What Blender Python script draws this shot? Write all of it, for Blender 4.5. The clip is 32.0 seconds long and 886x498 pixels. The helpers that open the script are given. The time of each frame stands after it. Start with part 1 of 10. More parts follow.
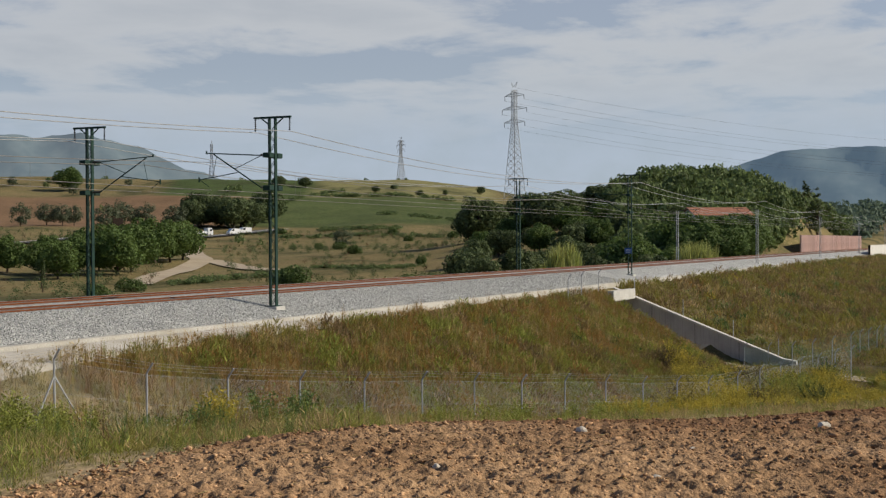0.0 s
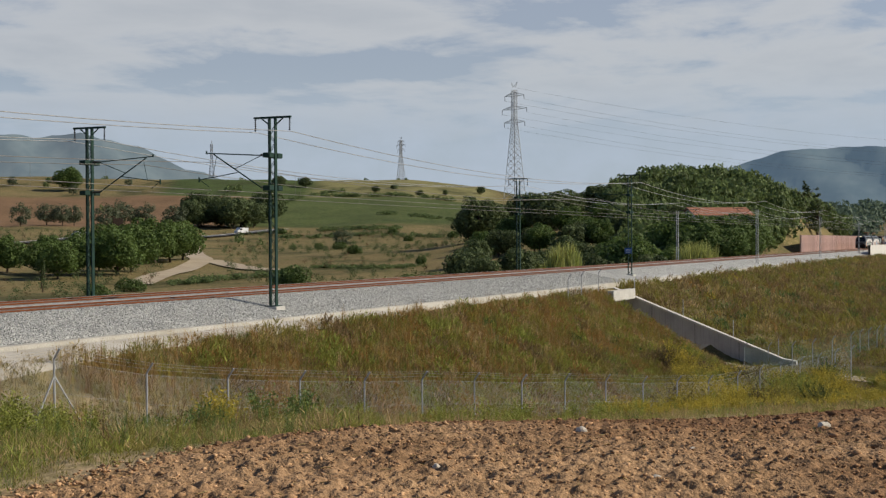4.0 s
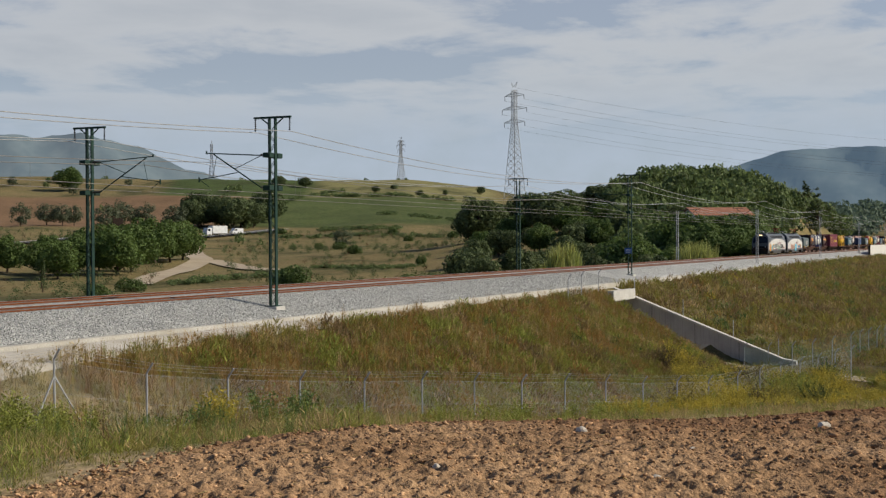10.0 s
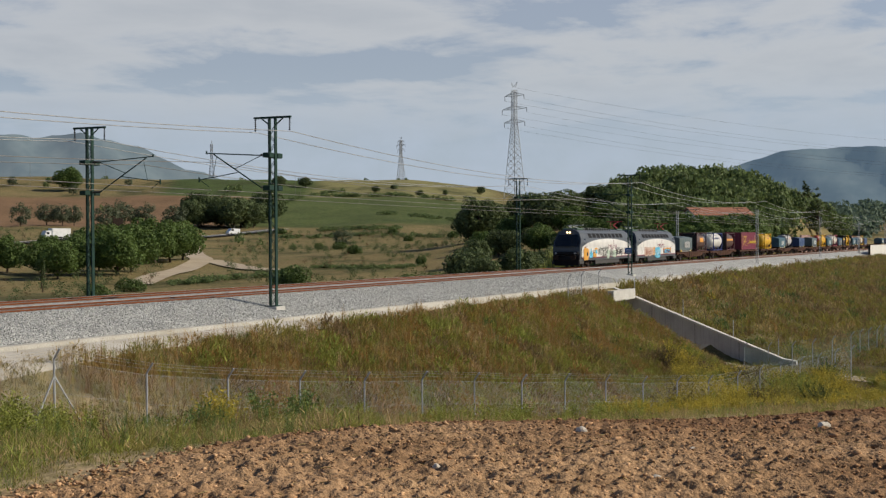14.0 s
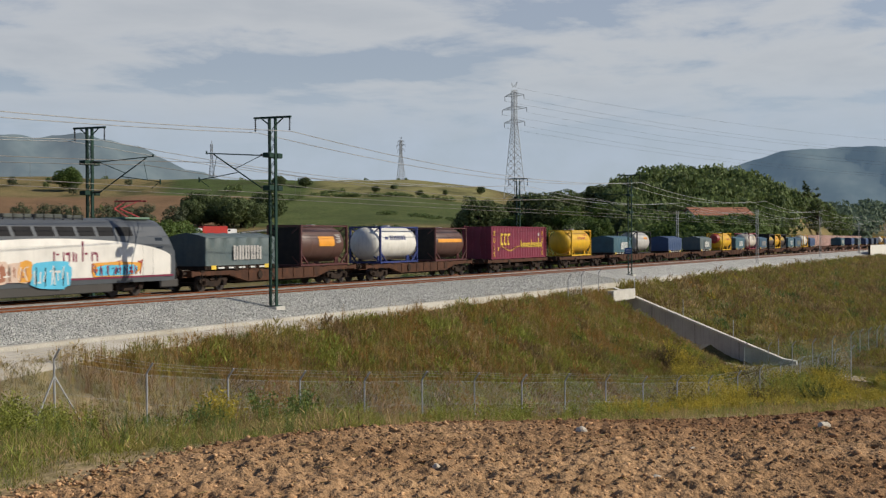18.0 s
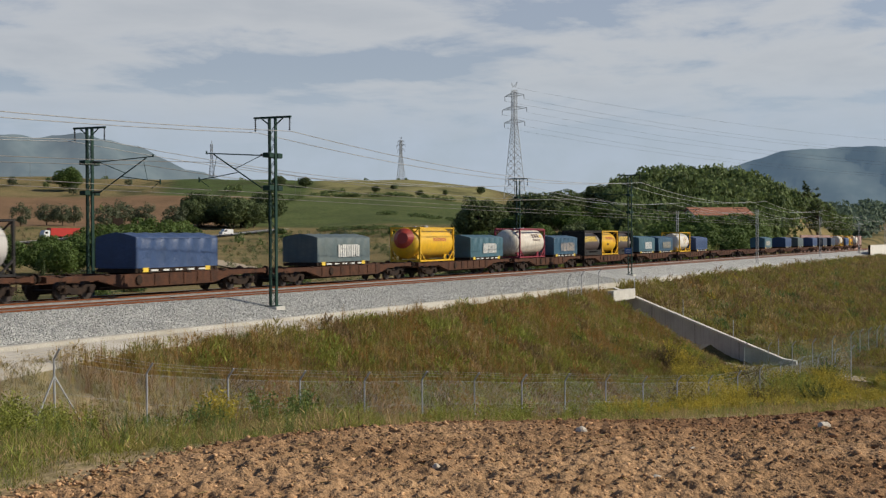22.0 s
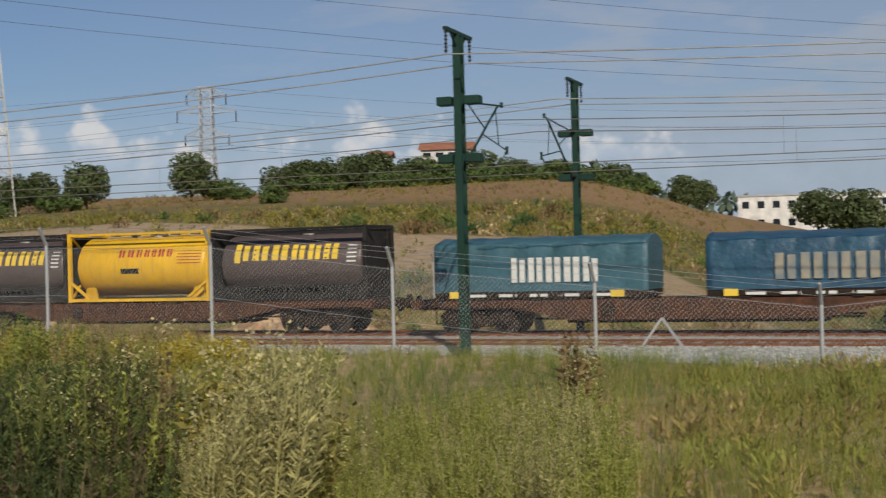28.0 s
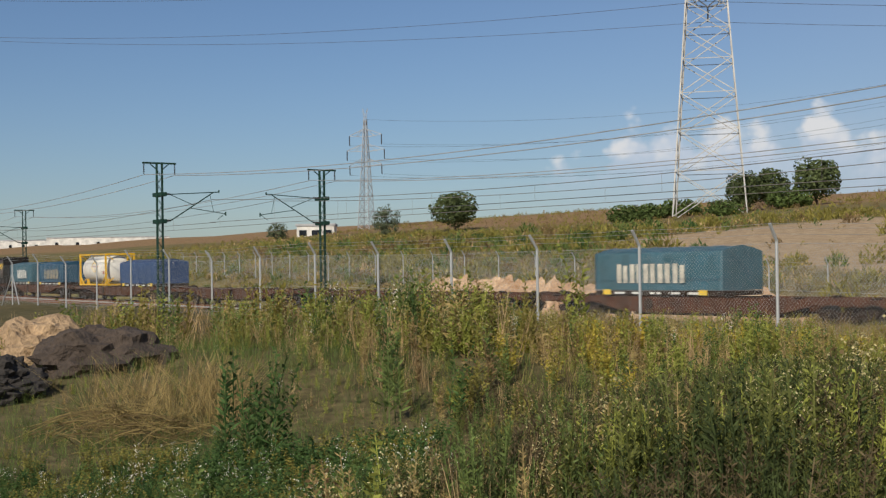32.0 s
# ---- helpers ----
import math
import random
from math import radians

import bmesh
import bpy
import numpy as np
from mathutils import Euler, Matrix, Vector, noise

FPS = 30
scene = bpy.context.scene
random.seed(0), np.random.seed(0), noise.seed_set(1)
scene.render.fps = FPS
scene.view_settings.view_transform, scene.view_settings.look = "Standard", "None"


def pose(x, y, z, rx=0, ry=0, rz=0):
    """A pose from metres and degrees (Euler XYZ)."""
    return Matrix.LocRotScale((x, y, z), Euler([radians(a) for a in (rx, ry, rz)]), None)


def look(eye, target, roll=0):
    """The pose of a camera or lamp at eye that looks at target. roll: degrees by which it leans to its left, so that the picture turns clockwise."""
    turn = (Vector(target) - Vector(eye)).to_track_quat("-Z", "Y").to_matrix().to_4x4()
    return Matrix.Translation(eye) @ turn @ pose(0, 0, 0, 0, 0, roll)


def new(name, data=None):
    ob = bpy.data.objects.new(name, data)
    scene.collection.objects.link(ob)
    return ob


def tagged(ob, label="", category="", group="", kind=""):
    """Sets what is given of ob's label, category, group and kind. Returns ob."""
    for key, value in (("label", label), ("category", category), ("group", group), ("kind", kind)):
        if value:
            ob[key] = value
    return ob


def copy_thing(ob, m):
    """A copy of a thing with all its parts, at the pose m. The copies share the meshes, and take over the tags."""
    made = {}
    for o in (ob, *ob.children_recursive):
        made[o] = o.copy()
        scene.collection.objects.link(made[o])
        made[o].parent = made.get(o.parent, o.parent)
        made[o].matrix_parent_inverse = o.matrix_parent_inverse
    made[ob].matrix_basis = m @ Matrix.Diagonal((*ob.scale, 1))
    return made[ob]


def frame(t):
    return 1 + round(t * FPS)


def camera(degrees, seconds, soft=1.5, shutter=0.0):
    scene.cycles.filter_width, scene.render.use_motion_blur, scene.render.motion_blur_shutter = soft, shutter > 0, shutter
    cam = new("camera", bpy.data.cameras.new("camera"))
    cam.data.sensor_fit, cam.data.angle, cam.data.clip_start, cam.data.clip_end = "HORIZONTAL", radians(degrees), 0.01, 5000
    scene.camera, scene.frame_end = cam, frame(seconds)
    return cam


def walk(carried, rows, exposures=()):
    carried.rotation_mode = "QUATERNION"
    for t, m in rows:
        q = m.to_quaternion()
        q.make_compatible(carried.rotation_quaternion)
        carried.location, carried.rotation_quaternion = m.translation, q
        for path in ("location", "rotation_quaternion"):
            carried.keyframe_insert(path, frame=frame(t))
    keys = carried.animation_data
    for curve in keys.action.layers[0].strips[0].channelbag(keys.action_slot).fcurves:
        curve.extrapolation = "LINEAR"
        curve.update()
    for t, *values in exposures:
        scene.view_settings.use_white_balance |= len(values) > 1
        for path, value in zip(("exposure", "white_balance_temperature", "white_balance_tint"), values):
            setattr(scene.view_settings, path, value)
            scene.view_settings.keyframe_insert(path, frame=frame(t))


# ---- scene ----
DEG = 37.05
cam = camera(DEG, 32.0, soft=1.3, shutter=0.15)
EYE_Z = 3.43


def turned(yaw, pitch, roll):
    """The camera's pose at its stand, from its heading east of the y axis, its tilt and its lean."""
    y, p = radians(yaw), radians(pitch)
    way = Vector((math.sin(y) * math.cos(p), math.cos(y) * math.cos(p), math.sin(p)))
    eye = Vector((0, 0, EYE_Z))
    return look(eye, eye + way, roll)


walk(cam, [(t, turned(y, p, -r)) for t, y, p, r in (
    (0.0, 64.85, -0.49, 0.32), (23.2, 64.85, -0.49, 0.32), (23.5, 64.74, -0.45, 0.34), (23.6, 64.4, -0.42, 0.38), (24.0, 60.15, -0.34, 0.52),
    (24.5, 53.32, -0.40, 0.56), (25.0, 46.34, -0.39, 0.79), (25.5, 37.33, -0.42, 0.86), (26.0, 27.36, -0.38, 0.95),
    (26.3, 20.81, -0.22, 1.55), (26.5, 13.85, -0.12, 1.76), (28.5, -28.36, 0.27, 1.30), (28.8, -34.30, 0.44, 1.25),
    (29.0, -37.58, 0.53, 1.19), (29.2, -40.63, 0.58, 1.2), (29.5, -44.15, 0.64, 1.20), (30.0, -47.59, 0.69, 1.08), (30.5, -50.90, 0.73, 0.97),
    (31.0, -50.61, 0.73, 0.93), (31.5, -50.29, 0.72, 0.95), (32.0, -50.46, 0.71, 0.87))],
    exposures=[(0.0, 0.0), (23.5, 0.0), (26.0, -0.04), (28.5, -0.21), (29.0, -0.14), (30.0, -0.11), (32.0, 0.0)])

# ---------------------------------------------------------------- light
SUN_AZ, SUN_EL = 152.0, 33.0      # degrees east of the y axis, degrees up
sun = new("sun", bpy.data.lights.new("sun", "SUN"))
sun.data.energy, sun.data.angle, sun.data.color = 4.6, radians(0.6), (1.0, 0.91, 0.76)
_a, _e = radians(SUN_AZ), radians(SUN_EL)
SUN_WAY = Vector((math.sin(_a) * math.cos(_e), math.cos(_a) * math.cos(_e), math.sin(_e)))
sun.matrix_world = look(SUN_WAY * 50, (0, 0, 0))


def make_world():
    w = bpy.data.worlds.new("sky")
    scene.world = w
    w.use_nodes = True
    nt = w.node_tree
    N, L = nt.nodes, nt.links
    N.clear()
    out, bg = N.new("ShaderNodeOutputWorld"), N.new("ShaderNodeBackground")
    sky = N.new("ShaderNodeTexSky")
    sky.sky_type, sky.sun_disc = "NISHITA", False
    sky.sun_elevation, sky.sun_rotation = radians(SUN_EL), radians(SUN_AZ)
    sky.air_density, sky.dust_density, sky.ozone_density = 1.0, 0.4, 2.5
    co = N.new("ShaderNodeTexCoord")
    sep = N.new("ShaderNodeSeparateXYZ")
    L.new(co.outputs["Generated"], sep.inputs[0])

    def m(op, a, b=None, c=None, clamp=False):
        n = N.new("ShaderNodeMath")
        n.operation, n.use_clamp = op, clamp
        for i, v in enumerate((a, b, c)):
            if v is None:
                continue
            if isinstance(v, (int, float)):
                n.inputs[i].default_value = v
            else:
                L.new(v, n.inputs[i])
        return n.outputs[0]

    def ramp(v, lo, hi):
        n = N.new("ShaderNodeMapRange")
        n.interpolation_type = "SMOOTHSTEP"
        n.inputs["From Min"].default_value, n.inputs["From Max"].default_value = lo, hi
        L.new(v, n.inputs["Value"])
        return n.outputs["Result"]

    def mix(f, a, b):
        n = N.new("ShaderNodeMix")
        n.data_type = "RGBA"
        L.new(f, n.inputs["Factor"])
        for sock, v in ((n.inputs[6], a), (n.inputs[7], b)):
            if isinstance(v, tuple):
                sock.default_value = (*v, 1)
            else:
                L.new(v, sock)
        return n.outputs[2]

    def noise_at(vec, scale, detail, rough, dist=0.0):
        n = N.new("ShaderNodeTexNoise")
        n.inputs["Scale"].default_value, n.inputs["Detail"].default_value = scale, detail
        n.inputs["Roughness"].default_value, n.inputs["Distortion"].default_value = rough, dist
        L.new(vec, n.inputs["Vector"])
        return n.outputs["Fac"]

    X, Y, Z = sep.outputs
    up = m("MAXIMUM", Z, 0.0)
    # a flat cloud deck, seen from below
    den = m("ADD", up, 0.10)
    comb = N.new("ShaderNodeCombineXYZ")
    L.new(m("DIVIDE", X, den), comb.inputs[0])
    L.new(m("DIVIDE", Y, den), comb.inputs[1])
    deck = noise_at(comb.outputs[0], 0.75, 7.0, 0.56, 0.25)
    fine = noise_at(comb.outputs[0], 2.3, 6.0, 0.6, 0.4)
    # the deck covers the east and thins out to the west
    east = m("ADD", m("MULTIPLY", X, 0.62), m("MULTIPLY", Y, 0.45))
    cover = ramp(east, -0.30, 0.55)
    dens = m("ADD", m("MULTIPLY", deck, 0.75), m("MULTIPLY", fine, 0.25))
    thr = m("SUBTRACT", 0.66, m("MULTIPLY", cover, 0.26))
    fac = ramp(m("SUBTRACT", dens, thr), -0.02, 0.14)
    high = ramp(up, 0.015, 0.11)
    fac = m("MULTIPLY", m("MULTIPLY", fac, high), m("ADD", 0.15, m("MULTIPLY", cover, 0.70)))
    shade = ramp(m("SUBTRACT", dens, thr), 0.04, 0.30)
    tint = N.new("ShaderNodeMix")
    tint.data_type, tint.blend_type = "RGBA", "MULTIPLY"
    tint.inputs["Factor"].default_value = 1.0
    L.new(sky.outputs[0], tint.inputs[6])
    tint.inputs[7].default_value = (0.89, 1.0, 1.20, 1)
    bright = ramp(X, 0.25, 0.85)
    cloud = mix(shade, mix(bright, (7.4, 8.0, 9.0), (9.9, 10.1, 10.3)), mix(bright, (5.6, 6.2, 7.2), (8.0, 8.4, 8.9)))
    # the deck breaks up overhead
    open_sky = m("SUBTRACT", 1.0, m("MULTIPLY", ramp(up, 0.24, 0.60), 0.80))
    fac = m("MULTIPLY", m("MAXIMUM", fac, m("MULTIPLY", cover, 0.42)), open_sky)
    base = mix(fac, tint.outputs[2], cloud)
    # haze low in the east
    low = m("SUBTRACT", 1.0, ramp(up, 0.0, 0.16))
    base = mix(m("MULTIPLY", low, m("MULTIPLY", cover, 0.72)), base, mix(bright, (4.5, 5.5, 6.9), (6.0, 7.3, 8.7)))
    # cumulus heaps with flat feet, low in the north-west
    az = m("ARCTAN2", X, Y)
    elv = m("ARCSINE", up)
    cv = N.new("ShaderNodeCombineXYZ")
    L.new(az, cv.inputs[0])
    L.new(m("MULTIPLY", elv, 1.25), cv.inputs[1])
    vo = N.new("ShaderNodeTexVoronoi")
    vo.feature = "SMOOTH_F1"
    vo.inputs["Scale"].default_value, vo.inputs["Smoothness"].default_value = 42.0, 0.35
    vo.inputs["Detail"].default_value = 2.0
    L.new(cv.outputs[0], vo.inputs["Vector"])
    billow = m("SUBTRACT", 0.55, vo.outputs["Distance"])
    heap = noise_at(cv.outputs[0], 26.0, 6.0, 0.6, 0.3)
    crest = None
    for a0, w0, top in ((-42.2, 1.5, 3.1), (-40.6, 1.8, 3.5), (-38.4, 2.2, 3.1), (-36.6, 2.2, 2.6), (-34.3, 1.7, 3.4), (-31.4, 2.8, 2.5), (-45.0, 1.3, 1.5), (-22.8, 2.0, 3.4), (-26.0, 2.8, 2.5), (-19.5, 2.6, 2.6), (-12.0, 3.5, 2.2)):
        d = m("DIVIDE", m("SUBTRACT", az, radians(a0)), radians(w0))
        g = m("MULTIPLY", m("EXPONENT", m("MULTIPLY", m("MULTIPLY", d, d), -1.0)), radians(top))
        crest = g if crest is None else m("MAXIMUM", crest, g)
    rise = m("SUBTRACT", elv, radians(3.7))
    room = m("ADD", m("SUBTRACT", crest, rise), m("ADD", m("MULTIPLY", billow, 0.030), m("MULTIPLY", m("SUBTRACT", heap, 0.5), 0.022)))
    hf = m("MULTIPLY", ramp(room, 0.0, 0.020), ramp(m("ADD", rise, m("MULTIPLY", m("SUBTRACT", heap, 0.5), 0.03)), -0.014, 0.020))
    hf = m("MULTIPLY", hf, ramp(crest, 0.006, 0.020))
    veil = m("MULTIPLY", m("MULTIPLY", ramp(az, -0.84, -0.60), m("SUBTRACT", 1.0, ramp(elv, 0.06, 0.13))), m("MULTIPLY", heap, 1.0))
    base = mix(veil, base, (7.6, 8.8, 10.6))
    lit = ramp(m("ADD", m("ADD", rise, m("MULTIPLY", billow, 0.05)), m("MULTIPLY", m("SUBTRACT", heap, 0.5), 0.03)), -0.014, 0.026)
    base = mix(m("MULTIPLY", hf, 0.9), base, mix(lit, (8.2, 9.4, 11.2), (12.2, 12.1, 12.1)))
    L.new(base, bg.inputs["Color"])
    bg.inputs["Strength"].default_value = 0.060
    L.new(bg.outputs[0], out.inputs[0])


make_world()

# ---------------------------------------------------------------- materials


def mat(name, colour, rough=0.8, metal=0.0, vary=0.25, scale=3.0, fine=40.0, bump=0.15, tint=None, spread=0.5, stretch=(1, 1, 1), island=0.0, object_vary=0.0,
        streak=0.0, dist=0.02, spec=None):
    """A surface with coarse patches towards tint and fine grain, in metres of the thing's own space."""
    mt = bpy.data.materials.new(name)
    mt.use_nodes = True
    nt = mt.node_tree
    N, L = nt.nodes, nt.links
    b = N["Principled BSDF"]
    co = N.new("ShaderNodeTexCoord")
    mp = N.new("ShaderNodeMapping")
    mp.inputs["Scale"].default_value = stretch
    L.new(co.outputs["Object"], mp.inputs["Vector"])

    def noise_at(s, d, r=0.55):
        n = N.new("ShaderNodeTexNoise")
        n.inputs["Scale"].default_value, n.inputs["Detail"].default_value, n.inputs["Roughness"].default_value = s, d, r
        L.new(mp.outputs[0], n.inputs["Vector"])
        return n.outputs["Fac"]

    def mixc(f, a, b_, mode="MIX"):
        n = N.new("ShaderNodeMix")
        n.data_type, n.blend_type = "RGBA", mode
        for sock, v in ((n.inputs["Factor"], f), (n.inputs[6], a), (n.inputs[7], b_)):
            if isinstance(v, tuple):
                sock.default_value = (*v[:3], 1)
            elif isinstance(v, (int, float)):
                sock.default_value = v
            else:
                L.new(v, sock)
        return n.outputs[2]

    def rng(v, lo, hi, a=0.0, c=1.0):
        n = N.new("ShaderNodeMapRange")
        for k, x in zip(("From Min", "From Max", "To Min", "To Max"), (lo, hi, a, c)):
            n.inputs[k].default_value = x
        L.new(v, n.inputs["Value"])
        return n.outputs["Result"]

    tint = tint or tuple(c * 0.6 for c in colour)
    big, small = noise_at(scale, 4.0), noise_at(fine, 3.0, 0.6)
    col = mixc(rng(big, 0.5 - spread * 0.4, 0.5 + spread * 0.4), colour, tint)
    if island:
        g = N.new("ShaderNodeNewGeometry")
        col = mixc(1.0, col, rng(g.outputs["Random Per Island"], 0, 1, 1 - island, 1 + island * 0.7), "MULTIPLY")
    if object_vary:
        oi = N.new("ShaderNodeObjectInfo")
        col = mixc(1.0, col, rng(oi.outputs["Random"], 0, 1, 1 - object_vary, 1 + object_vary * 0.6), "MULTIPLY")
    if streak:
        mp2 = N.new("ShaderNodeMapping")
        mp2.inputs["Scale"].default_value = (6, 6, 0.35)
        L.new(co.outputs["Object"], mp2.inputs["Vector"])
        n = N.new("ShaderNodeTexNoise")
        n.inputs["Scale"].default_value, n.inputs["Detail"].default_value = 1.6, 5.0
        L.new(mp2.outputs[0], n.inputs["Vector"])
        col = mixc(rng(n.outputs["Fac"], 0.48, 0.78, 0, streak), col, tuple(c * 0.35 + 0.02 for c in tint))
    col = mixc(1.0, col, rng(small, 0.25, 0.75, 1 - vary, 1 + vary), "MULTIPLY")
    L.new(col, b.inputs["Base Color"])
    b.inputs["Metallic"].default_value = metal
    if spec is not None:
        b.inputs["Specular IOR Level"].default_value = spec
    L.new(rng(small, 0.2, 0.8, max(0.04, rough - 0.1), min(1, rough + 0.1)), b.inputs["Roughness"])
    if bump:
        bp = N.new("ShaderNodeBump")
        bp.inputs["Strength"].default_value, bp.inputs["Distance"].default_value = bump, dist
        L.new(small, bp.inputs["Height"])
        L.new(bp.outputs[0], b.inputs["Normal"])
    return mt


def leaf_mat(name, colour, tint, rough=0.7, island=0.5, gain=1.75):
    colour, tint = tuple(c * gain for c in colour), tuple(c * gain for c in tint)
    mt = mat(name, colour, rough, 0, 0.15, 0.35, 9.0, 0.0, tint, 0.6, island=island)
    b = mt.node_tree.nodes["Principled BSDF"]
    b.inputs["Specular IOR Level"].default_value = 0.25
    nt = mt.node_tree
    tr, mx = nt.nodes.new("ShaderNodeBsdfTranslucent"), nt.nodes.new("ShaderNodeMixShader")
    nt.links.new(b.inputs["Base Color"].links[0].from_socket, tr.inputs["Color"])
    mx.inputs[0].default_value = 0.38
    nt.links.new(b.outputs[0], mx.inputs[1])
    nt.links.new(tr.outputs[0], mx.inputs[2])
    nt.links.new(mx.outputs[0], nt.nodes["Material Output"].inputs["Surface"])
    return mt


M = {
    "soil": mat("ploughed_soil", (0.425, 0.270, 0.148), 0.95, 0, 0.5, 0.8, 26, 0.9, (0.28, 0.170, 0.088), dist=0.03, spec=0.1),
    "clod": mat("soil_clod", (0.54, 0.338, 0.188), 0.95, 0, 0.3, 3, 30, 0.5, (0.35, 0.208, 0.105), island=0.5, spec=0.1),
    "ballast": None,
    "rail": mat("rusty_rail", (0.215, 0.074, 0.028), 0.9, 0.0, 0.3, 2, 30, 0.2, (0.155, 0.052, 0.022), spec=0.1),
    "railtop": mat("worn_rail_head", (0.20, 0.085, 0.045), 0.7, 0.0, 0.1, 2, 30, 0.05, spec=0.15),
    "sleeper": mat("concrete_sleeper", (0.30, 0.275, 0.25), 0.9, 0, 0.2, 2, 40, 0.2, (0.22, 0.18, 0.145)),
    "concrete": mat("pale_concrete", (0.56, 0.54, 0.49), 0.9, 0, 0.12, 1.2, 45, 0.15, (0.47, 0.45, 0.40), streak=0.25),
    "wallgrey": mat("grey_concrete_wall", (0.44, 0.425, 0.41), 0.9, 0, 0.12, 0.8, 45, 0.15, (0.35, 0.335, 0.32), streak=0.35),
    "mast": mat("dark_green_paint", (0.012, 0.044, 0.030), 0.6, 0.0, 0.2, 1.5, 30, 0.05, (0.008, 0.027, 0.020), spec=0.25),
    "galv": mat("galvanised_steel", (0.40, 0.41, 0.41), 0.6, 0.4, 0.12, 2, 40, 0.05, (0.38, 0.39, 0.40)),
    "pylon": mat("pylon_steel", (0.56, 0.56, 0.55), 0.6, 0.3, 0.1, 0.5, 20, 0.0, (0.44, 0.44, 0.44)),
    "wire": mat("copper_wire", (0.40, 0.36, 0.30), 0.4, 0.6, 0.1, 1, 20, 0.0),
    "wirepale": mat("aluminium_cable", (0.75, 0.74, 0.70), 0.35, 0.5, 0.1, 1, 20, 0.0),
    "wiredark": mat("dark_cable", (0.10, 0.10, 0.11), 0.6, 0.3, 0.1, 1, 20, 0.0),
    "insul": mat("brown_insulator", (0.022, 0.018, 0.016), 0.5, 0, 0.2, 3, 30, 0.0),
    "bark": mat("bark", (0.11, 0.075, 0.05), 0.95, 0, 0.4, 3, 18, 0.5),
}


def ballast_mat():
    mt = bpy.data.materials.new("grey_ballast")
    mt.use_nodes = True
    nt = mt.node_tree
    N, L = nt.nodes, nt.links
    b = N["Principled BSDF"]
    co = N.new("ShaderNodeTexCoord")
    vo = N.new("ShaderNodeTexVoronoi")
    vo.inputs["Scale"].default_value = 13.0
    L.new(co.outputs["Object"], vo.inputs["Vector"])
    cr = N.new("ShaderNodeValToRGB")
    e = cr.color_ramp.elements
    e[0].color, e[1].color = (0.17, 0.172, 0.163, 1), (0.58, 0.575, 0.535, 1)
    sp = N.new("ShaderNodeSeparateColor")
    L.new(vo.outputs["Color"], sp.inputs[0])
    L.new(sp.outputs[0], cr.inputs[0])
    nz = N.new("ShaderNodeTexNoise")
    nz.inputs["Scale"].default_value, nz.inputs["Detail"].default_value = 0.6, 5
    L.new(co.outputs["Object"], nz.inputs["Vector"])
    mr = N.new("ShaderNodeMapRange")
    for k, x in zip(("From Min", "From Max", "To Min", "To Max"), (0.3, 0.7, 0.8, 1.12)):
        mr.inputs[k].default_value = x
    L.new(nz.outputs["Fac"], mr.inputs["Value"])
    mx = N.new("ShaderNodeMix")
    mx.data_type, mx.blend_type = "RGBA", "MULTIPLY"
    mx.inputs["Factor"].default_value = 1.0
    L.new(cr.outputs[0], mx.inputs[6])
    L.new(mr.outputs[0], mx.inputs[7])
    L.new(mx.outputs[2], b.inputs["Base Color"])
    b.inputs["Roughness"].default_value = 0.9
    bp = N.new("ShaderNodeBump")
    bp.inputs["Strength"].default_value, bp.inputs["Distance"].default_value = 0.9, 0.06
    bp.invert = True
    L.new(vo.outputs["Distance"], bp.inputs["Height"])
    L.new(bp.outputs[0], b.inputs["Normal"])
    return mt


M["ballast"] = ballast_mat()


def darken_east(mt):
    """Darker, redder soil in drifting patches, more of them towards the east."""
    nt = mt.node_tree
    N, L = nt.nodes, nt.links
    b = N["Principled BSDF"]
    src = b.inputs["Base Color"].links[0].from_socket
    co, sep, nz = N.new("ShaderNodeTexCoord"), N.new("ShaderNodeSeparateXYZ"), N.new("ShaderNodeTexNoise")
    L.new(co.outputs["Object"], sep.inputs[0])
    L.new(co.outputs["Object"], nz.inputs["Vector"])
    nz.inputs["Scale"].default_value, nz.inputs["Detail"].default_value = 0.55, 5.0
    mul, add, rng = N.new("ShaderNodeMath"), N.new("ShaderNodeMath"), N.new("ShaderNodeMapRange")
    mul.operation, add.operation = "MULTIPLY", "ADD"
    mul.inputs[1].default_value = 0.055
    L.new(sep.outputs[0], mul.inputs[0])
    L.new(mul.outputs[0], add.inputs[0])
    L.new(nz.outputs["Fac"], add.inputs[1])
    rng.inputs["From Min"].default_value, rng.inputs["From Max"].default_value = 0.90, 1.30
    L.new(add.outputs[0], rng.inputs["Value"])
    mx = N.new("ShaderNodeMix")
    mx.data_type, mx.blend_type = "RGBA", "MULTIPLY"
    L.new(rng.outputs[0], mx.inputs["Factor"])
    L.new(src, mx.inputs[6])
    mx.inputs[7].default_value = (0.54, 0.46, 0.43, 1)
    L.new(mx.outputs[2], b.inputs["Base Color"])


darken_east(M["soil"])
darken_east(M["clod"])

# ---------------------------------------------------------------- mesh helpers


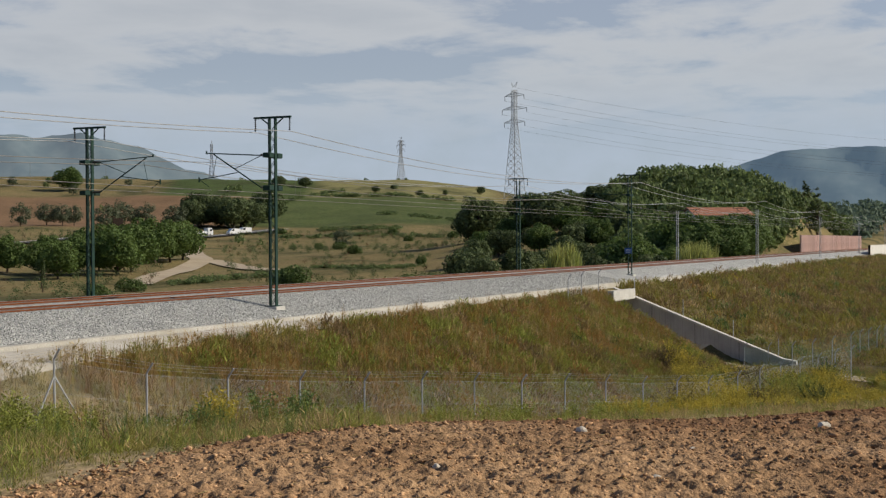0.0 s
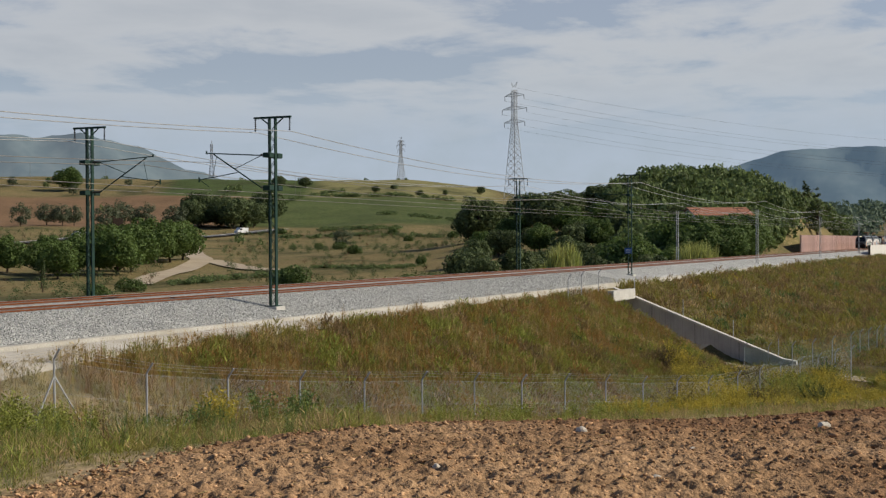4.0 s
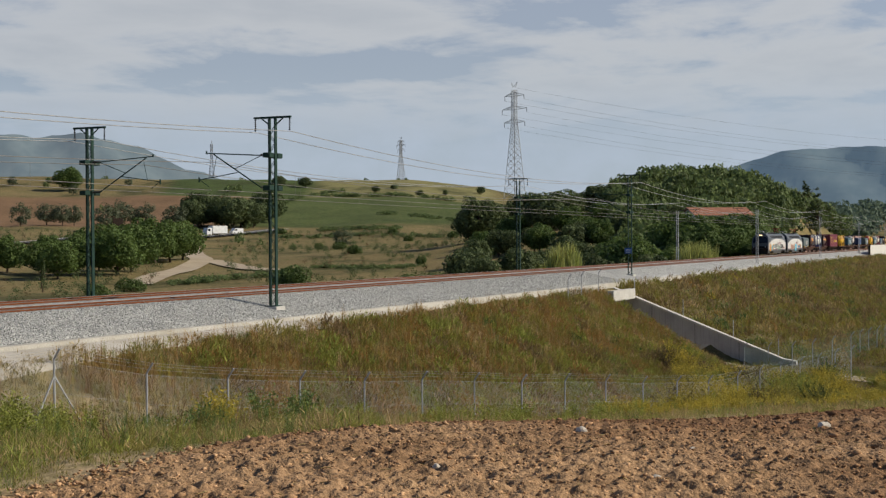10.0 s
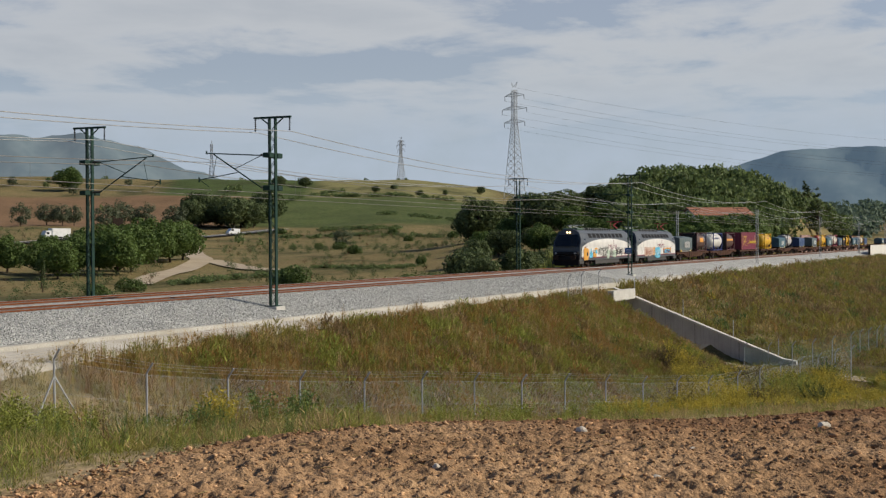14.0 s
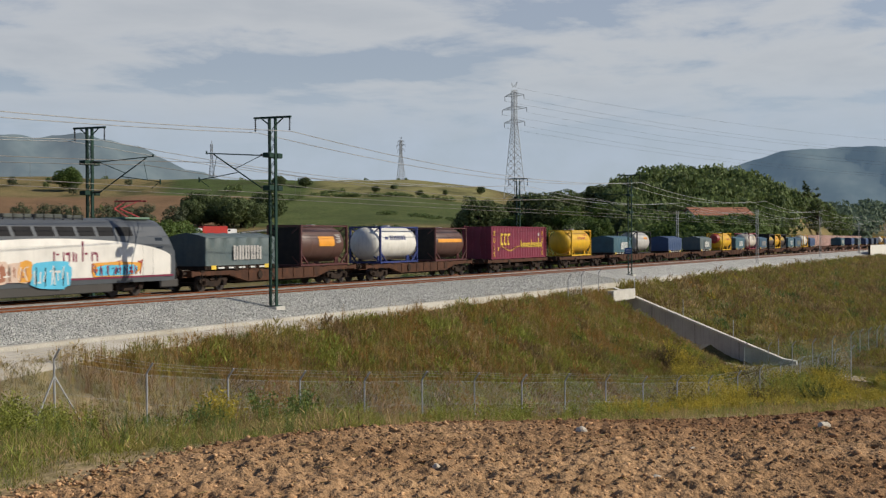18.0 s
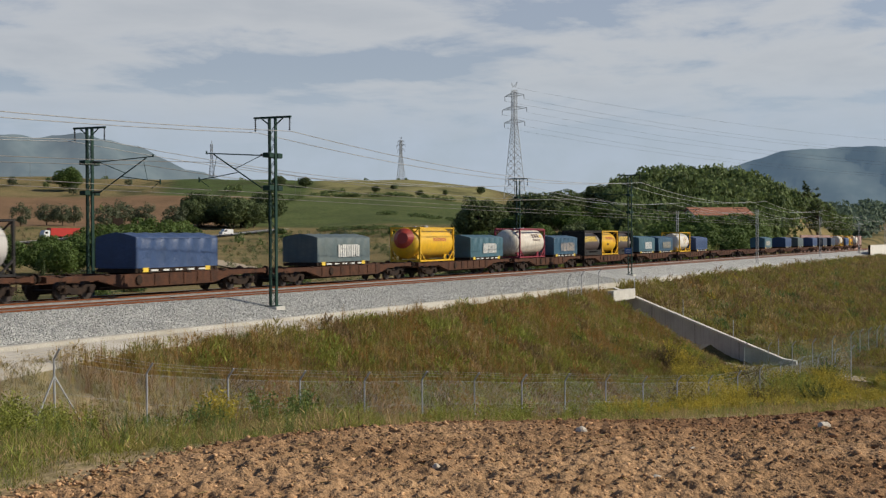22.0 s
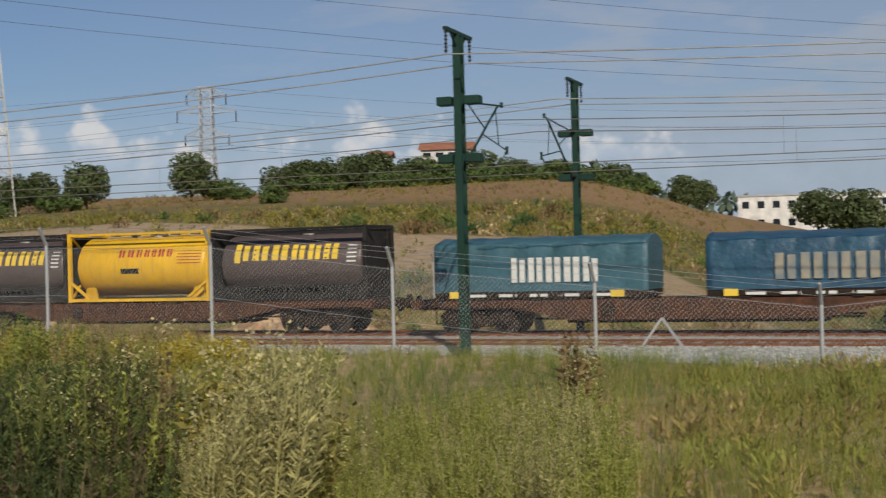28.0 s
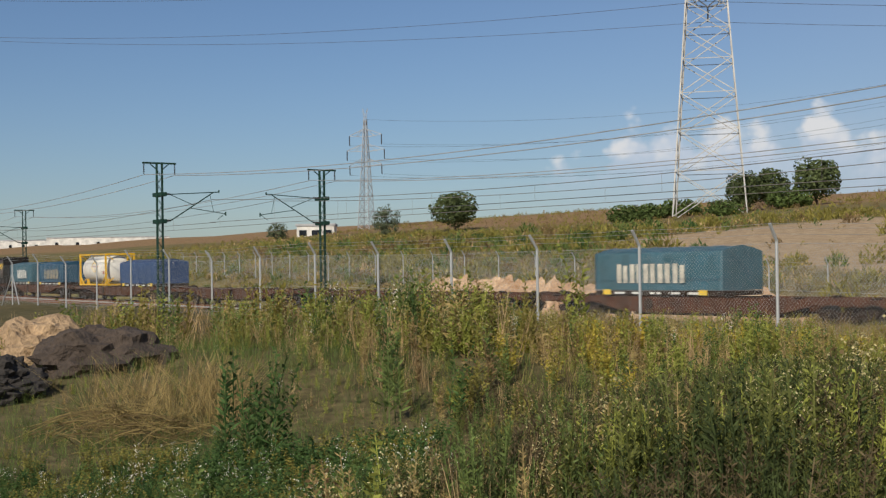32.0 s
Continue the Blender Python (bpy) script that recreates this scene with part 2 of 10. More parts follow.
def mesh_np(name, v, f, material, parent=None, smooth=False):
    """A mesh object from arrays: v of n x 3, f of m x 3 or m x 4."""
    v, f = np.asarray(v, dtype=np.float32), np.asarray(f, dtype=np.int32)
    me = bpy.data.meshes.new(name)
    k = f.shape[1]
    me.vertices.add(len(v))
    me.vertices.foreach_set("co", v.ravel())
    me.loops.add(f.size)
    me.loops.foreach_set("vertex_index", f.ravel())
    me.polygons.add(len(f))
    me.polygons.foreach_set("loop_start", np.arange(0, f.size, k, dtype=np.int32))
    if smooth:
        me.polygons.foreach_set("use_smooth", np.ones(len(f), dtype=bool))
    me.update(calc_edges=True)
    me.materials.append(material)
    ob = new(name, me)
    if parent:
        ob.parent = parent
    return ob


def part(name, bm, material, parent=None, label="", smooth=False):
    """Links a bmesh as one mesh object, under a thing or a part."""
    me = bpy.data.meshes.new(name)
    bmesh.ops.recalc_face_normals(bm, faces=bm.faces)
    if smooth:
        for f in bm.faces:
            f.smooth = True
    bm.to_mesh(me)
    bm.free()
    me.materials.append(material)
    ob = new(name, me)
    if parent:
        ob.parent = parent
    if label:
        tagged(ob, label)
    return ob


def part_each(name, bm, material, parent=None, label="", smooth=False):
    """Links every loose piece of a bmesh as a mesh object of its own."""
    bm.verts.index_update()
    seen, groups = set(), []
    for v in bm.verts:
        if v.index in seen:
            continue
        todo, group = [v], []
        seen.add(v.index)
        while todo:
            w = todo.pop()
            group.append(w)
            for e in w.link_edges:
                o = e.other_vert(w)
                if o.index not in seen:
                    seen.add(o.index)
                    todo.append(o)
        groups.append(group)
    obs = []
    for group in groups:
        at = {w.index: i for i, w in enumerate(group)}
        faces = {f for w in group for f in w.link_faces}
        b = bmesh.new()
        vs = [b.verts.new(w.co) for w in group]
        for f in sorted(faces, key=lambda f: f.index):
            b.faces.new([vs[at[w.index]] for w in f.verts])
        obs.append(part(name, b, material, parent, label, smooth))
    bm.free()
    return obs


def share(name, mesh, m, parent=None):
    ob = new(name, mesh)
    ob.matrix_basis = m
    if parent:
        ob.parent = parent
    return ob


def box(bm, x0, x1, y0, y1, z0, z1, bevel=0.0):
    g = bmesh.ops.create_cube(bm, size=1)["verts"]
    for v in g:
        v.co = Vector(((x0 + x1) / 2 + v.co.x * (x1 - x0), (y0 + y1) / 2 + v.co.y * (y1 - y0), (z0 + z1) / 2 + v.co.z * (z1 - z0)))
    if bevel:
        es = list({e for v in g for e in v.link_edges})
        bmesh.ops.bevel(bm, geom=es, offset=bevel, segments=1, affect="EDGES")
    return g


def rod(bm, a, b, r, seg=6, r2=None):
    a, b = Vector(a), Vector(b)
    d = b - a
    m = Matrix.Translation((a + b) / 2) @ d.to_track_quat("Z", "Y").to_matrix().to_4x4()
    bmesh.ops.create_cone(bm, cap_ends=True, segments=seg, radius1=r, radius2=r if r2 is None else r2, depth=d.length, matrix=m)


def bar(bm, a, b, w, h=None):
    """A square bar from a to b."""
    a, b = Vector(a), Vector(b)
    d = b - a
    m = Matrix.Translation((a + b) / 2) @ d.to_track_quat("Z", "Y").to_matrix().to_4x4() @ Matrix.Diagonal((w, h or w, d.length, 1))
    bmesh.ops.create_cube(bm, size=1, matrix=m)


def prism(bm, outline, y0, y1):
    """An outline in x and z, drawn out from y0 to y1."""
    a = [bm.verts.new((x, y0, z)) for x, z in outline]
    b = [bm.verts.new((x, y1, z)) for x, z in outline]
    n = len(a)
    bm.faces.new(a)
    bm.faces.new(b[::-1])
    for i in range(n):
        bm.faces.new((a[i], b[i], b[(i + 1) % n], a[(i + 1) % n]))


def tube_np(points, r, seg=3):
    """A thin tube along points, as arrays."""
    p = np.array(points, dtype=float)
    n = len(p)
    ang = np.arange(seg) * 2 * np.pi / seg
    d = np.gradient(p, axis=0)
    d /= np.linalg.norm(d, axis=1)[:, None]
    side = np.cross(d, [0, 0, 1.0])
    side /= np.maximum(np.linalg.norm(side, axis=1), 1e-6)[:, None]
    up = np.cross(side, d)
    v = (p[:, None, :] + r * (np.cos(ang)[None, :, None] * side[:, None, :] + np.sin(ang)[None, :, None] * up[:, None, :])).reshape(-1, 3)
    f = [(i * seg + j, i * seg + (j + 1) % seg, (i + 1) * seg + (j + 1) % seg, (i + 1) * seg + j) for i in range(n - 1) for j in range(seg)]
    return v, np.array(f)


def join_np(pieces):
    vs, fs, n = [], [], 0
    for v, f in pieces:
        vs.append(v)
        fs.append(np.asarray(f) + n)
        n += len(v)
    return np.concatenate(vs), np.concatenate(fs)


def scatter_np(v, f, pos, size, turn, lean=None):
    """Many copies of a small template, joined into arrays."""
    v, f, pos = np.asarray(v, float), np.asarray(f), np.asarray(pos, float)
    n = len(pos)
    size = np.asarray(size, float)
    if size.ndim == 1:
        size = np.repeat(size[:, None], 3, 1)
    c, s = np.cos(turn), np.sin(turn)
    w = v[None] * size[:, None, :]
    x = w[..., 0] * c[:, None] - w[..., 1] * s[:, None]
    y = w[..., 0] * s[:, None] + w[..., 1] * c[:, None]
    z = w[..., 2]
    if lean is not None:
        x = x + z * lean[:, None, 0]
        y = y + z * lean[:, None, 1]
    out = np.stack([x, y, z], -1) + pos[:, None, :]
    ff = f[None] + (np.arange(n) * len(v))[:, None, None]
    return out.reshape(-1, 3), ff.reshape(-1, f.shape[1])


rng_ = np.random.default_rng(7)

# ---------------------------------------------------------------- the lie of the land
Y_NEAR, Y_TRACK1, Y_TRACK2, Y_FAR = 34.73, 38.3, 42.69, 46.5
RAIL_Z = 0.76


def bend(x):
    """How far the line swings away from straight at x."""
    x = np.asarray(x, float)
    return np.where(x < 0, 4.605e-4 * x * x, np.where(x < 100, 1.484e-4 * x * x, 1.484 + 0.02968 * (x - 100)))


def bend_way(x):
    return 9.21e-4 * x if x < 0 else (2.968e-4 * x if x < 100 else 0.02968)


def grade(x):
    return -0.003 * np.asarray(x, float)


def sstep(a, b, x):
    t = np.clip((np.asarray(x, float) - a) / (b - a), 0, 1)
    return t * t * (3 - 2 * t)


def bumpy(x, y, s, seed=0.0):
    """Smooth waves of about s metres, from -1 to 1."""
    k = 6.283 / s
    return (np.sin(k * (0.83 * x + 0.56 * y) + 1.3 + seed) + np.sin(k * (-0.41 * x + 0.92 * y) * 1.37 + 4.1 * seed + 0.7)
            + np.sin(k * (0.97 * x - 0.28 * y) * 0.71 + 2.2 + 2.7 * seed)) / 3


def hill(x, y, cx, cy, sx, sy, turn=0.0):
    c, s = math.cos(radians(turn)), math.sin(radians(turn))
    u, v = (x - cx) * c + (y - cy) * s, -(x - cx) * s + (y - cy) * c
    return np.exp(-(u / sx) ** 2 - (v / sy) ** 2)


def near_land(x, y):
    """The camera's side of the line."""
    fall = 3.42 - 0.1165 * x - 0.092 * np.maximum(y, 0)
    fall = fall - 0.36 * np.maximum(0, y - 19) * sstep(-19, -11, x) * (1 - sstep(-2, 4, x))
    top = np.where(x < 0, 1.80, 1.78)
    z = -np.log(np.exp(-10.0 * np.clip(fall, -60, 12)) + np.exp(-10.0 * top)) / 10.0
    z = z + 0.55 * hill(x, y, -14.5, 10.5, 7.5, 3.2, 35)      # a low weedy bank
    z = np.maximum(z, -6.6 + 0.02 * np.maximum(0, x - 100))
    return z


def field_in(x, y):
    """Metres inside the edge of the ploughed field, negative outside."""
    return np.minimum(np.minimum(6.4 + 0.2 * np.maximum(0, x - 11) - y, x + 0.25 * y - 6.9), 7 * (2.35 - 0.115 * x - 0.092 * y))


def land(x, y):
    x, y = np.asarray(x, float), np.asarray(y, float)
    b = bend(np.clip(x, -400, 900))
    v = y - b                      # distance from the line's foot
    g = grade(np.clip(x, -400, 900))
    zn = near_land(x, y) + 0.10 * bumpy(x, y, 9.0)
    # embankment on the near side
    foot = 26.2 - 5.2 * sstep(38, 75, x) - 3.5 * sstep(100, 115, x)
    edge = -0.55 + g
    zfoot = near_land(x, foot + b)
    t = np.clip((v - foot) / (31.2 - foot), 0, 1)
    z = np.where(v < foot, zn, zfoot + (edge - zfoot) * t + 0.08 * bumpy(x, y, 5.0) * (1 - t))
    # the way to the underpass is cut down
    road = sstep(96.8, 101.2, x) * (1 - sstep(103.2, 103.6, x)) * (1 - sstep(31.0, 31.3, v))
    z = z * (1 - road) + np.minimum(z, -6.5) * road
    # bed of the line
    bed = (v > 31.2) & (v < 50)
    z = np.where(bed, -0.55 + g, z)
    # beyond the line: a valley and rising fields in the east, a dry hillside in the west
    r = np.hypot(x, y)
    az = np.degrees(np.arctan2(x, np.maximum(y, 1e-3)))
    rise = np.clip((r - 180) / 620, 0, 1.06)
    amp = 41.5 * (1 - 0.55 * sstep(62, 76, az)) * (1 - 0.45 * (1 - sstep(14, 34, az)))
    ze = -6 + amp * rise ** 1.9 + 1.6 * bumpy(x, y, 170) * sstep(200, 420, r) + 0.7 * bumpy(x, y, 60, 2) * sstep(120, 300, r)
    ze = ze - 0.012 * np.maximum(0, r - 860)
    ze = ze + 21.5 * hill(x, y, 386, 101, 92, 44, 8)          # wooded hill
    ze = ze + 40 * hill(x, y, 690, 1290, 330, 170, -28)       # the long wooded ridge in the north
    ze = ze + 9 * hill(x, y, 62, 245, 120, 50)
    zw = 2.0 + 0.092 * np.clip(y - 52 - 0.35 * b, 0, 118) + 0.5 * bumpy(x, y, 70) * sstep(60, 110, y) - 0.03 * np.maximum(0, y - 185)
    zw = zw + 9 * hill(x, y, -60, 330, 130, 90)
    wmix = sstep(-16, 6, az)
    zf = zw * (1 - wmix) + ze * wmix
    k = sstep(49.0 + 1.9 * (1 - wmix), 54.6 + 2.4 * wmix, v)
    z = np.where(v > 49.0, (-0.55 + g) * (1 - k) + zf * k, z)
    # behind the camera the field goes on
    return z


def heights(px, py):
    return land(np.asarray(px), np.asarray(py))


def ground():
    # rings of growing width round the camera's stand, finer towards the line
    az = np.radians(np.concatenate([np.arange(-100, 110, 0.35), np.arange(110, 260, 4.0)]))
    r = np.concatenate([[0.0], np.arange(0.5, 20, 0.45), np.arange(20, 62, 0.55), np.arange(62, 140, 1.2), np.arange(140, 420, 5), np.arange(420, 1200, 20), np.geomspace(1200, 4800, 16)])
    A, R = np.meshgrid(az, r, indexing="ij")
    X, Y = R * np.sin(A) + 0.31, R * np.cos(A) - 0.43
    Z = land(X, Y)
    na, nr = A.shape
    v = np.stack([X, Y, Z], -1).reshape(-1, 3)
    i, j = np.meshgrid(np.arange(na), np.arange(nr - 1), indexing="ij")
    a = i * nr + j
    b2 = ((i + 1) % na) * nr + j
    f = np.stack([a, a + 1, b2 + 1, b2], -1).reshape(-1, 4)
    ob = mesh_np("ground", v, f, ground_mat(), smooth=True)
    tagged(ob, "rolling farmland with dry grass, ploughed and green fields", kind="structure")


def ground_mat():
    mt = bpy.data.materials.new("farmland")
    mt.use_nodes = True
    nt = mt.node_tree
    N, L = nt.nodes, nt.links
    b = N["Principled BSDF"]
    b.inputs["Roughness"].default_value = 0.95
    b.inputs["Specular IOR Level"].default_value = 0.1
    co = N.new("ShaderNodeTexCoord")
    sep = N.new("ShaderNodeSeparateXYZ")
    L.new(co.outputs["Object"], sep.inputs[0])
    X, Y, Z = sep.outputs

    def m(op, a, c=None, d=None, clamp=False):
        n = N.new("ShaderNodeMath")
        n.operation, n.use_clamp = op, clamp
        for i, v in enumerate((a, c, d)):
            if v is None:
                continue
            if isinstance(v, (int, float)):
                n.inputs[i].default_value = v
            else:
                L.new(v, n.inputs[i])
        return n.outputs[0]

    def noise_at(s, d=4.0, r=0.55):
        n = N.new("ShaderNodeTexNoise")
        n.inputs["Scale"].default_value, n.inputs["Detail"].default_value, n.inputs["Roughness"].default_value = s, d, r
        L.new(co.outputs["Object"], n.inputs["Vector"])
        return n.outputs["Fac"]

    def step(v, lo, hi):
        n = N.new("ShaderNodeMapRange")
        n.interpolation_type = "SMOOTHSTEP"
        n.inputs["From Min"].default_value, n.inputs["From Max"].default_value = lo, hi
        L.new(v, n.inputs["Value"])
        return n.outputs["Result"]

    def mixc(f, a, c, mode="MIX"):
        n = N.new("ShaderNodeMix")
        n.data_type, n.blend_type = "RGBA", mode
        for sock, v in ((n.inputs["Factor"], f), (n.inputs[6], a), (n.inputs[7], c)):
            if isinstance(v, tuple):
                sock.default_value = (*v, 1)
            elif isinstance(v, (int, float)):
                sock.default_value = v
            else:
                L.new(v, sock)
        return n.outputs[2]

    def patch(cx, cy, sx, sy, turn, soft=0.12, wob=0.25):
        """1 inside a field of about that size."""
        c, s = math.cos(radians(turn)), math.sin(radians(turn))
        u = m("ADD", m("MULTIPLY", m("SUBTRACT", X, cx), c / sx), m("MULTIPLY", m("SUBTRACT", Y, cy), s / sx))
        v = m("ADD", m("MULTIPLY", m("SUBTRACT", X, cx), -s / sy), m("MULTIPLY", m("SUBTRACT", Y, cy), c / sy))
        d = m("MAXIMUM", m("ABSOLUTE", u), m("ABSOLUTE", v))
        d = m("ADD", d, m("MULTIPLY", m("SUBTRACT", wide, 0.5), wob))
        return m("SUBTRACT", 1.0, step(d, 1.0 - soft, 1.0 + soft))

    wide, mid, fine, tiny = noise_at(0.012, 5), noise_at(0.13, 5), noise_at(1.3, 6, 0.65), noise_at(9.0, 4, 0.65)
    dry = mixc(step(mid, 0.35, 0.65), (0.165, 0.128, 0.056), (0.105, 0.107, 0.038))
    dry = mixc(step(fine, 0.38, 0.68), dry, (0.26, 0.19, 0.095))
    col = dry
    # far fields
    stripe = noise_at(0.5, 2, 0.4)
    green = m("MAXIMUM", patch(562, 305, 105, 54, 28.5), patch(446, 431, 95, 120, 44))
    col = mixc(patch(446, 431, 95, 120, 44), col, (0.205, 0.125, 0.070))      # red-brown ploughland
    col = mixc(patch(562, 305, 105, 54, 28.5), col, mixc(step(stripe, 0.35, 0.65), (0.070, 0.096, 0.030), (0.104, 0.120, 0.042)))      # green field
    col = mixc(patch(658, 419, 70, 60, 32), col, (0.070, 0.096, 0.030))
    col = mixc(patch(700, 352, 75, 55, 27), col, (0.215, 0.195, 0.085))
    col = mixc(patch(260, 520, 150, 70, -20), col, (0.10, 0.12, 0.04))
    col = mixc(patch(360, 600, 60, 60, -20), col, (0.14, 0.145, 0.055))
    blot = noise_at(0.045, 6, 0.62)
    rough_ = m("MULTIPLY", m("SUBTRACT", 1.0, green), step(Y, 56, 70))
    col = mixc(m("MULTIPLY", m("MULTIPLY", step(blot, 0.50, 0.66), rough_), 0.72), col, (0.062, 0.066, 0.026))
    col = mixc(1.0, col, mixc(step(blot, 0.3, 0.7), (1.14, 1.14, 1.12), (0.82, 0.84, 0.82)), "MULTIPLY")
    # western hillside: straw and bare earth
    west = m("SUBTRACT", 1.0, step(m("ADD", X, m("MULTIPLY", Y, 0.05)), -20, 15))
    far_w = m("MULTIPLY", west, step(Y, 52, 60))
    col = mixc(m("MULTIPLY", far_w, 0.7), col, mixc(step(mid, 0.4, 0.62), (0.185, 0.145, 0.068), (0.118, 0.115, 0.048)))
    col = mixc(m("MULTIPLY", far_w, patch(-44, 78, 38, 12.5, -31, 0.08, 0.2)), col, mixc(step(fine, 0.35, 0.65), (0.43, 0.325, 0.21), (0.31, 0.225, 0.14)))
    col = mixc(m("MULTIPLY", far_w, step(Y, 128, 140)), col, mixc(step(fine, 0.4, 0.6), (0.28, 0.185, 0.10), (0.22, 0.14, 0.072)))
    # near: green-brown under the weeds, and the ploughed field
    near = m("SUBTRACT", 1.0, step(Y, 27, 33))
    under = mixc(step(fine, 0.4, 0.65), (0.20, 0.175, 0.078), (0.32, 0.25, 0.135))
    under = mixc(m("MULTIPLY", step(mid, 0.53, 0.62), 0.85), under, (0.46, 0.33, 0.20))
    under = mixc(step(X, 38, 60), under, mixc(step(fine, 0.4, 0.65), (0.100, 0.088, 0.036), (0.155, 0.122, 0.058)))
    col = mixc(near, col, under)
    # darker litter in the west; shade before the camera is put into its colour
    litter_shade = m("MULTIPLY", near, m("SUBTRACT", 1.0, step(m("ADD", X, m("MULTIPLY", Y, 0.66)), -1.5, 0.6)))
    col = mixc(m("MULTIPLY", litter_shade, 0.9), col, mixc(step(fine, 0.4, 0.65), (0.075, 0.066, 0.030), (0.120, 0.098, 0.048)))
    sand = m("MULTIPLY", m("SUBTRACT", 1.0, step(X, 3, 6)), m("MULTIPLY", step(X, -11, -6), step(mid, 0.42, 0.56)))
    col = mixc(m("MULTIPLY", m("MULTIPLY", sand, near), 0.85), col, mixc(step(fine, 0.4, 0.62), (0.50, 0.36, 0.22), (0.36, 0.26, 0.14)))
    rr = m("SUBTRACT", m("ADD", 6.4, m("MULTIPLY", m("MAXIMUM", m("SUBTRACT", X, 11.0), 0.0), 0.2)), Y)
    rr = m("MINIMUM", rr, m("SUBTRACT", 16.0, m("ADD", m("MULTIPLY", X, 0.8), m("MULTIPLY", Y, 0.64))))
    edge = m("ADD", rr, m("MULTIPLY", m("SUBTRACT", fine, 0.5), 1.2))
    fld = m("MULTIPLY", step(edge, 0.0, 0.5), step(m("ADD", m("ADD", X, m("MULTIPLY", Y, 0.25)), m("MULTIPLY", fine, 1.0)), 6.4, 7.2))
    soil = mixc(step(fine, 0.35, 0.65), (0.40, 0.245, 0.112), (0.28, 0.165, 0.075))
    col = mixc(m("MULTIPLY", fld, near), col, soil)
    col = mixc(1.0, col, mixc(step(tiny, 0.25, 0.75), (0.72, 0.72, 0.72), (1.25, 1.25, 1.25)), "MULTIPLY")
    L.new(col, b.inputs["Base Color"])
    bp = N.new("ShaderNodeBump")
    bp.inputs["Strength"].default_value, bp.inputs["Distance"].default_value = 0.8, 0.12
    L.new(m("ADD", fine, m("MULTIPLY", tiny, 0.4)), bp.inputs["Height"])
    L.new(bp.outputs[0], b.inputs["Normal"])
    return mt


ground()

# ---------------------------------------------------------------- the railway bed


def swept(name, profile, xs, material, parent=None, z_up=True, smooth=False):
    """A profile of (distance from the line's foot, height), drawn along the line."""
    xs = np.asarray(xs, float)
    p = np.array(profile, float)
    Xs, V = np.meshgrid(xs, p[:, 0], indexing="ij")
    Zs = grade(Xs) + p[None, :, 1]
    Ys = bend(Xs) + V
    n, k = Xs.shape
    v = np.stack([Xs, Ys, Zs], -1).reshape(-1, 3)
    i, j = np.meshgrid(np.arange(n - 1), np.arange(k - 1), indexing="ij")
    a = i * k + j
    f = np.stack([a, a + k, a + k + 1, a + 1], -1).reshape(-1, 4)
    return mesh_np(name, v, f, material, parent, smooth)


XS = np.concatenate([np.arange(-420, -60, 6.0), np.arange(-60, 140, 2.5), np.arange(140, 620, 8.0)])


STAIN = mat("rust_stained_ballast", (0.155, 0.085, 0.052), 0.95, 0, 0.5, 0.6, 15, 0.8, (0.22, 0.15, 0.105), dist=0.06, spec=0.1)


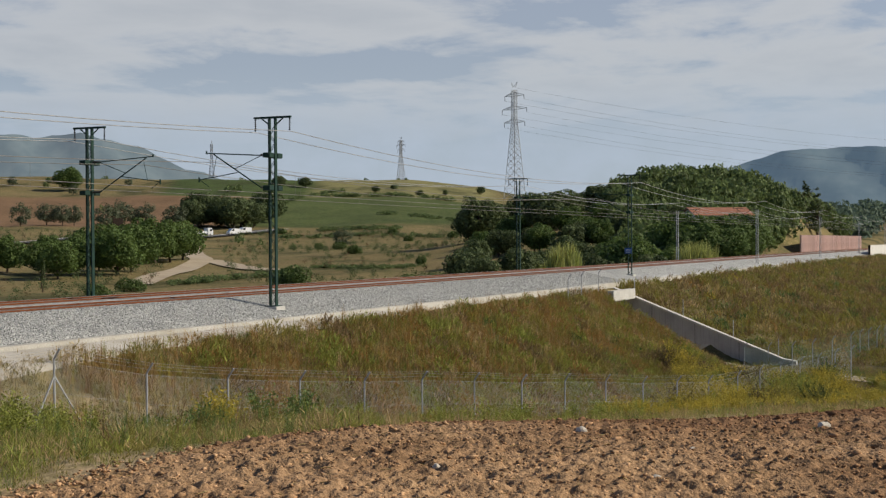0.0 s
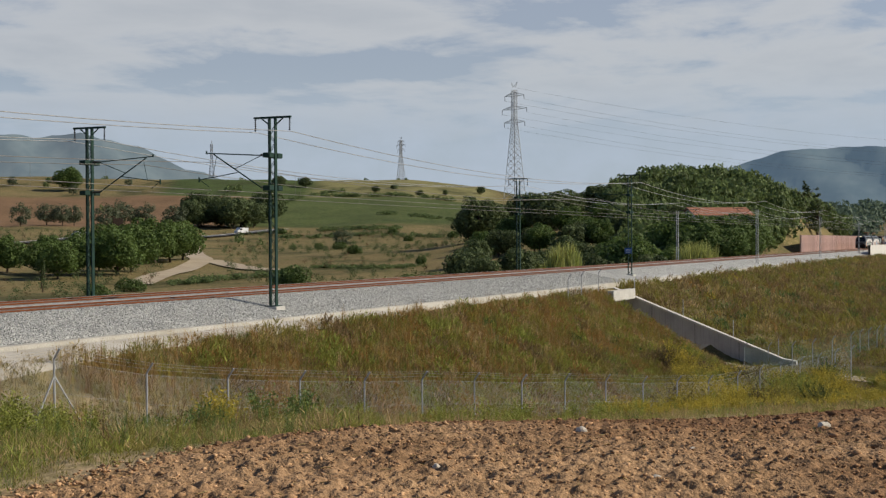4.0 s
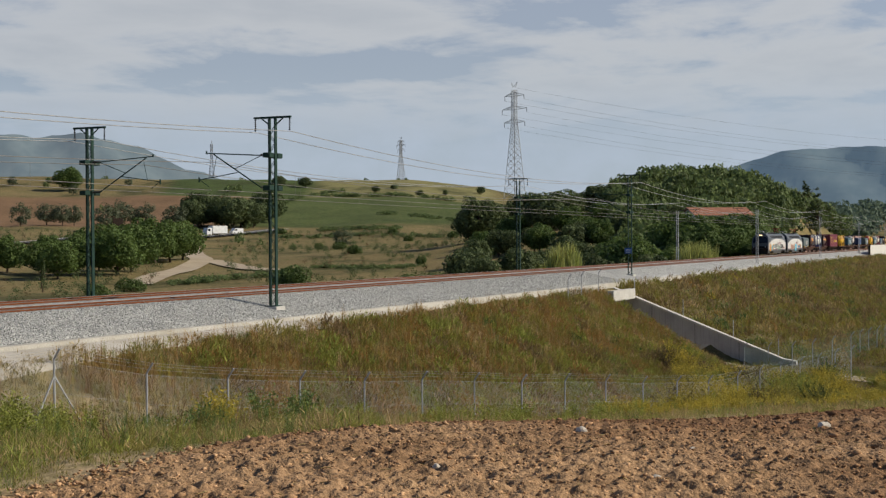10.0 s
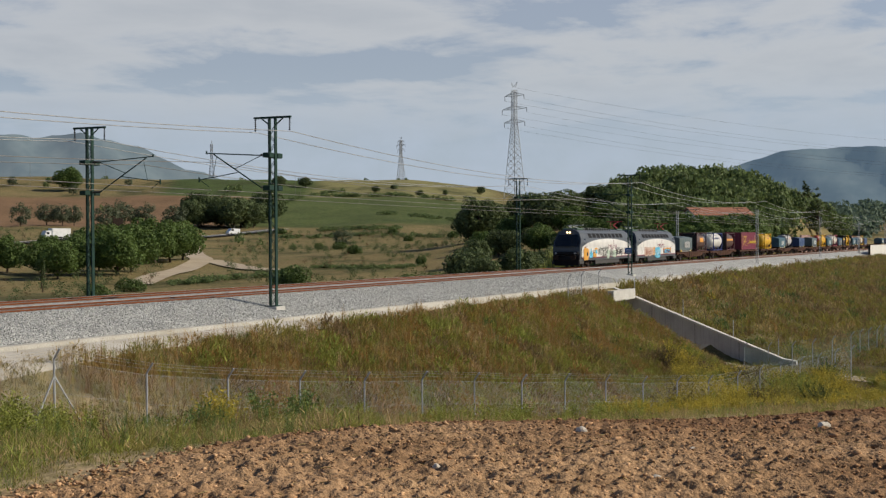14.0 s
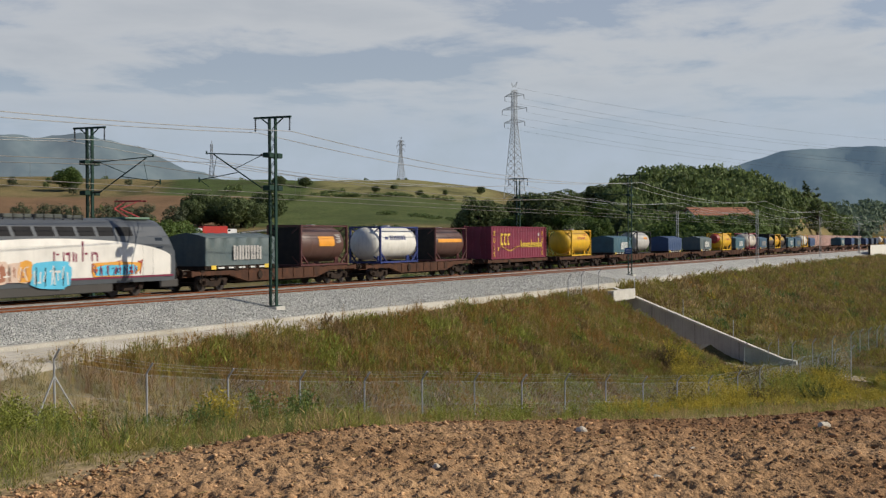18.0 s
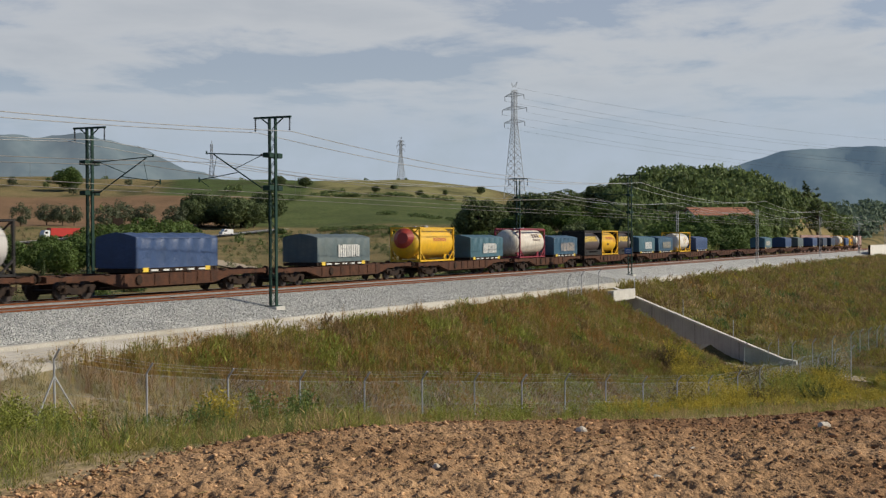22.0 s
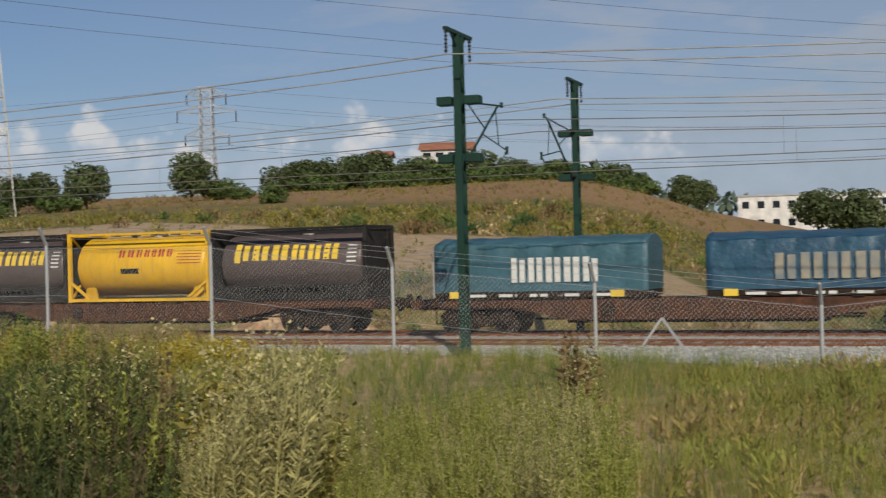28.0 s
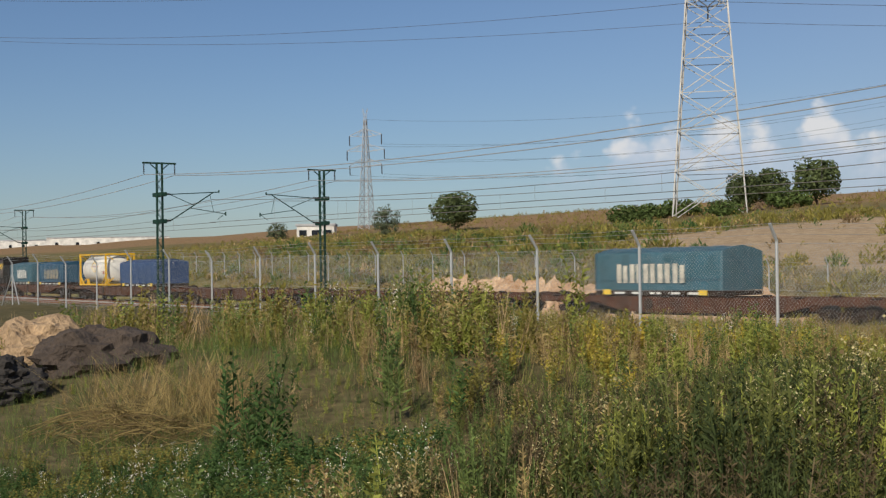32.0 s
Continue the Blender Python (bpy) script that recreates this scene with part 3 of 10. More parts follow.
def railway():
    bed = swept("ballast_bed", [(33.0, -0.7), (33.1, -0.18), (34.0, 0.02), (36.2, 0.55), (36.8, 0.685), (45.0, 0.685), (45.6, 0.55), (48.2, -0.2), (48.3, -0.8)], XS, M["ballast"])
    tagged(bed, "raised bed of pale grey crushed-stone ballast", "ballast", kind="structure")
    rd = np.random.default_rng(8)
    sx, sv = rd.uniform(-60, 112, 62000), rd.uniform(33.15, 37.2, 62000)
    sz = np.interp(sv, (33.1, 34.0, 36.2, 36.8, 37.2), (-0.18, 0.02, 0.55, 0.685, 0.685)) + grade(sx)
    oct_v = np.array([(1, 0, 0.1), (-0.9, 0.1, 0), (0.1, 1, 0), (0, -0.8, 0.1), (0, 0.1, 0.8), (0, 0, -0.8)])
    oct_f = np.array([(0, 2, 4), (2, 1, 4), (1, 3, 4), (3, 0, 4), (2, 0, 5), (1, 2, 5), (3, 1, 5), (0, 3, 5)])
    v, f = scatter_np(oct_v, oct_f, np.stack([sx, bend(sx) + sv, sz + 0.012], -1), rd.uniform(0.022, 0.046, len(sx)), rd.uniform(0, 6.28, len(sx)), rd.normal(scale=0.5, size=(len(sx), 2)))
    tagged(mesh_np("ballast_stones", v, f, mat("loose_ballast_stone", (0.50, 0.50, 0.465), 0.9, 0, 0.2, 2, 30, 0.0, (0.40, 0.40, 0.375), island=0.5)), "loose grey crushed stones of the ballast", "ballast", kind="stuff")
    kerb = swept("concrete_kerb", [(32.65, -0.8), (32.65, -0.15), (32.7, -0.13), (33.05, -0.13), (33.1, -0.15), (33.1, -0.8)], XS, mat("weathered_kerb", (0.46, 0.435, 0.38), 0.95, 0, 0.2, 0.5, 14, 0.2, (0.34, 0.31, 0.25)))
    tagged(kerb, "pale concrete kerb along the foot of the ballast", kind="structure")
    sx, sv = np.meshgrid(np.arange(-70, 64, 1.0), np.linspace(0, 1, 9), indexing="ij")
    lip = 27.9 + 1.3 * sstep(12, 20, sx) + 1.7 * sstep(22, 42, sx)
    across = lip + (32.55 - lip) * sv
    sz = np.where(sv < 0.01, -0.3, 0.06) + land(sx, bend(sx) + np.minimum(across, 31.1))
    sz = sz + (grade(sx) - 0.28 - sz) * sstep(31.0, 32.55, across)
    n_, k_ = sx.shape
    q_ = (np.arange(n_ - 1)[:, None] * k_ + np.arange(k_ - 1)[None, :]).ravel()
    slab = mesh_np("drain_slab", np.stack([sx, bend(sx) + across, sz], -1).reshape(-1, 3), np.stack([q_, q_ + k_, q_ + k_ + 1, q_ + 1], -1), mat("dusty_concrete", (0.50, 0.465, 0.405), 0.95, 0, 0.15, 0.5, 12, 0.2, (0.36, 0.32, 0.25), streak=0.0))
    tagged(slab, "sloping pale concrete drainage slab below the kerb", kind="structure")
    far = swept("drain_slab", [(49.8, -0.4), (50.0, 0.1), (52.6, 1.15), (52.9, 1.15), (53.0, -0.5)], np.arange(13, 33, 1.0), M["concrete"])
    tagged(far, "sloping white concrete slab behind the far track", kind="structure")
    for yc, name in ((Y_TRACK1, "near"), (Y_TRACK2, "far")):
        track = new("railway_track")
        tagged(track, "rusty railway track on concrete sleepers in ballast", "railway track", kind="structure")
        for side in (-0.87, 0.87):
            y = yc + side
            swept("rail", [(y - 0.075, 0.60), (y - 0.075, 0.615), (y - 0.02, 0.64), (y - 0.02, 0.71), (y - 0.036, 0.72), (y - 0.036, 0.755), (y + 0.036, 0.755),
                           (y + 0.036, 0.72), (y + 0.02, 0.71), (y + 0.02, 0.64), (y + 0.075, 0.615), (y + 0.075, 0.60)], XS, M["rail"], track)
            swept("rail_head", [(y - 0.022, 0.759), (y + 0.022, 0.759)], XS, M["railtop"], track)
        swept("stained_ballast", [(yc - 1.25, 0.686), (yc - 1.2, 0.691), (yc + 1.2, 0.691), (yc + 1.25, 0.686)], XS, STAIN, track)
        bm = bmesh.new()
        box(bm, -0.13, 0.13, -1.3, 1.3, 0.50, 0.695, 0.02)
        me = bpy.data.meshes.new("sleeper")
        bm.to_mesh(me)
        bm.free()
        v = np.array([w.co[:] for w in me.vertices])
        fs = [tuple(p.vertices) for p in me.polygons]
        f4 = np.array([t if len(t) == 4 else t + (t[-1],) for t in fs if len(t) <= 4])
        xs = np.arange(-120, 330, 0.6)
        pos = np.stack([xs, bend(xs) + yc, grade(xs)], -1)
        f3 = np.array([(t[0], t[i], t[i + 1]) for t in fs for i in range(1, len(t) - 1)])
        sv, sf = scatter_np(v, f3, pos, np.ones(len(xs)), np.array([bend_way(x) for x in xs]))
        tagged(mesh_np("sleepers", sv, sf, M["sleeper"], track), "concrete sleepers", kind="stuff")


railway()

# ---------------------------------------------------------------- overhead line


def place_on_line(x, v, z=0.0, turn=0.0):
    """A pose at x along the line and v across it, turned with the line."""
    return pose(x, float(bend(x)) + v, float(grade(x)) + z, 0, 0, math.degrees(math.atan(bend_way(x))) + turn)


def lattice(bm, h, w=0.34, d=0.20, z0=0.0, step=0.42, leg=0.06):
    """Two channel legs with lacing on both faces."""
    for s in (-1, 1):
        box(bm, -d / 2, d / 2, s * w / 2 - leg / 2, s * w / 2 + leg / 2, z0, h)
    n = int((h - z0 - 0.4) / step)
    for i in range(n):
        a, b = z0 + 0.3 + i * step, z0 + 0.3 + (i + 1) * step
        for x in (-d / 2 + 0.02, d / 2 - 0.02):
            p, q = ((x, -w / 2, a), (x, w / 2, b)) if i % 2 else ((x, w / 2, a), (x, -w / 2, b))
            bar(bm, p, q, 0.045, 0.015)


def insulator(bm, a, b, r=0.055, n=6):
    a, b = Vector(a), Vector(b)
    rod(bm, a, b, r * 0.4, 6)
    for i in range(n):
        c = a.lerp(b, (i + 0.5) / n)
        d = (b - a).normalized() * 0.018
        rod(bm, c - d, c + d, r, 8, r * 0.7)


def cantilever(parent, reach, z0, side):
    """The bracket that holds the contact wire over a track: side is +1 for a track at +y."""
    bm = bmesh.new()
    y0 = side * 0.2
    rod(bm, (0, y0 + side * 0.45, z0 + 1.75), (0, side * (reach + 0.3), z0 + 1.95), 0.028)
    rod(bm, (0, y0 + side * 0.45, z0 + 0.15), (0, side * (reach - 0.1), z0 + 1.9), 0.035)
    rod(bm, (0, side * (reach * 0.55), z0 + 0.95), (0, side * (reach + 0.75), z0 + 0.62), 0.022)
    rod(bm, (0, side * (reach + 0.7), z0 + 0.62), (0, side * (reach + 0.2), z0 + 0.28), 0.018)
    rod(bm, (0, side * (reach - 0.3), z0 + 1.75), (0, side * (reach - 0.05), z0 + 0.7), 0.014)
    rod(bm, (0, y0 + side * 0.5, z0 + 1.72), (0, side * (reach * 0.62), z0 + 1.12), 0.02)
    rod(bm, (0, side * (reach + 0.3), z0 + 1.9), (0, side * (reach + 0.3), z0 + 2.06), 0.05)
    rod(bm, (0, side * (reach + 0.75), z0 + 0.5), (0, side * (reach + 0.75), z0 + 0.75), 0.045)
    part("cantilever", bm, M["mast"], parent, "dark green tubular bracket")
    for dz in (0.15, 1.75):
        bm = bmesh.new()
        insulator(bm, (0, y0, z0 + dz), (0, y0 + side * 0.5, z0 + dz + 0.02), 0.07)
        part("insulator", bm, M["insul"], parent, "brown ribbed insulator")


def foundation(parent, r=0.42):
    bm = bmesh.new()
    box(bm, -r, r, -r, r, -0.7, 0.27, 0.03)
    part("footing", bm, M["concrete"], parent, "pale concrete footing")


def line_mast(h=9.5, bracket=1, beam=True, reach=3.57, sign=False, name="catenary_mast", label="dark green lattice railway mast with a top crossbeam"):
    top = tagged(new(name), label, "mast", "catenary masts")
    foundation(top)
    bm = bmesh.new()
    lattice(bm, h)
    part("shaft", bm, M["mast"], top)
    bm = bmesh.new()
    box(bm, -0.35, 0.35, -0.28, 0.28, 0.27, 0.31)
    part("base_plate", bm, M["mast"], top)
    if beam:
        bm = bmesh.new()
        box(bm, -0.06, 0.06, -1.05, 1.05, h, h + 0.1)
        bar(bm, (0, -0.15, h - 0.35), (0, -0.6, h), 0.05)
        bar(bm, (0, 0.15, h - 0.35), (0, 0.6, h), 0.05)
        part("crossbeam", bm, M["mast"], top)
        for s in (-1, 1):
            bm = bmesh.new()
            insulator(bm, (0, s * 0.98, h), (0, s * 0.98, h - 0.62), 0.06)
            part("hanging_insulator", bm, M["insul"], top)
    if bracket:
        cantilever(top, reach, 5.2 + RAIL_Z, bracket)
        bm = bmesh.new()
        for dz in (0.12, 1.72):
            for s in (-1, 1):
                box(bm, min(s * 0.19, s * 0.62), max(s * 0.19, s * 0.62), -0.2, 0.2, 5.2 + RAIL_Z + dz - 0.12, 5.2 + RAIL_Z + dz + 0.12, 0.02)
        part_each("clamp", bm, M["mast"], top)
    if sign:
        bm = bmesh.new()
        box(bm, -0.62, -0.60, -0.35, 0.35, 2.2, 2.75)
        part("sign_plate", bm, mat("blue_sign", (0.02, 0.09, 0.28), 0.5), top, "small blue sign with pale bars")
        bm = bmesh.new()
        for z in (2.35, 2.55):
            box(bm, -0.628, -0.62, -0.25, 0.25, z - 0.03, z + 0.03)
        part_each("sign_bar", bm, mat("sign_white", (0.7, 0.72, 0.75), 0.5), top)
    return top


def post_mast(h=7.7):
    top = tagged(new("catenary_mast"), "slim grey galvanised railway mast with a bracket", "mast", "catenary masts")
    foundation(top, 0.35)
    bm = bmesh.new()
    lattice(bm, h, 0.28, 0.18, 0.06, 0.5)
    part("shaft", bm, M["galv"], top)
    cantilever(top, 3.0, 5.2 + RAIL_Z, 1)
    return top


NEAR_X = (55.3, 119.6, 185.8, 250.5, -11.8, -71.3, -136.0)
FAR_X = (55.8, 121.0, 187.5, -11.4, -71.5, -136.5)


def overhead():
    proto = line_mast(9.5, 1, True, 3.57, False)
    proto.matrix_basis = place_on_line(NEAR_X[0], Y_NEAR)
    for x in NEAR_X[4:]:
        copy_thing(proto, place_on_line(x, Y_NEAR))
    signed = line_mast(9.5, 1, True, 3.57, True, label="dark green lattice railway mast with a small blue sign")
    signed.matrix_basis = place_on_line(NEAR_X[1], Y_NEAR)
    far = line_mast(9.5, -1, True, 3.8)
    far.matrix_basis = place_on_line(FAR_X[0], Y_FAR)
    for x in (FAR_X[1], *FAR_X[3:]):
        copy_thing(far, place_on_line(x, Y_FAR))
    slim = post_mast()
    slim.matrix_basis = place_on_line(NEAR_X[2], Y_NEAR)
    for x, y in ((NEAR_X[3], Y_NEAR), (316.0, Y_NEAR), (382.0, Y_NEAR)):
        copy_thing(slim, place_on_line(x, y))
    far_slim = copy_thing(slim, place_on_line(FAR_X[2], Y_FAR, 0, 180))
    # tall tensioning masts
    tall = tagged(new("catenary_mast"), "tall dark green lattice mast carrying several wires", "mast", "catenary masts")
    foundation(tall, 0.5)
    bm = bmesh.new()
    lattice(bm, 15.5, 0.42, 0.30, 0.0, 0.5, 0.08)
    part("shaft", bm, M["mast"], tall)
    bm = bmesh.new()
    box(bm, -0.38, 0.38, -0.3, 0.3, 0.27, 0.32)
    part("base_plate", bm, M["mast"], tall)
    for z in (9.6, 15.2):
        bm = bmesh.new()
        box(bm, -0.7, 0.7, -0.05, 0.05, z, z + 0.09)
        part("crossbeam", bm, M["mast"], tall)
        bm = bmesh.new()
        insulator(bm, (0.65, 0, z), (0.65, 0, z - 0.6), 0.055)
        part("hanging_insulator", bm, M["insul"], tall)
    tall.matrix_basis = place_on_line(31.6, Y_NEAR + 0.1, -0.08)
    copy_thing(tall, place_on_line(27.4, Y_NEAR + 0.1, -0.08))


overhead()


def gantry():
    """Two tall lattice masts joined at the top, with four insulators."""
    g = tagged(new("gantry"), "dark green steel gantry of two lattice masts with four black insulators", "gantry")
    a, b, h = -2.57, 2.57, 15.7
    for x in (a, b):
        bm = bmesh.new()
        lattice(bm, h, 0.48, 0.36, 0.0, 0.55, 0.08)
        ob = part("gantry_leg", bm, M["mast"], g)
        ob.location = (x, 0, 0)
    for z, hh in ((h - 1.25, 0.95), (7.45, 0.42)):
        bm = bmesh.new()
        for dz in (0, hh):
            box(bm, a, b, -0.12, 0.12, z + dz - 0.05, z + dz + 0.05)
        n = 10
        for i in range(n):
            x0, x1 = a + (b - a) * i / n, a + (b - a) * (i + 1) / n
            bar(bm, (x0, 0, z + (hh if i % 2 else 0)), (x1, 0, z + (0 if i % 2 else hh)), 0.05)
        if z < 10:
            for x in (a - 0.3, b + 0.3):
                box(bm, x - 0.32, x + 0.32, -0.16, 0.16, z - 0.08, z + hh + 0.08)
        part("crossbeam", bm, M["mast"], g)
    for i in range(4):
        bm = bmesh.new()
        x = a + 0.55 + i * 1.3
        insulator(bm, (x, 0, h - 0.3), (x + 0.12, 0, h + 0.6), 0.21, 5)
        part("insulator", bm, M["insul"], g)
    for s in (-1, 1):
        bm = bmesh.new()
        x = s * 2.8
        box(bm, min(x, x + s * 0.6), max(x, x + s * 0.6), -0.04, 0.04, 11.5, 11.58)
        rod(bm, (x + s * 0.6, 0, 11.55), (x + s * 0.6, 0, 10.8), 0.05)
        part("side_arm", bm, M["mast"], g)
    for i in range(4):
        bm = bmesh.new()
        x = a + 0.55 + i * 1.3
        insulator(bm, (x + 0.3, -0.25, h - 1.15), (x + 0.2, -0.5, h - 1.9), 0.1, 5)
        part("insulator", bm, M["insul"], g)
    return g


GX = 36.6
gantry_ob = gantry()
gantry_ob.matrix_basis = place_on_line(GX, 58.0, -0.6, 0)


def sag(a, b, drop, n=14):
    a, b = np.array(a, float), np.array(b, float)
    t = np.linspace(0, 1, n)[:, None]
    p = a + (b - a) * t
    p[:, 2] -= (4 * t * (1 - t) * drop)[:, 0]
    return p


def on_line(x, v, z):
    return (x, float(bend(x)) + v, float(grade(x)) + z)


def wires():
    xs = sorted([-320, -260, -200, -136, -71.3, -11.8, 55.5, 120.2, 186.5, 250.5, 316, 382, 448])
    runs = {"contact_wire": [], "messenger_wire": [], "feeder_wire": []}
    drop = []
    for yc in (Y_TRACK1, Y_TRACK2):
        for a, b in zip(xs, xs[1:]):
            z = 5.3 + RAIL_Z
            runs["contact_wire"].append(tube_np(sag(on_line(a, yc - 0.2, z), on_line(b, yc + 0.2, z), 0.02, 8), 0.017))
            runs["messenger_wire"].append(tube_np(sag(on_line(a, yc, z + 1.4), on_line(b, yc, z + 1.4), 0.75), 0.017))
            for k in range(1, 8):
                t = k / 8
                p = sag(on_line(a, yc, z + 1.4), on_line(b, yc, z + 1.4), 0.75, 9)[k]
                drop.append(tube_np([p, (p[0], p[1] + 0.001, z + float(grade(p[0])))], 0.006))
    for v in (Y_NEAR - 0.98, Y_NEAR + 0.98, Y_FAR - 0.98, Y_FAR + 0.98):
        for a, b in zip(xs, xs[1:]):
            runs["feeder_wire"].append(tube_np(sag(on_line(a, v, 8.85), on_line(b, v, 8.85), 0.9), 0.022))
    label = {"contact_wire": "copper contact wires above both tracks", "messenger_wire": "messenger wires above both tracks", "feeder_wire": "pale feeder cables on the mast heads"}
    for k, p in runs.items():
        v, f = join_np(p)
        tagged(mesh_np(k, v, f, M["wirepale"] if k == "feeder_wire" else M["wire"]), label[k], "wire", kind="stuff")
    v, f = join_np(drop)
    tagged(mesh_np("dropper_wire", v, f, M["wire"]), "thin droppers between the wires", "wire", kind="stuff")


wires()

# ---------------------------------------------------------------- the freight train
T0, S0, SPEED = 25.0, 51.56, 27.12


def train_x(s, t):
    return S0 - SPEED * (t - T0) + s


def train_pose(s, t):
    return place_on_line(train_x(s, t), Y_TRACK2, RAIL_Z)


ROLLING = []      # (thing, its place in the train)


def rolls(ob, s):
    ob.matrix_basis = train_pose(s, 0)
    ROLLING.append((ob, s))
    return ob


RUST = mat("rusty_wagon_paint", (0.105, 0.046, 0.026), 0.9, 0.0, 0.3, 1.6, 14, 0.25, (0.050, 0.027, 0.019), streak=0.6, spec=0.15)
GRIME = mat("black_bogie_grime", (0.020, 0.016, 0.014), 0.9, 0.0, 0.3, 3, 20, 0.2, (0.045, 0.028, 0.019), spec=0.15)
WHEEL = mat("wheel_steel", (0.045, 0.032, 0.025), 0.7, 0.2, 0.2, 3, 20, 0.1)
BLACKF = mat("black_frame_paint", (0.014, 0.014, 0.015), 0.6, 0.0, 0.2, 2, 20, 0.1, (0.032, 0.027, 0.023), spec=0.25)


def paint(name, colour, rough=0.45, streak=0.35, tint=None, bump=0.05):
    return mat(name, colour, rough, 0.0, 0.08, 0.9, 25, bump, tint or tuple(c * 0.72 for c in colour), 0.7, streak=streak)


LBLACK0 = mat("hole_shade_black", (0.006, 0.006, 0.006), 0.9, spec=0.05)
YELLOW = paint("yellow_tank_paint", (0.80, 0.46, 0.015))
WHITE = paint("dirty_white_paint", (0.78, 0.76, 0.70), streak=0.3, tint=(0.6, 0.57, 0.5))
STAINED = mat("stained_white_paint", (0.74, 0.70, 0.62), 0.5, 0, 0.12, 0.8, 18, 0.05, (0.52, 0.45, 0.35), 0.6, streak=0.75)
MAROON = paint("maroon_paint", (0.20, 0.018, 0.045), streak=0.1)
BROWN = paint("brown_tank_paint", (0.115, 0.055, 0.040))
TAUPE = paint("grey_brown_tank_paint", (0.105, 0.078, 0.072))
REDF = paint("red_frame_paint", (0.28, 0.03, 0.05))
BROWNF = paint("dark_red_brown_frame", (0.10, 0.028, 0.025))
BLUEF = paint("blue_frame_paint", (0.025, 0.045, 0.20))
GREYP = paint("grey_white_paint", (0.55, 0.53, 0.50))
TEXTY = paint("yellow_marking", (0.80, 0.55, 0.06), streak=0.1)
TEXTW = paint("white_marking", (0.72, 0.72, 0.68), streak=0.1)
TEXTB = paint("blue_marking", (0.02, 0.03, 0.14), streak=0.0)
TEXTR = paint("red_marking", (0.42, 0.05, 0.03), streak=0.0)
ORANGE = paint("orange_plate", (0.80, 0.33, 0.02), streak=0.1)
TARPS = {
    "teal": mat("teal_tarpaulin", (0.030, 0.085, 0.105), 0.5, 0, 0.12, 1.1, 6, 0.55, (0.045, 0.12, 0.16), streak=0.25, dist=0.05),
    "grey": mat("grey_green_tarpaulin", (0.10, 0.125, 0.120), 0.6, 0, 0.12, 1.1, 6, 0.5, (0.065, 0.10, 0.11), streak=0.35, dist=0.05),
    "blue": mat("blue_tarpaulin", (0.028, 0.062, 0.155), 0.5, 0, 0.12, 1.1, 6, 0.6, (0.022, 0.05, 0.12), streak=0.2, dist=0.05),
    "sky": mat("bright_blue_tarpaulin", (0.022, 0.082, 0.135), 0.45, 0, 0.12, 1.1, 6, 0.6, (0.017, 0.055, 0.10), streak=0.25, dist=0.05),
    "navy": mat("navy_tarpaulin", (0.022, 0.032, 0.055), 0.55, 0, 0.12, 1.1, 6, 0.5, (0.03, 0.05, 0.085), streak=0.3, dist=0.05),
}


def bogie(parent, x):
    """A two-axle bogie under a wagon, centred at x along it."""
    bm = bmesh.new()
    for s in (-1, 1):
        y = s * 1.02
        prism(bm, [(x - 1.35, 0.62), (x - 1.25, 0.72), (x - 0.6, 0.72), (x - 0.35, 0.58), (x + 0.35, 0.58), (x + 0.6, 0.72), (x + 1.25, 0.72), (x + 1.35, 0.62),
                   (x + 1.2, 0.42), (x + 0.7, 0.45), (x + 0.4, 0.28), (x - 0.4, 0.28), (x - 0.7, 0.45), (x - 1.2, 0.42)], y - 0.07, y + 0.07)
        for dx in (-0.9, 0.9):
            box(bm, x + dx - 0.16, x + dx + 0.16, y - 0.16 * (s < 0) - 0.05, y + 0.16 * (s > 0) + 0.05, 0.32, 0.62, 0.03)
        for dx in (-0.18, 0, 0.18):
            rod(bm, (x + dx, y, 0.34), (x + dx, y, 0.62), 0.07, 8)
        rod(bm, (x - 0.45, y - s * 0.1, 0.30), (x + 0.45, y - s * 0.1, 0.30), 0.06)
    box(bm, x - 0.2, x + 0.2, -1.0, 1.0, 0.5, 0.78)
    b = part("bogie", bm, GRIME, parent, "rusty black two-axle bogie")
    for dx in (-0.9, 0.9):
        bm = bmesh.new()
        for s in (-1, 1):
            rod(bm, (x + dx, s * 0.80, 0.45), (x + dx, s * 0.90, 0.45), 0.45, 20)
            rod(bm, (x + dx, s * 0.74, 0.45), (x + dx, s * 0.80, 0.45), 0.48, 20)
        rod(bm, (x + dx, -0.8, 0.45), (x + dx, 0.8, 0.45), 0.08, 8)
        part("wheelset", bm, WHEEL, b)


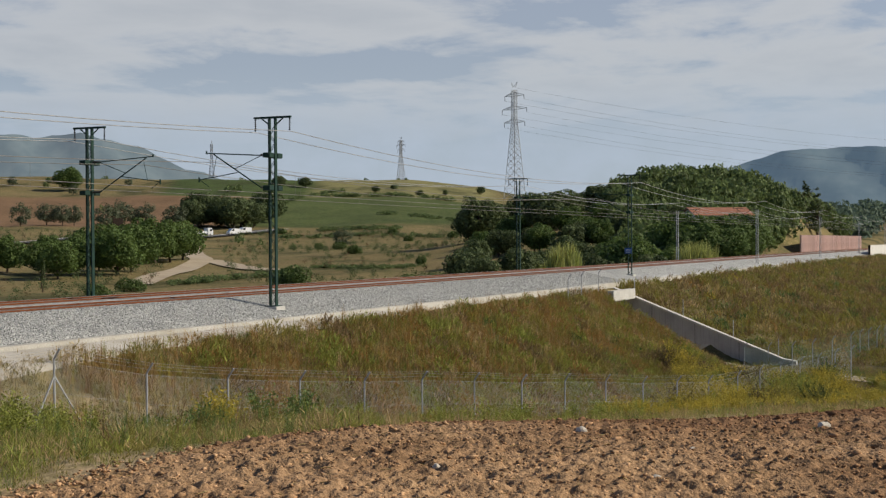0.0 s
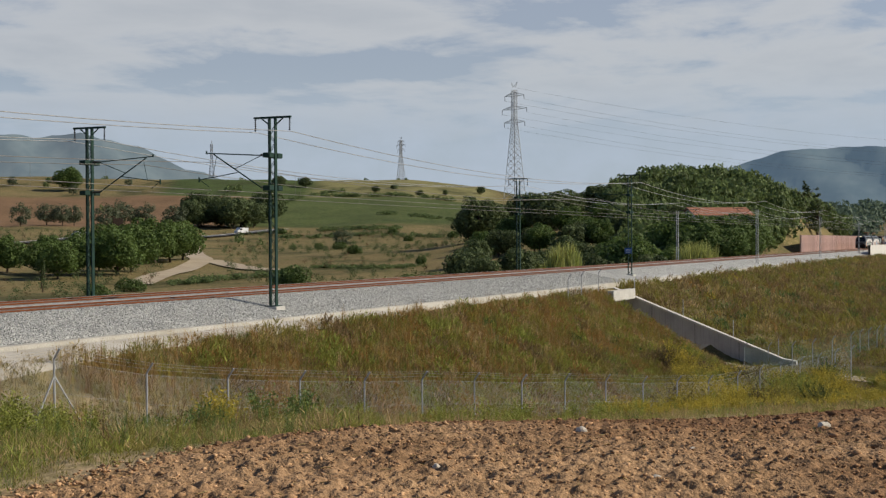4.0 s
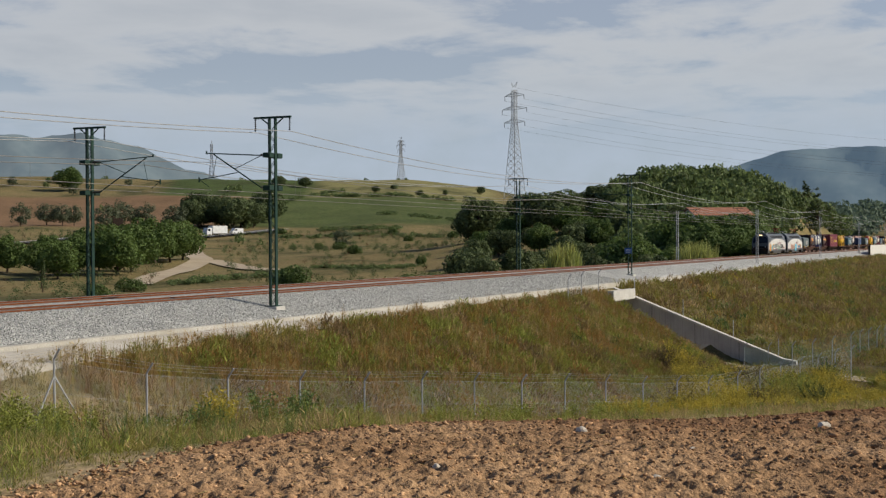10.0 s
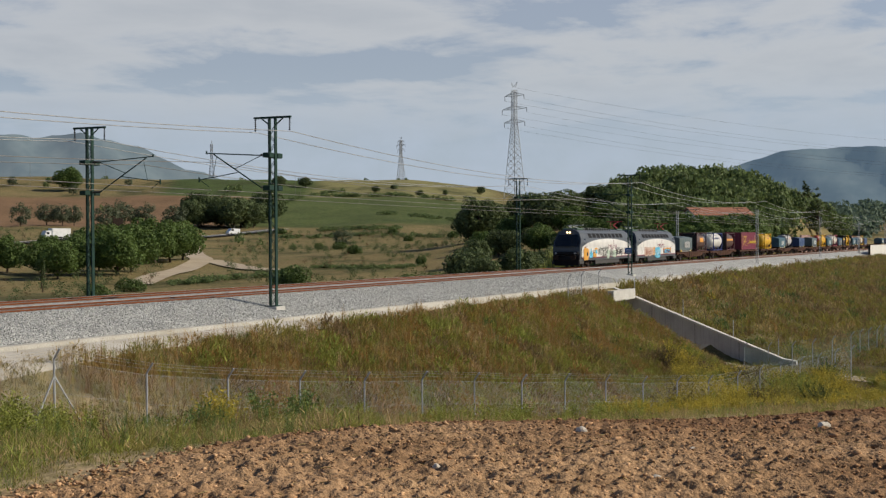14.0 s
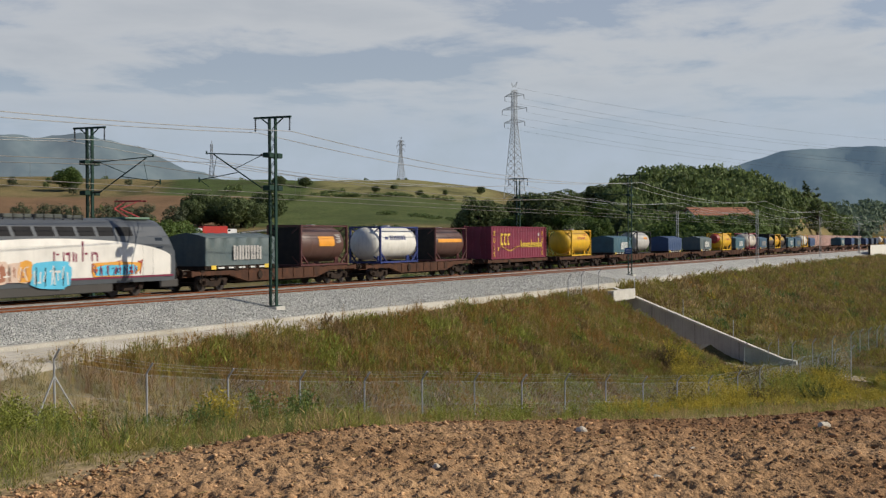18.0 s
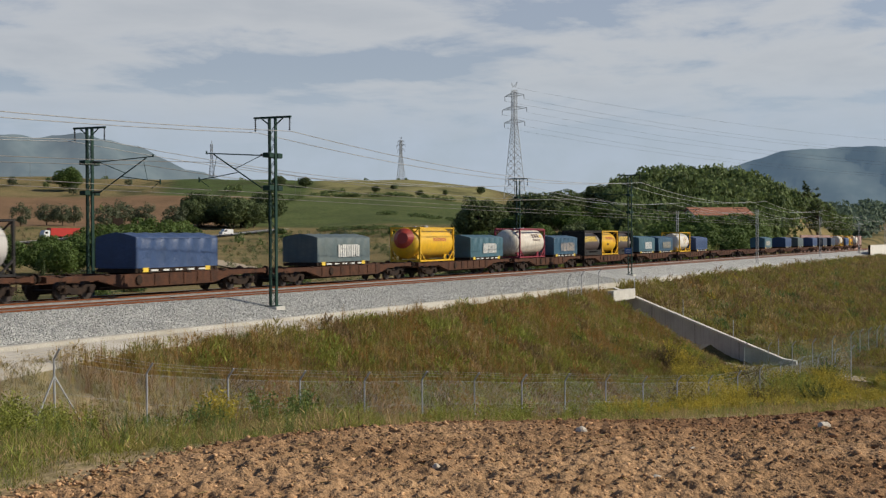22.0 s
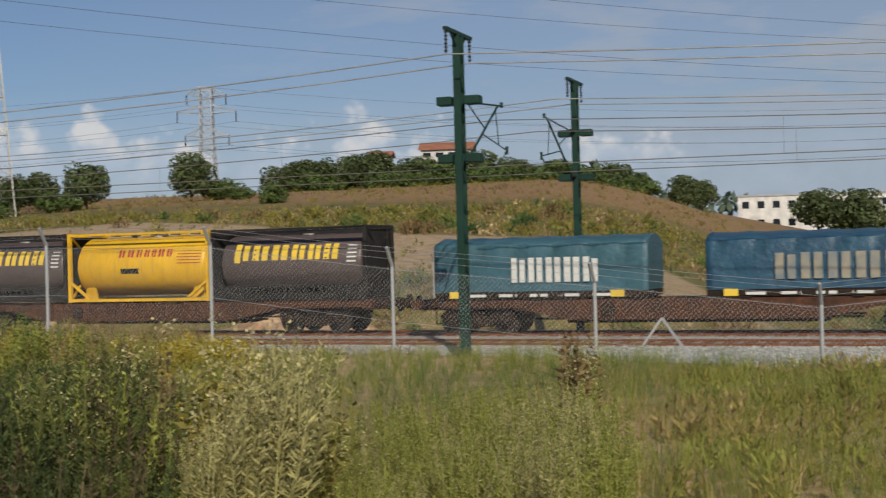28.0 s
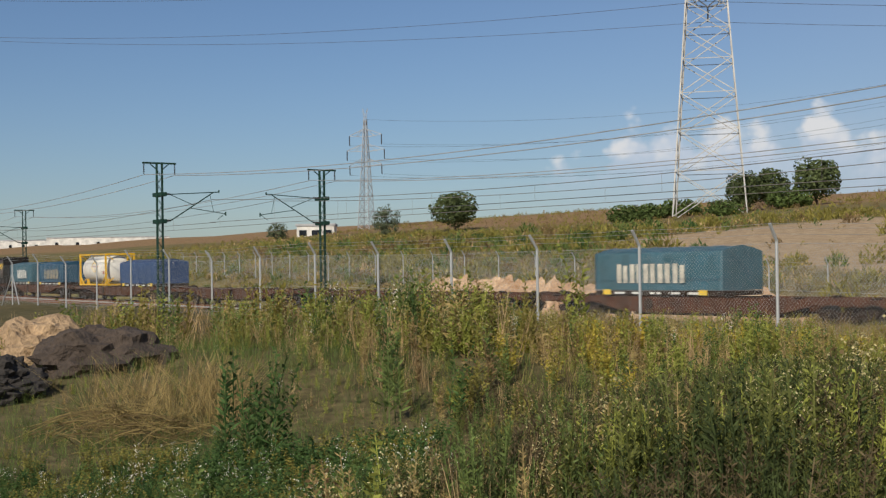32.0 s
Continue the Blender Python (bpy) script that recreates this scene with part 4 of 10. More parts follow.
def wagon(length=18.7, fish=True):
    """A flat container wagon."""
    w = tagged(new("flat_wagon"), "rusty brown flat container wagon on two bogies", "wagon", "freight train")
    h = length / 2
    for s in (-1, 1):
        bm = bmesh.new()
        y = s * 1.18
        if fish:
            out = [(-h, 1.12), (-h, 0.90), (-h + 3.6, 0.88), (-h + 5.4, 0.50), (h - 5.4, 0.50), (h - 3.6, 0.88), (h, 0.90), (h, 1.12)]
        else:
            out = [(-h, 1.12), (-h, 0.86), (h, 0.86), (h, 1.12)]
        prism(bm, out, y - 0.06, y + 0.06)
        if fish:
            for k in range(7):
                xx = -h + 5.6 + k * (length - 11.2) / 6
                box(bm, xx - 0.035, xx + 0.035, y - 0.1, y + 0.1, 0.52, 1.1)
            prism(bm, [(-h + 3.6, 0.86), (-h + 5.4, 0.48), (h - 5.4, 0.48), (h - 3.6, 0.86), (h - 3.6, 0.90), (h - 5.4, 0.53), (-h + 5.4, 0.53), (-h + 3.6, 0.90)], y - 0.12, y + 0.12)
        part("side_sill", bm, RUST, w)
    bm = bmesh.new()
    box(bm, -h, h, -0.35, 0.35, 0.78, 1.08)
    for k in range(9):
        xx = -h + 0.1 + k * (length - 0.2) / 8
        box(bm, xx - 0.09, xx + 0.09, -1.14, 1.14, 0.9, 1.06)
    box(bm, -h, -h + 0.25, -1.25, 1.25, 0.85, 1.15)
    box(bm, h - 0.25, h, -1.25, 1.25, 0.85, 1.15)
    part("underframe", bm, RUST, w)
    bm = bmesh.new()
    for k in range(6):
        xx = -h + 1.0 + k * (length - 2.0) / 5
        for s in (-1, 1):
            box(bm, xx - 0.18, xx + 0.18, s * 1.16 - 0.14, s * 1.16 + 0.14, 1.10, 1.17, 0.02)
    part_each("container_spigot", bm, GRIME, w)
    for e in (-1, 1):
        for s in (-1, 1):
            bm = bmesh.new()
            rod(bm, (e * h, s * 0.88, 1.02), (e * (h + 0.5), s * 0.88, 1.02), 0.09, 8)
            rod(bm, (e * (h + 0.5), s * 0.88, 1.02), (e * (h + 0.58), s * 0.88, 1.02), 0.24, 14)
            part("buffer", bm, GRIME, w)
        bm = bmesh.new()
        rod(bm, (e * h, 0, 0.95), (e * (h + 0.7), 0, 0.9), 0.06, 6)
        part("coupling", bm, GRIME, w)
    for s in (-1, 1):
        bm = bmesh.new()
        box(bm, -0.5, 0.5, s * 0.8 - 0.25, s * 0.8 + 0.25, 0.45, 0.8, 0.03)
        part("brake_box", bm, GRIME, w)
        bm = bmesh.new()
        rod(bm, (1.1, s * 0.6, 0.62), (2.2, s * 0.6, 0.62), 0.19, 10)
        part("air_tank", bm, GRIME, w)
        for xx in (-h + 1.2, h - 1.2):
            bm = bmesh.new()
            bar(bm, (xx - 0.3, s * 1.28, 0.95), (xx - 0.3, s * 1.28, 0.35), 0.03)
            bar(bm, (xx + 0.05, s * 1.28, 0.95), (xx + 0.05, s * 1.28, 0.35), 0.03)
            bar(bm, (xx - 0.3, s * 1.28, 0.38), (xx + 0.05, s * 1.28, 0.38), 0.03)
            part("step", bm, GRIME, w)
    # dark box added where the frame's underside lies in shade, with brake rods
    bm = bmesh.new()
    box(bm, -h + 5.2, h - 5.2, -0.62, 0.62, 0.34, 0.78, 0.05)
    for y in (-0.85, 0.85):
        rod(bm, (-h + 4.2, y, 0.5), (h - 4.2, y, 0.5), 0.035, 6)
    part("brake_rigging", bm, GRIME, w, "brake rods and a dark box for the shade beneath")
    bm = bmesh.new()
    rod(bm, (-2.6, -1.32, 0.82), (-2.6, -1.28, 0.82), 0.24, 14)
    part("handwheel", bm, GRIME, w)
    for x in (-h + 2.3, h - 2.3):
        bogie(w, x)
    return w


def barrel(bm, x0, x1, r, zc, dome=0.35, seg=28, bands=(), flat=1.0):
    """A lying tank with domed ends, and raised bands."""
    stations = [(x0, 0.0)] + [(x0 + dome * (1 - math.cos(a)), r * math.sin(a)) for a in [math.pi / 2 * k / 6 for k in range(1, 7)]]
    for bx in bands:
        stations += [(bx - 0.05, r), (bx - 0.045, r + 0.02), (bx + 0.045, r + 0.02), (bx + 0.05, r)]
    stations += [(x1 - dome * (1 - math.cos(a)), r * math.sin(a)) for a in [math.pi / 2 * k / 6 for k in range(6, 0, -1)]] + [(x1, 0.0)]
    rings = []
    for x, rr in stations:
        if rr == 0:
            rings.append([bm.verts.new((x, 0, zc))])
        else:
            rings.append([bm.verts.new((x, rr * math.sin(2 * math.pi * k / seg), zc + rr * math.cos(2 * math.pi * k / seg))) for k in range(seg)])
    for a, b in zip(rings, rings[1:]):
        for k in range(seg):
            k2 = (k + 1) % seg
            if len(a) == 1:
                bm.faces.new((a[0], b[k], b[k2]))
            elif len(b) == 1:
                bm.faces.new((a[k], b[0], a[k2]))
            else:
                bm.faces.new((a[k], b[k], b[k2], a[k2]))


def iso_frame(parent, material, L=6.06, H=2.56, W=2.44, heavy=0.13, x_brace=True, only_ends=False):
    h = L / 2
    for e in (-1, 1):
        bm = bmesh.new()
        for s in (-1, 1):
            box(bm, e * h - (heavy if e > 0 else 0), e * h + (0 if e > 0 else heavy), s * W / 2 - (heavy if s > 0 else 0), s * W / 2 + (0 if s > 0 else heavy), 0, H)
        for z in (0.0, H - heavy):
            box(bm, e * h - (heavy if e > 0 else 0), e * h + (0 if e > 0 else heavy), -W / 2 + heavy, W / 2 - heavy, z + 0.003, z + heavy - 0.003)
        if x_brace:
            for s in (-1, 1):
                bar(bm, (e * (h - 0.06), s * (W / 2 - heavy), 0.1), (e * (h - 0.06), s * 0.55, 0.62), 0.07)
                bar(bm, (e * (h - 0.06), s * (W / 2 - heavy), H - 0.1), (e * (h - 0.06), s * 0.55, H - 0.5), 0.07)
        part("end_frame", bm, material, parent)
    if only_ends:
        return
    bm = bmesh.new()
    for s in (-1, 1):
        box(bm, -h + heavy, h - heavy, s * (W / 2 - 0.05) - 0.04, s * (W / 2 - 0.05) + 0.04, 0.02, 0.13)
        box(bm, -h + heavy, h - heavy, s * (W / 2 - 0.05) - 0.035, s * (W / 2 - 0.05) + 0.035, H - 0.1, H - 0.02)
        for e in (-1, 1):
            bar(bm, (e * (h - 0.1), s * (W / 2 - 0.05), 0.75), (e * (h - 0.95), s * (W / 2 - 0.05), 0.1), 0.09)
    part("side_rail", bm, material, parent)


def walkway(parent, material, L, z):
    bm = bmesh.new()
    for k in range(3):
        y = -0.25 + k * 0.25
        box(bm, -L / 2 + 0.2, L / 2 - 0.2, y - 0.08, y + 0.08, z, z + 0.03)
    for k in range(7):
        x = -L / 2 + 0.4 + k * (L - 0.8) / 6
        box(bm, x - 0.03, x + 0.03, -0.36, 0.36, z - 0.04, z)
    part("walkway", bm, material, parent)


def ladder(parent, material, x, y, H):
    bm = bmesh.new()
    for dx in (-0.17, 0.17):
        bar(bm, (x, y + dx, 0.2), (x, y + dx, H), 0.035)
    for k in range(7):
        bar(bm, (x, y - 0.17, 0.35 + k * 0.3), (x, y + 0.17, 0.35 + k * 0.3), 0.025)
    part("ladder", bm, material, parent)


def curved_marks(parent, marks, r, zc, material, name="marking", lift=0.012):
    """Plain bars laid on the round side of a tank, facing the camera's side: (x0, x1, low angle, high angle) in degrees from level."""
    bm = bmesh.new()
    for x0, x1, a0, a1 in marks:
        n = max(1, int((a1 - a0) / 7))
        ring = []
        for k in range(n + 1):
            a = radians(a0 + (a1 - a0) * k / n)
            y, z = -(r + lift) * math.cos(a), zc + (r + lift) * math.sin(a)
            ring.append((bm.verts.new((x0, y, z)), bm.verts.new((x1, y, z))))
        for (p, q), (p2, q2) in zip(ring, ring[1:]):
            bm.faces.new((p, q, q2, p2))
    part(name, bm, material, parent)


def tank_container(label, tank_m, frame_m, L=6.06, r=1.12, swap=False, marks=(), bands=(-1.4, 0.0, 1.4), H=2.56, plate=None, dome=0.30, closed=False, thick_top=False, dark_end=False):
    """An ISO tank in a frame; swap: a longer barrel that bulges out past shorter end frames."""
    t = tagged(new("tank_container"), label, "tank container", "freight train")
    zc = 0.22 + r
    bm = bmesh.new()
    x = L / 2 - 0.1
    barrel(bm, -x - (0.72 if swap else 0), x + (0.72 if swap else 0), r, zc, 0.75 if swap else dome, 36)
    part("barrel", bm, tank_m, t, smooth=False)
    for f in t.children[0].data.polygons:
        f.use_smooth = True
    for bx in bands:
        bm = bmesh.new()
        ring = [[bm.verts.new((bx + dx, (r + 0.012) * math.sin(a), zc + (r + 0.012) * math.cos(a))) for a in [2 * math.pi * k / 36 for k in range(36)]] for dx in (-0.04, 0.04)]
        for k in range(36):
            bm.faces.new((ring[0][k], ring[1][k], ring[1][(k + 1) % 36], ring[0][(k + 1) % 36]))
        part("tank_band", bm, tank_m, t)
    iso_frame(t, frame_m, L, H)
    walkway(t, M["galv"] if not swap else frame_m, L, H - 0.08)
    ladder(t, frame_m, L / 2 + 0.02, 0.75, H - 0.1)
    bm = bmesh.new()
    for xx in (-L / 2 + 0.7, L / 2 - 0.7):
        for s in (-1, 1):
            prism(bm, [(xx - 0.3, 0.12), (xx + 0.3, 0.12), (xx + 0.16, 0.62), (xx - 0.16, 0.62)], s * 0.72 - 0.04, s * 0.72 + 0.04)
    part_each("saddle", bm, frame_m, t)
    bm = bmesh.new()
    rod(bm, (0.3, 0, zc + r - 0.02), (0.3, 0, zc + r + 0.14), 0.26, 14)
    part("manhole", bm, M["galv"], t)
    bm = bmesh.new()
    rod(bm, (-1.0, 0.2, zc + r - 0.04), (-1.0, 0.2, zc + r + 0.1), 0.1, 10)
    part("valve", bm, M["galv"], t)
    for mt, rows in marks:
        curved_marks(t, rows, r, zc, mt)
    if closed:
        for e in (-1, 1):
            # black panels stand for the tank ends in shadow
            bm = bmesh.new()
            box(bm, e * (L / 2 - 0.08) - 0.02, e * (L / 2 - 0.08) + 0.02, -1.08, 1.08, 0.14, H - 0.14)
            part("end_panel", bm, frame_m, t, "black panel standing for the shaded tank end")
        bm = bmesh.new()
        for y in (-1.14, 1.14):
            box(bm, -L / 2 + 0.14, L / 2 - 0.14, y - 0.03, y + 0.03, H - 0.24, H - 0.11)
        part_each("top_rail", bm, frame_m, t)
        bm = bmesh.new()
        box(bm, -L / 2 + 0.14, L / 2 - 0.14, -1.19, -1.14, 0.14, 0.55)
        part("side_apron", bm, frame_m, t, "dark lower side plate")
    if dark_end:
        # black panel added to stand for the sunless left end
        bm = bmesh.new()
        box(bm, -L / 2 + 0.06, -L / 2 + 0.10, -1.08, 1.08, 0.14, H - 0.14)
        part("end_panel", bm, BLACKF, t, "black panel standing for the shaded tank end")
    if thick_top:
        bm = bmesh.new()
        for y in (-1.16, 1.16):
            box(bm, -L / 2 + 0.14, L / 2 - 0.14, y - 0.06, y + 0.06, H - 0.12, H + 0.06, 0.02)
        part_each("top_rail", bm, frame_m, t)
    if plate:
        x0, x1, a0, a1, mt = plate
        curved_marks(t, [(x0, x1, a0, a1)], r, zc, mt, "plate", 0.02)
    return t


def strokes(n, gap, seed):
    """Plain blocks, one to a letter's width: (left, right, low, high), all from 0 to 1."""
    rd = random.Random(seed)
    w = [rd.uniform(0.8, 1.15) for _ in range(n)]
    out, at = [], 0.0
    for k in w:
        span = k * (1 - gap)
        out.append((at / sum(w), (at + span * 0.42) / sum(w), 0.0, 1.0))
        out.append(((at + span * 0.60) / sum(w), (at + span) / sum(w), 0.0, rd.choice((1.0, 1.0, 0.92))))
        at += k
    return out


def letters(x0, width, n, a0, a1, gap=0.22, seed=1, first_tall=False):
    """A row of plain bars for a round side, by angle."""
    return [(x0 + p * width, x0 + q * width, a0 + u * (a1 - a0) - (4 if first_tall and i < 1 else 0), a0 + w * (a1 - a0) + (4 if first_tall and i < 1 else 0))
            for i, (p, q, u, w) in enumerate(strokes(n, gap, seed))]


def flat_letters(x0, width, n, z0, z1, gap=0.2, seed=1):
    """The same on a flat side: (x0, x1, z0, z1)."""
    return [(x0 + p * width, x0 + q * width, z0 + u * (z1 - z0), z0 + w * (z1 - z0)) for p, q, u, w in strokes(n, gap, seed)]


def side_marks(parent, rows, y, material, name="marking"):
    bm = bmesh.new()
    for x0, x1, z0, z1 in rows:
        box(bm, x0, x1, y - 0.008, y, z0, z1)
    part(name, bm, material, parent)


def tarp_body(label, tarp, L=7.2, H=2.03, mark=None, seed=0, mark_at=(-1.5, 3.3), pale=None):
    """A swap body under a tarpaulin with a low pitched top, sagging between its hoops."""
    t = tagged(new("swap_body"), label, "swap body", "freight train")
    h, w = L / 2, 1.25
    rd = np.random.default_rng(seed + 11)
    nx, prof = 37, [(-w, 0.22), (-w, 0.6), (-w, 1.0), (-w, H - 0.30), (-w + 0.04, H - 0.24), (-w * 0.6, H - 0.12), (-w * 0.06, H), (w * 0.06, H), (w * 0.6, H - 0.12), (w - 0.04, H - 0.24), (w, H - 0.30),
                    (w, 1.0), (w, 0.6), (w, 0.22)]
    bm = bmesh.new()
    rings = []
    for i in range(nx):
        x = -h + L * i / (nx - 1)
        bay = abs(math.sin(math.pi * (i / (nx - 1)) * 6))
        ring = []
        for j, (y, z) in enumerate(prof):
            dz = -0.035 * bay if 4 <= j <= 9 else 0
            wig = 0.03 * math.sin(x * 5.1 + z * 3.3 + seed) + 0.02 * math.sin(x * 11 - z * 7 + seed * 2.1)
            dy = (wig - 0.035 * bay) * (1 if y > 0 else -1) if 0 < j < 4 or 10 <= j < 13 else 0
            ring.append(bm.verts.new((x, y + dy * (0 if i in (0, nx - 1) else 1), z + dz)))
        rings.append(ring)
    for a, b in zip(rings, rings[1:]):
        for j in range(len(prof) - 1):
            bm.faces.new((a[j], b[j], b[j + 1], a[j + 1]))
    bm.faces.new(rings[0])
    bm.faces.new(rings[-1][::-1])
    part("tarpaulin", bm, tarp, t, smooth=False)
    for f in t.children[0].data.polygons:
        f.use_smooth = len(f.vertices) == 4
    bm = bmesh.new()
    box(bm, -h, h, -w + 0.03, w - 0.03, 0.0, 0.2)
    for k in range(9):
        x = -h + 0.3 + k * (L - 0.6) / 8
        for s in (-1, 1):
            box(bm, x - 0.05, x + 0.05, s * w - 0.03, s * w + 0.03, 0.04, 0.2)
    part("floor_frame", bm, GRIME, t)
    bm = bmesh.new()
    for x in (-h + 0.75, h - 1.0):
        box(bm, x - 0.22, x + 0.22, -w - 0.035, -w - 0.02, 0.02, 0.24)
    part_each("corner_plate", bm, TEXTY, t, "yellow reflective plate")
    bm = bmesh.new()
    for k in range(5):
        x = -h + 1.5 + k * (L - 3.0) / 4
        box(bm, x - 0.3, x + 0.3, -w - 0.028, -w - 0.012, 0.05, 0.14)
    part_each("lashing_strip", bm, TEXTW, t)
    if mark:
        mt, x0, width, n = mark
        side_marks(t, flat_letters(x0, width, n, 0.52, 1.32, 0.2, 5), -w - 0.045, mt, "lettering_block")
    return t


def ribbed_box(label, paint_m, L=13.72, H=2.75):
    """A long ribbed steel container."""
    t = tagged(new("shipping_container"), label, "container", "freight train")
    h, w = L / 2, 1.22
    bm = bmesh.new()
    n = 84
    for s in (-1, 1):
        prev = None
        for i in range(n + 1):
            x = -h + 0.12 + (L - 0.24) * i / n
            y = s * (w - (0.0 if i % 4 in (0, 1) else 0.035))
            cur = (bm.verts.new((x, y, 0.12)), bm.verts.new((x, y, H - 0.1)))
            if prev:
                bm.faces.new((prev[0], cur[0], cur[1], prev[1]))
            prev = cur
    box(bm, -h + 0.1, h - 0.1, -w + 0.06, w - 0.06, H - 0.1, H - 0.03)
    part("side_panel", bm, paint_m, t)
    bm = bmesh.new()
    for s in (-1, 1):
        box(bm, -h, h, s * (w + 0.002) - 0.05, s * (w + 0.002) + 0.05, 0.0, 0.13)
        box(bm, -h, h, s * (w + 0.002) - 0.04, s * (w + 0.002) + 0.04, H - 0.1, H)
        for e in (-1, 1):
            box(bm, e * h - 0.09, e * h + 0.09, s * w - 0.09, s * w + 0.09, 0, H)
    part("corner_frame", bm, paint_m, t)
    for e, nm in ((-1, "door"), (1, "end_wall")):
        bm = bmesh.new()
        box(bm, e * (h - 0.05) - 0.03, e * (h - 0.05) + 0.03, -w + 0.09, w - 0.09, 0.02, H - 0.02)
        if e < 0:
            for y in (-0.8, -0.35, 0.35, 0.8):
                rod(bm, (-h - 0.1, y, 0.1), (-h - 0.1, y, H - 0.1), 0.022)
            for y in (-0.6, 0.6):
                for z in (0.5, 1.2, 1.9):
                    box(bm, -h - 0.1, -h - 0.07, y - 0.35, y + 0.35, z, z + 0.06)
        part(nm, bm, paint_m, t)
    # writing: the word on both ends of the side, plain shapes for the rest
    for x in (-h + 0.75, h - 0.85):
        for i, ch in enumerate("BULK"):
            cu = bpy.data.curves.new("letter", "FONT")
            cu.body, cu.size, cu.extrude, cu.align_x = ch, 0.62, 0.004, "CENTER"
            tmp = bpy.data.objects.new("letter", cu)
            scene.collection.objects.link(tmp)
            me = bpy.data.meshes.new_from_object(tmp.evaluated_get(bpy.context.evaluated_depsgraph_get()))
            bpy.data.objects.remove(tmp)
            ob = new("letter", me)
            me.materials.clear()
            me.materials.append(TEXTY)
            ob.parent = t
            ob.matrix_basis = pose(x, -w - 0.015, H - 0.8 - i * 0.58, 90, 0, 0)
    y = -w - 0.012
    side_marks(t, [(-h + 2.25 + i * 0.82 + a * 0.6, -h + 2.25 + i * 0.82 + b * 0.6, 1.15 + c * 1.0, 1.15 + d * 1.0) for i in range(3)
                   for a, b, c, d in ((0, 0.3, 0, 1), (0.3, 1, 0.8, 1), (0.3, 1 - 0.15 * i, 0, 0.2))], y, TEXTY, "logo_block")
    side_marks(t, [(-h + 2.3 + k * 0.28, -h + 2.42 + k * 0.28, 0.8 + 0.18 * math.cos(k * 0.42), 0.92 + 0.18 * math.cos(k * 0.42)) for k in range(17)], y, TEXTY, "logo_dot")
    rows = flat_letters(-h + 7.2, 2.6, 8, 0.95, 1.35, 0.25, 3) + flat_letters(-h + 9.9, 2.9, 10, 0.95, 1.35, 0.25, 8) + [(-h + 7.15, -h + 7.3, 0.95, 1.6), (-h + 9.85, -h + 10.0, 0.95, 1.6)]
    side_marks(t, rows, y, TEXTY, "lettering_block")
    side_marks(t, [(h - 2.0, h - 1.75, 1.5, 1.75), (h - 2.0, h - 1.8, 0.9, 1.45), (-h + 1.6, -h + 1.85, 0.7, 1.0)], y, TEXTY, "small_marking")
    side_marks(t, [(h - 2.0, h - 1.7, 1.95, 2.2)], y, TEXTW, "placard")
    return t


DECK = 1.17


def on_deck(ob, s):
    """Puts a load on the wagons: the pose of its middle in the train."""
    ob.matrix_basis = train_pose(s, 0) @ pose(0, 0, DECK)
    ROLLING.append((ob, s))
    ob["deck"] = DECK
    return ob


def clone(ob):
    return copy_thing(ob, Matrix())


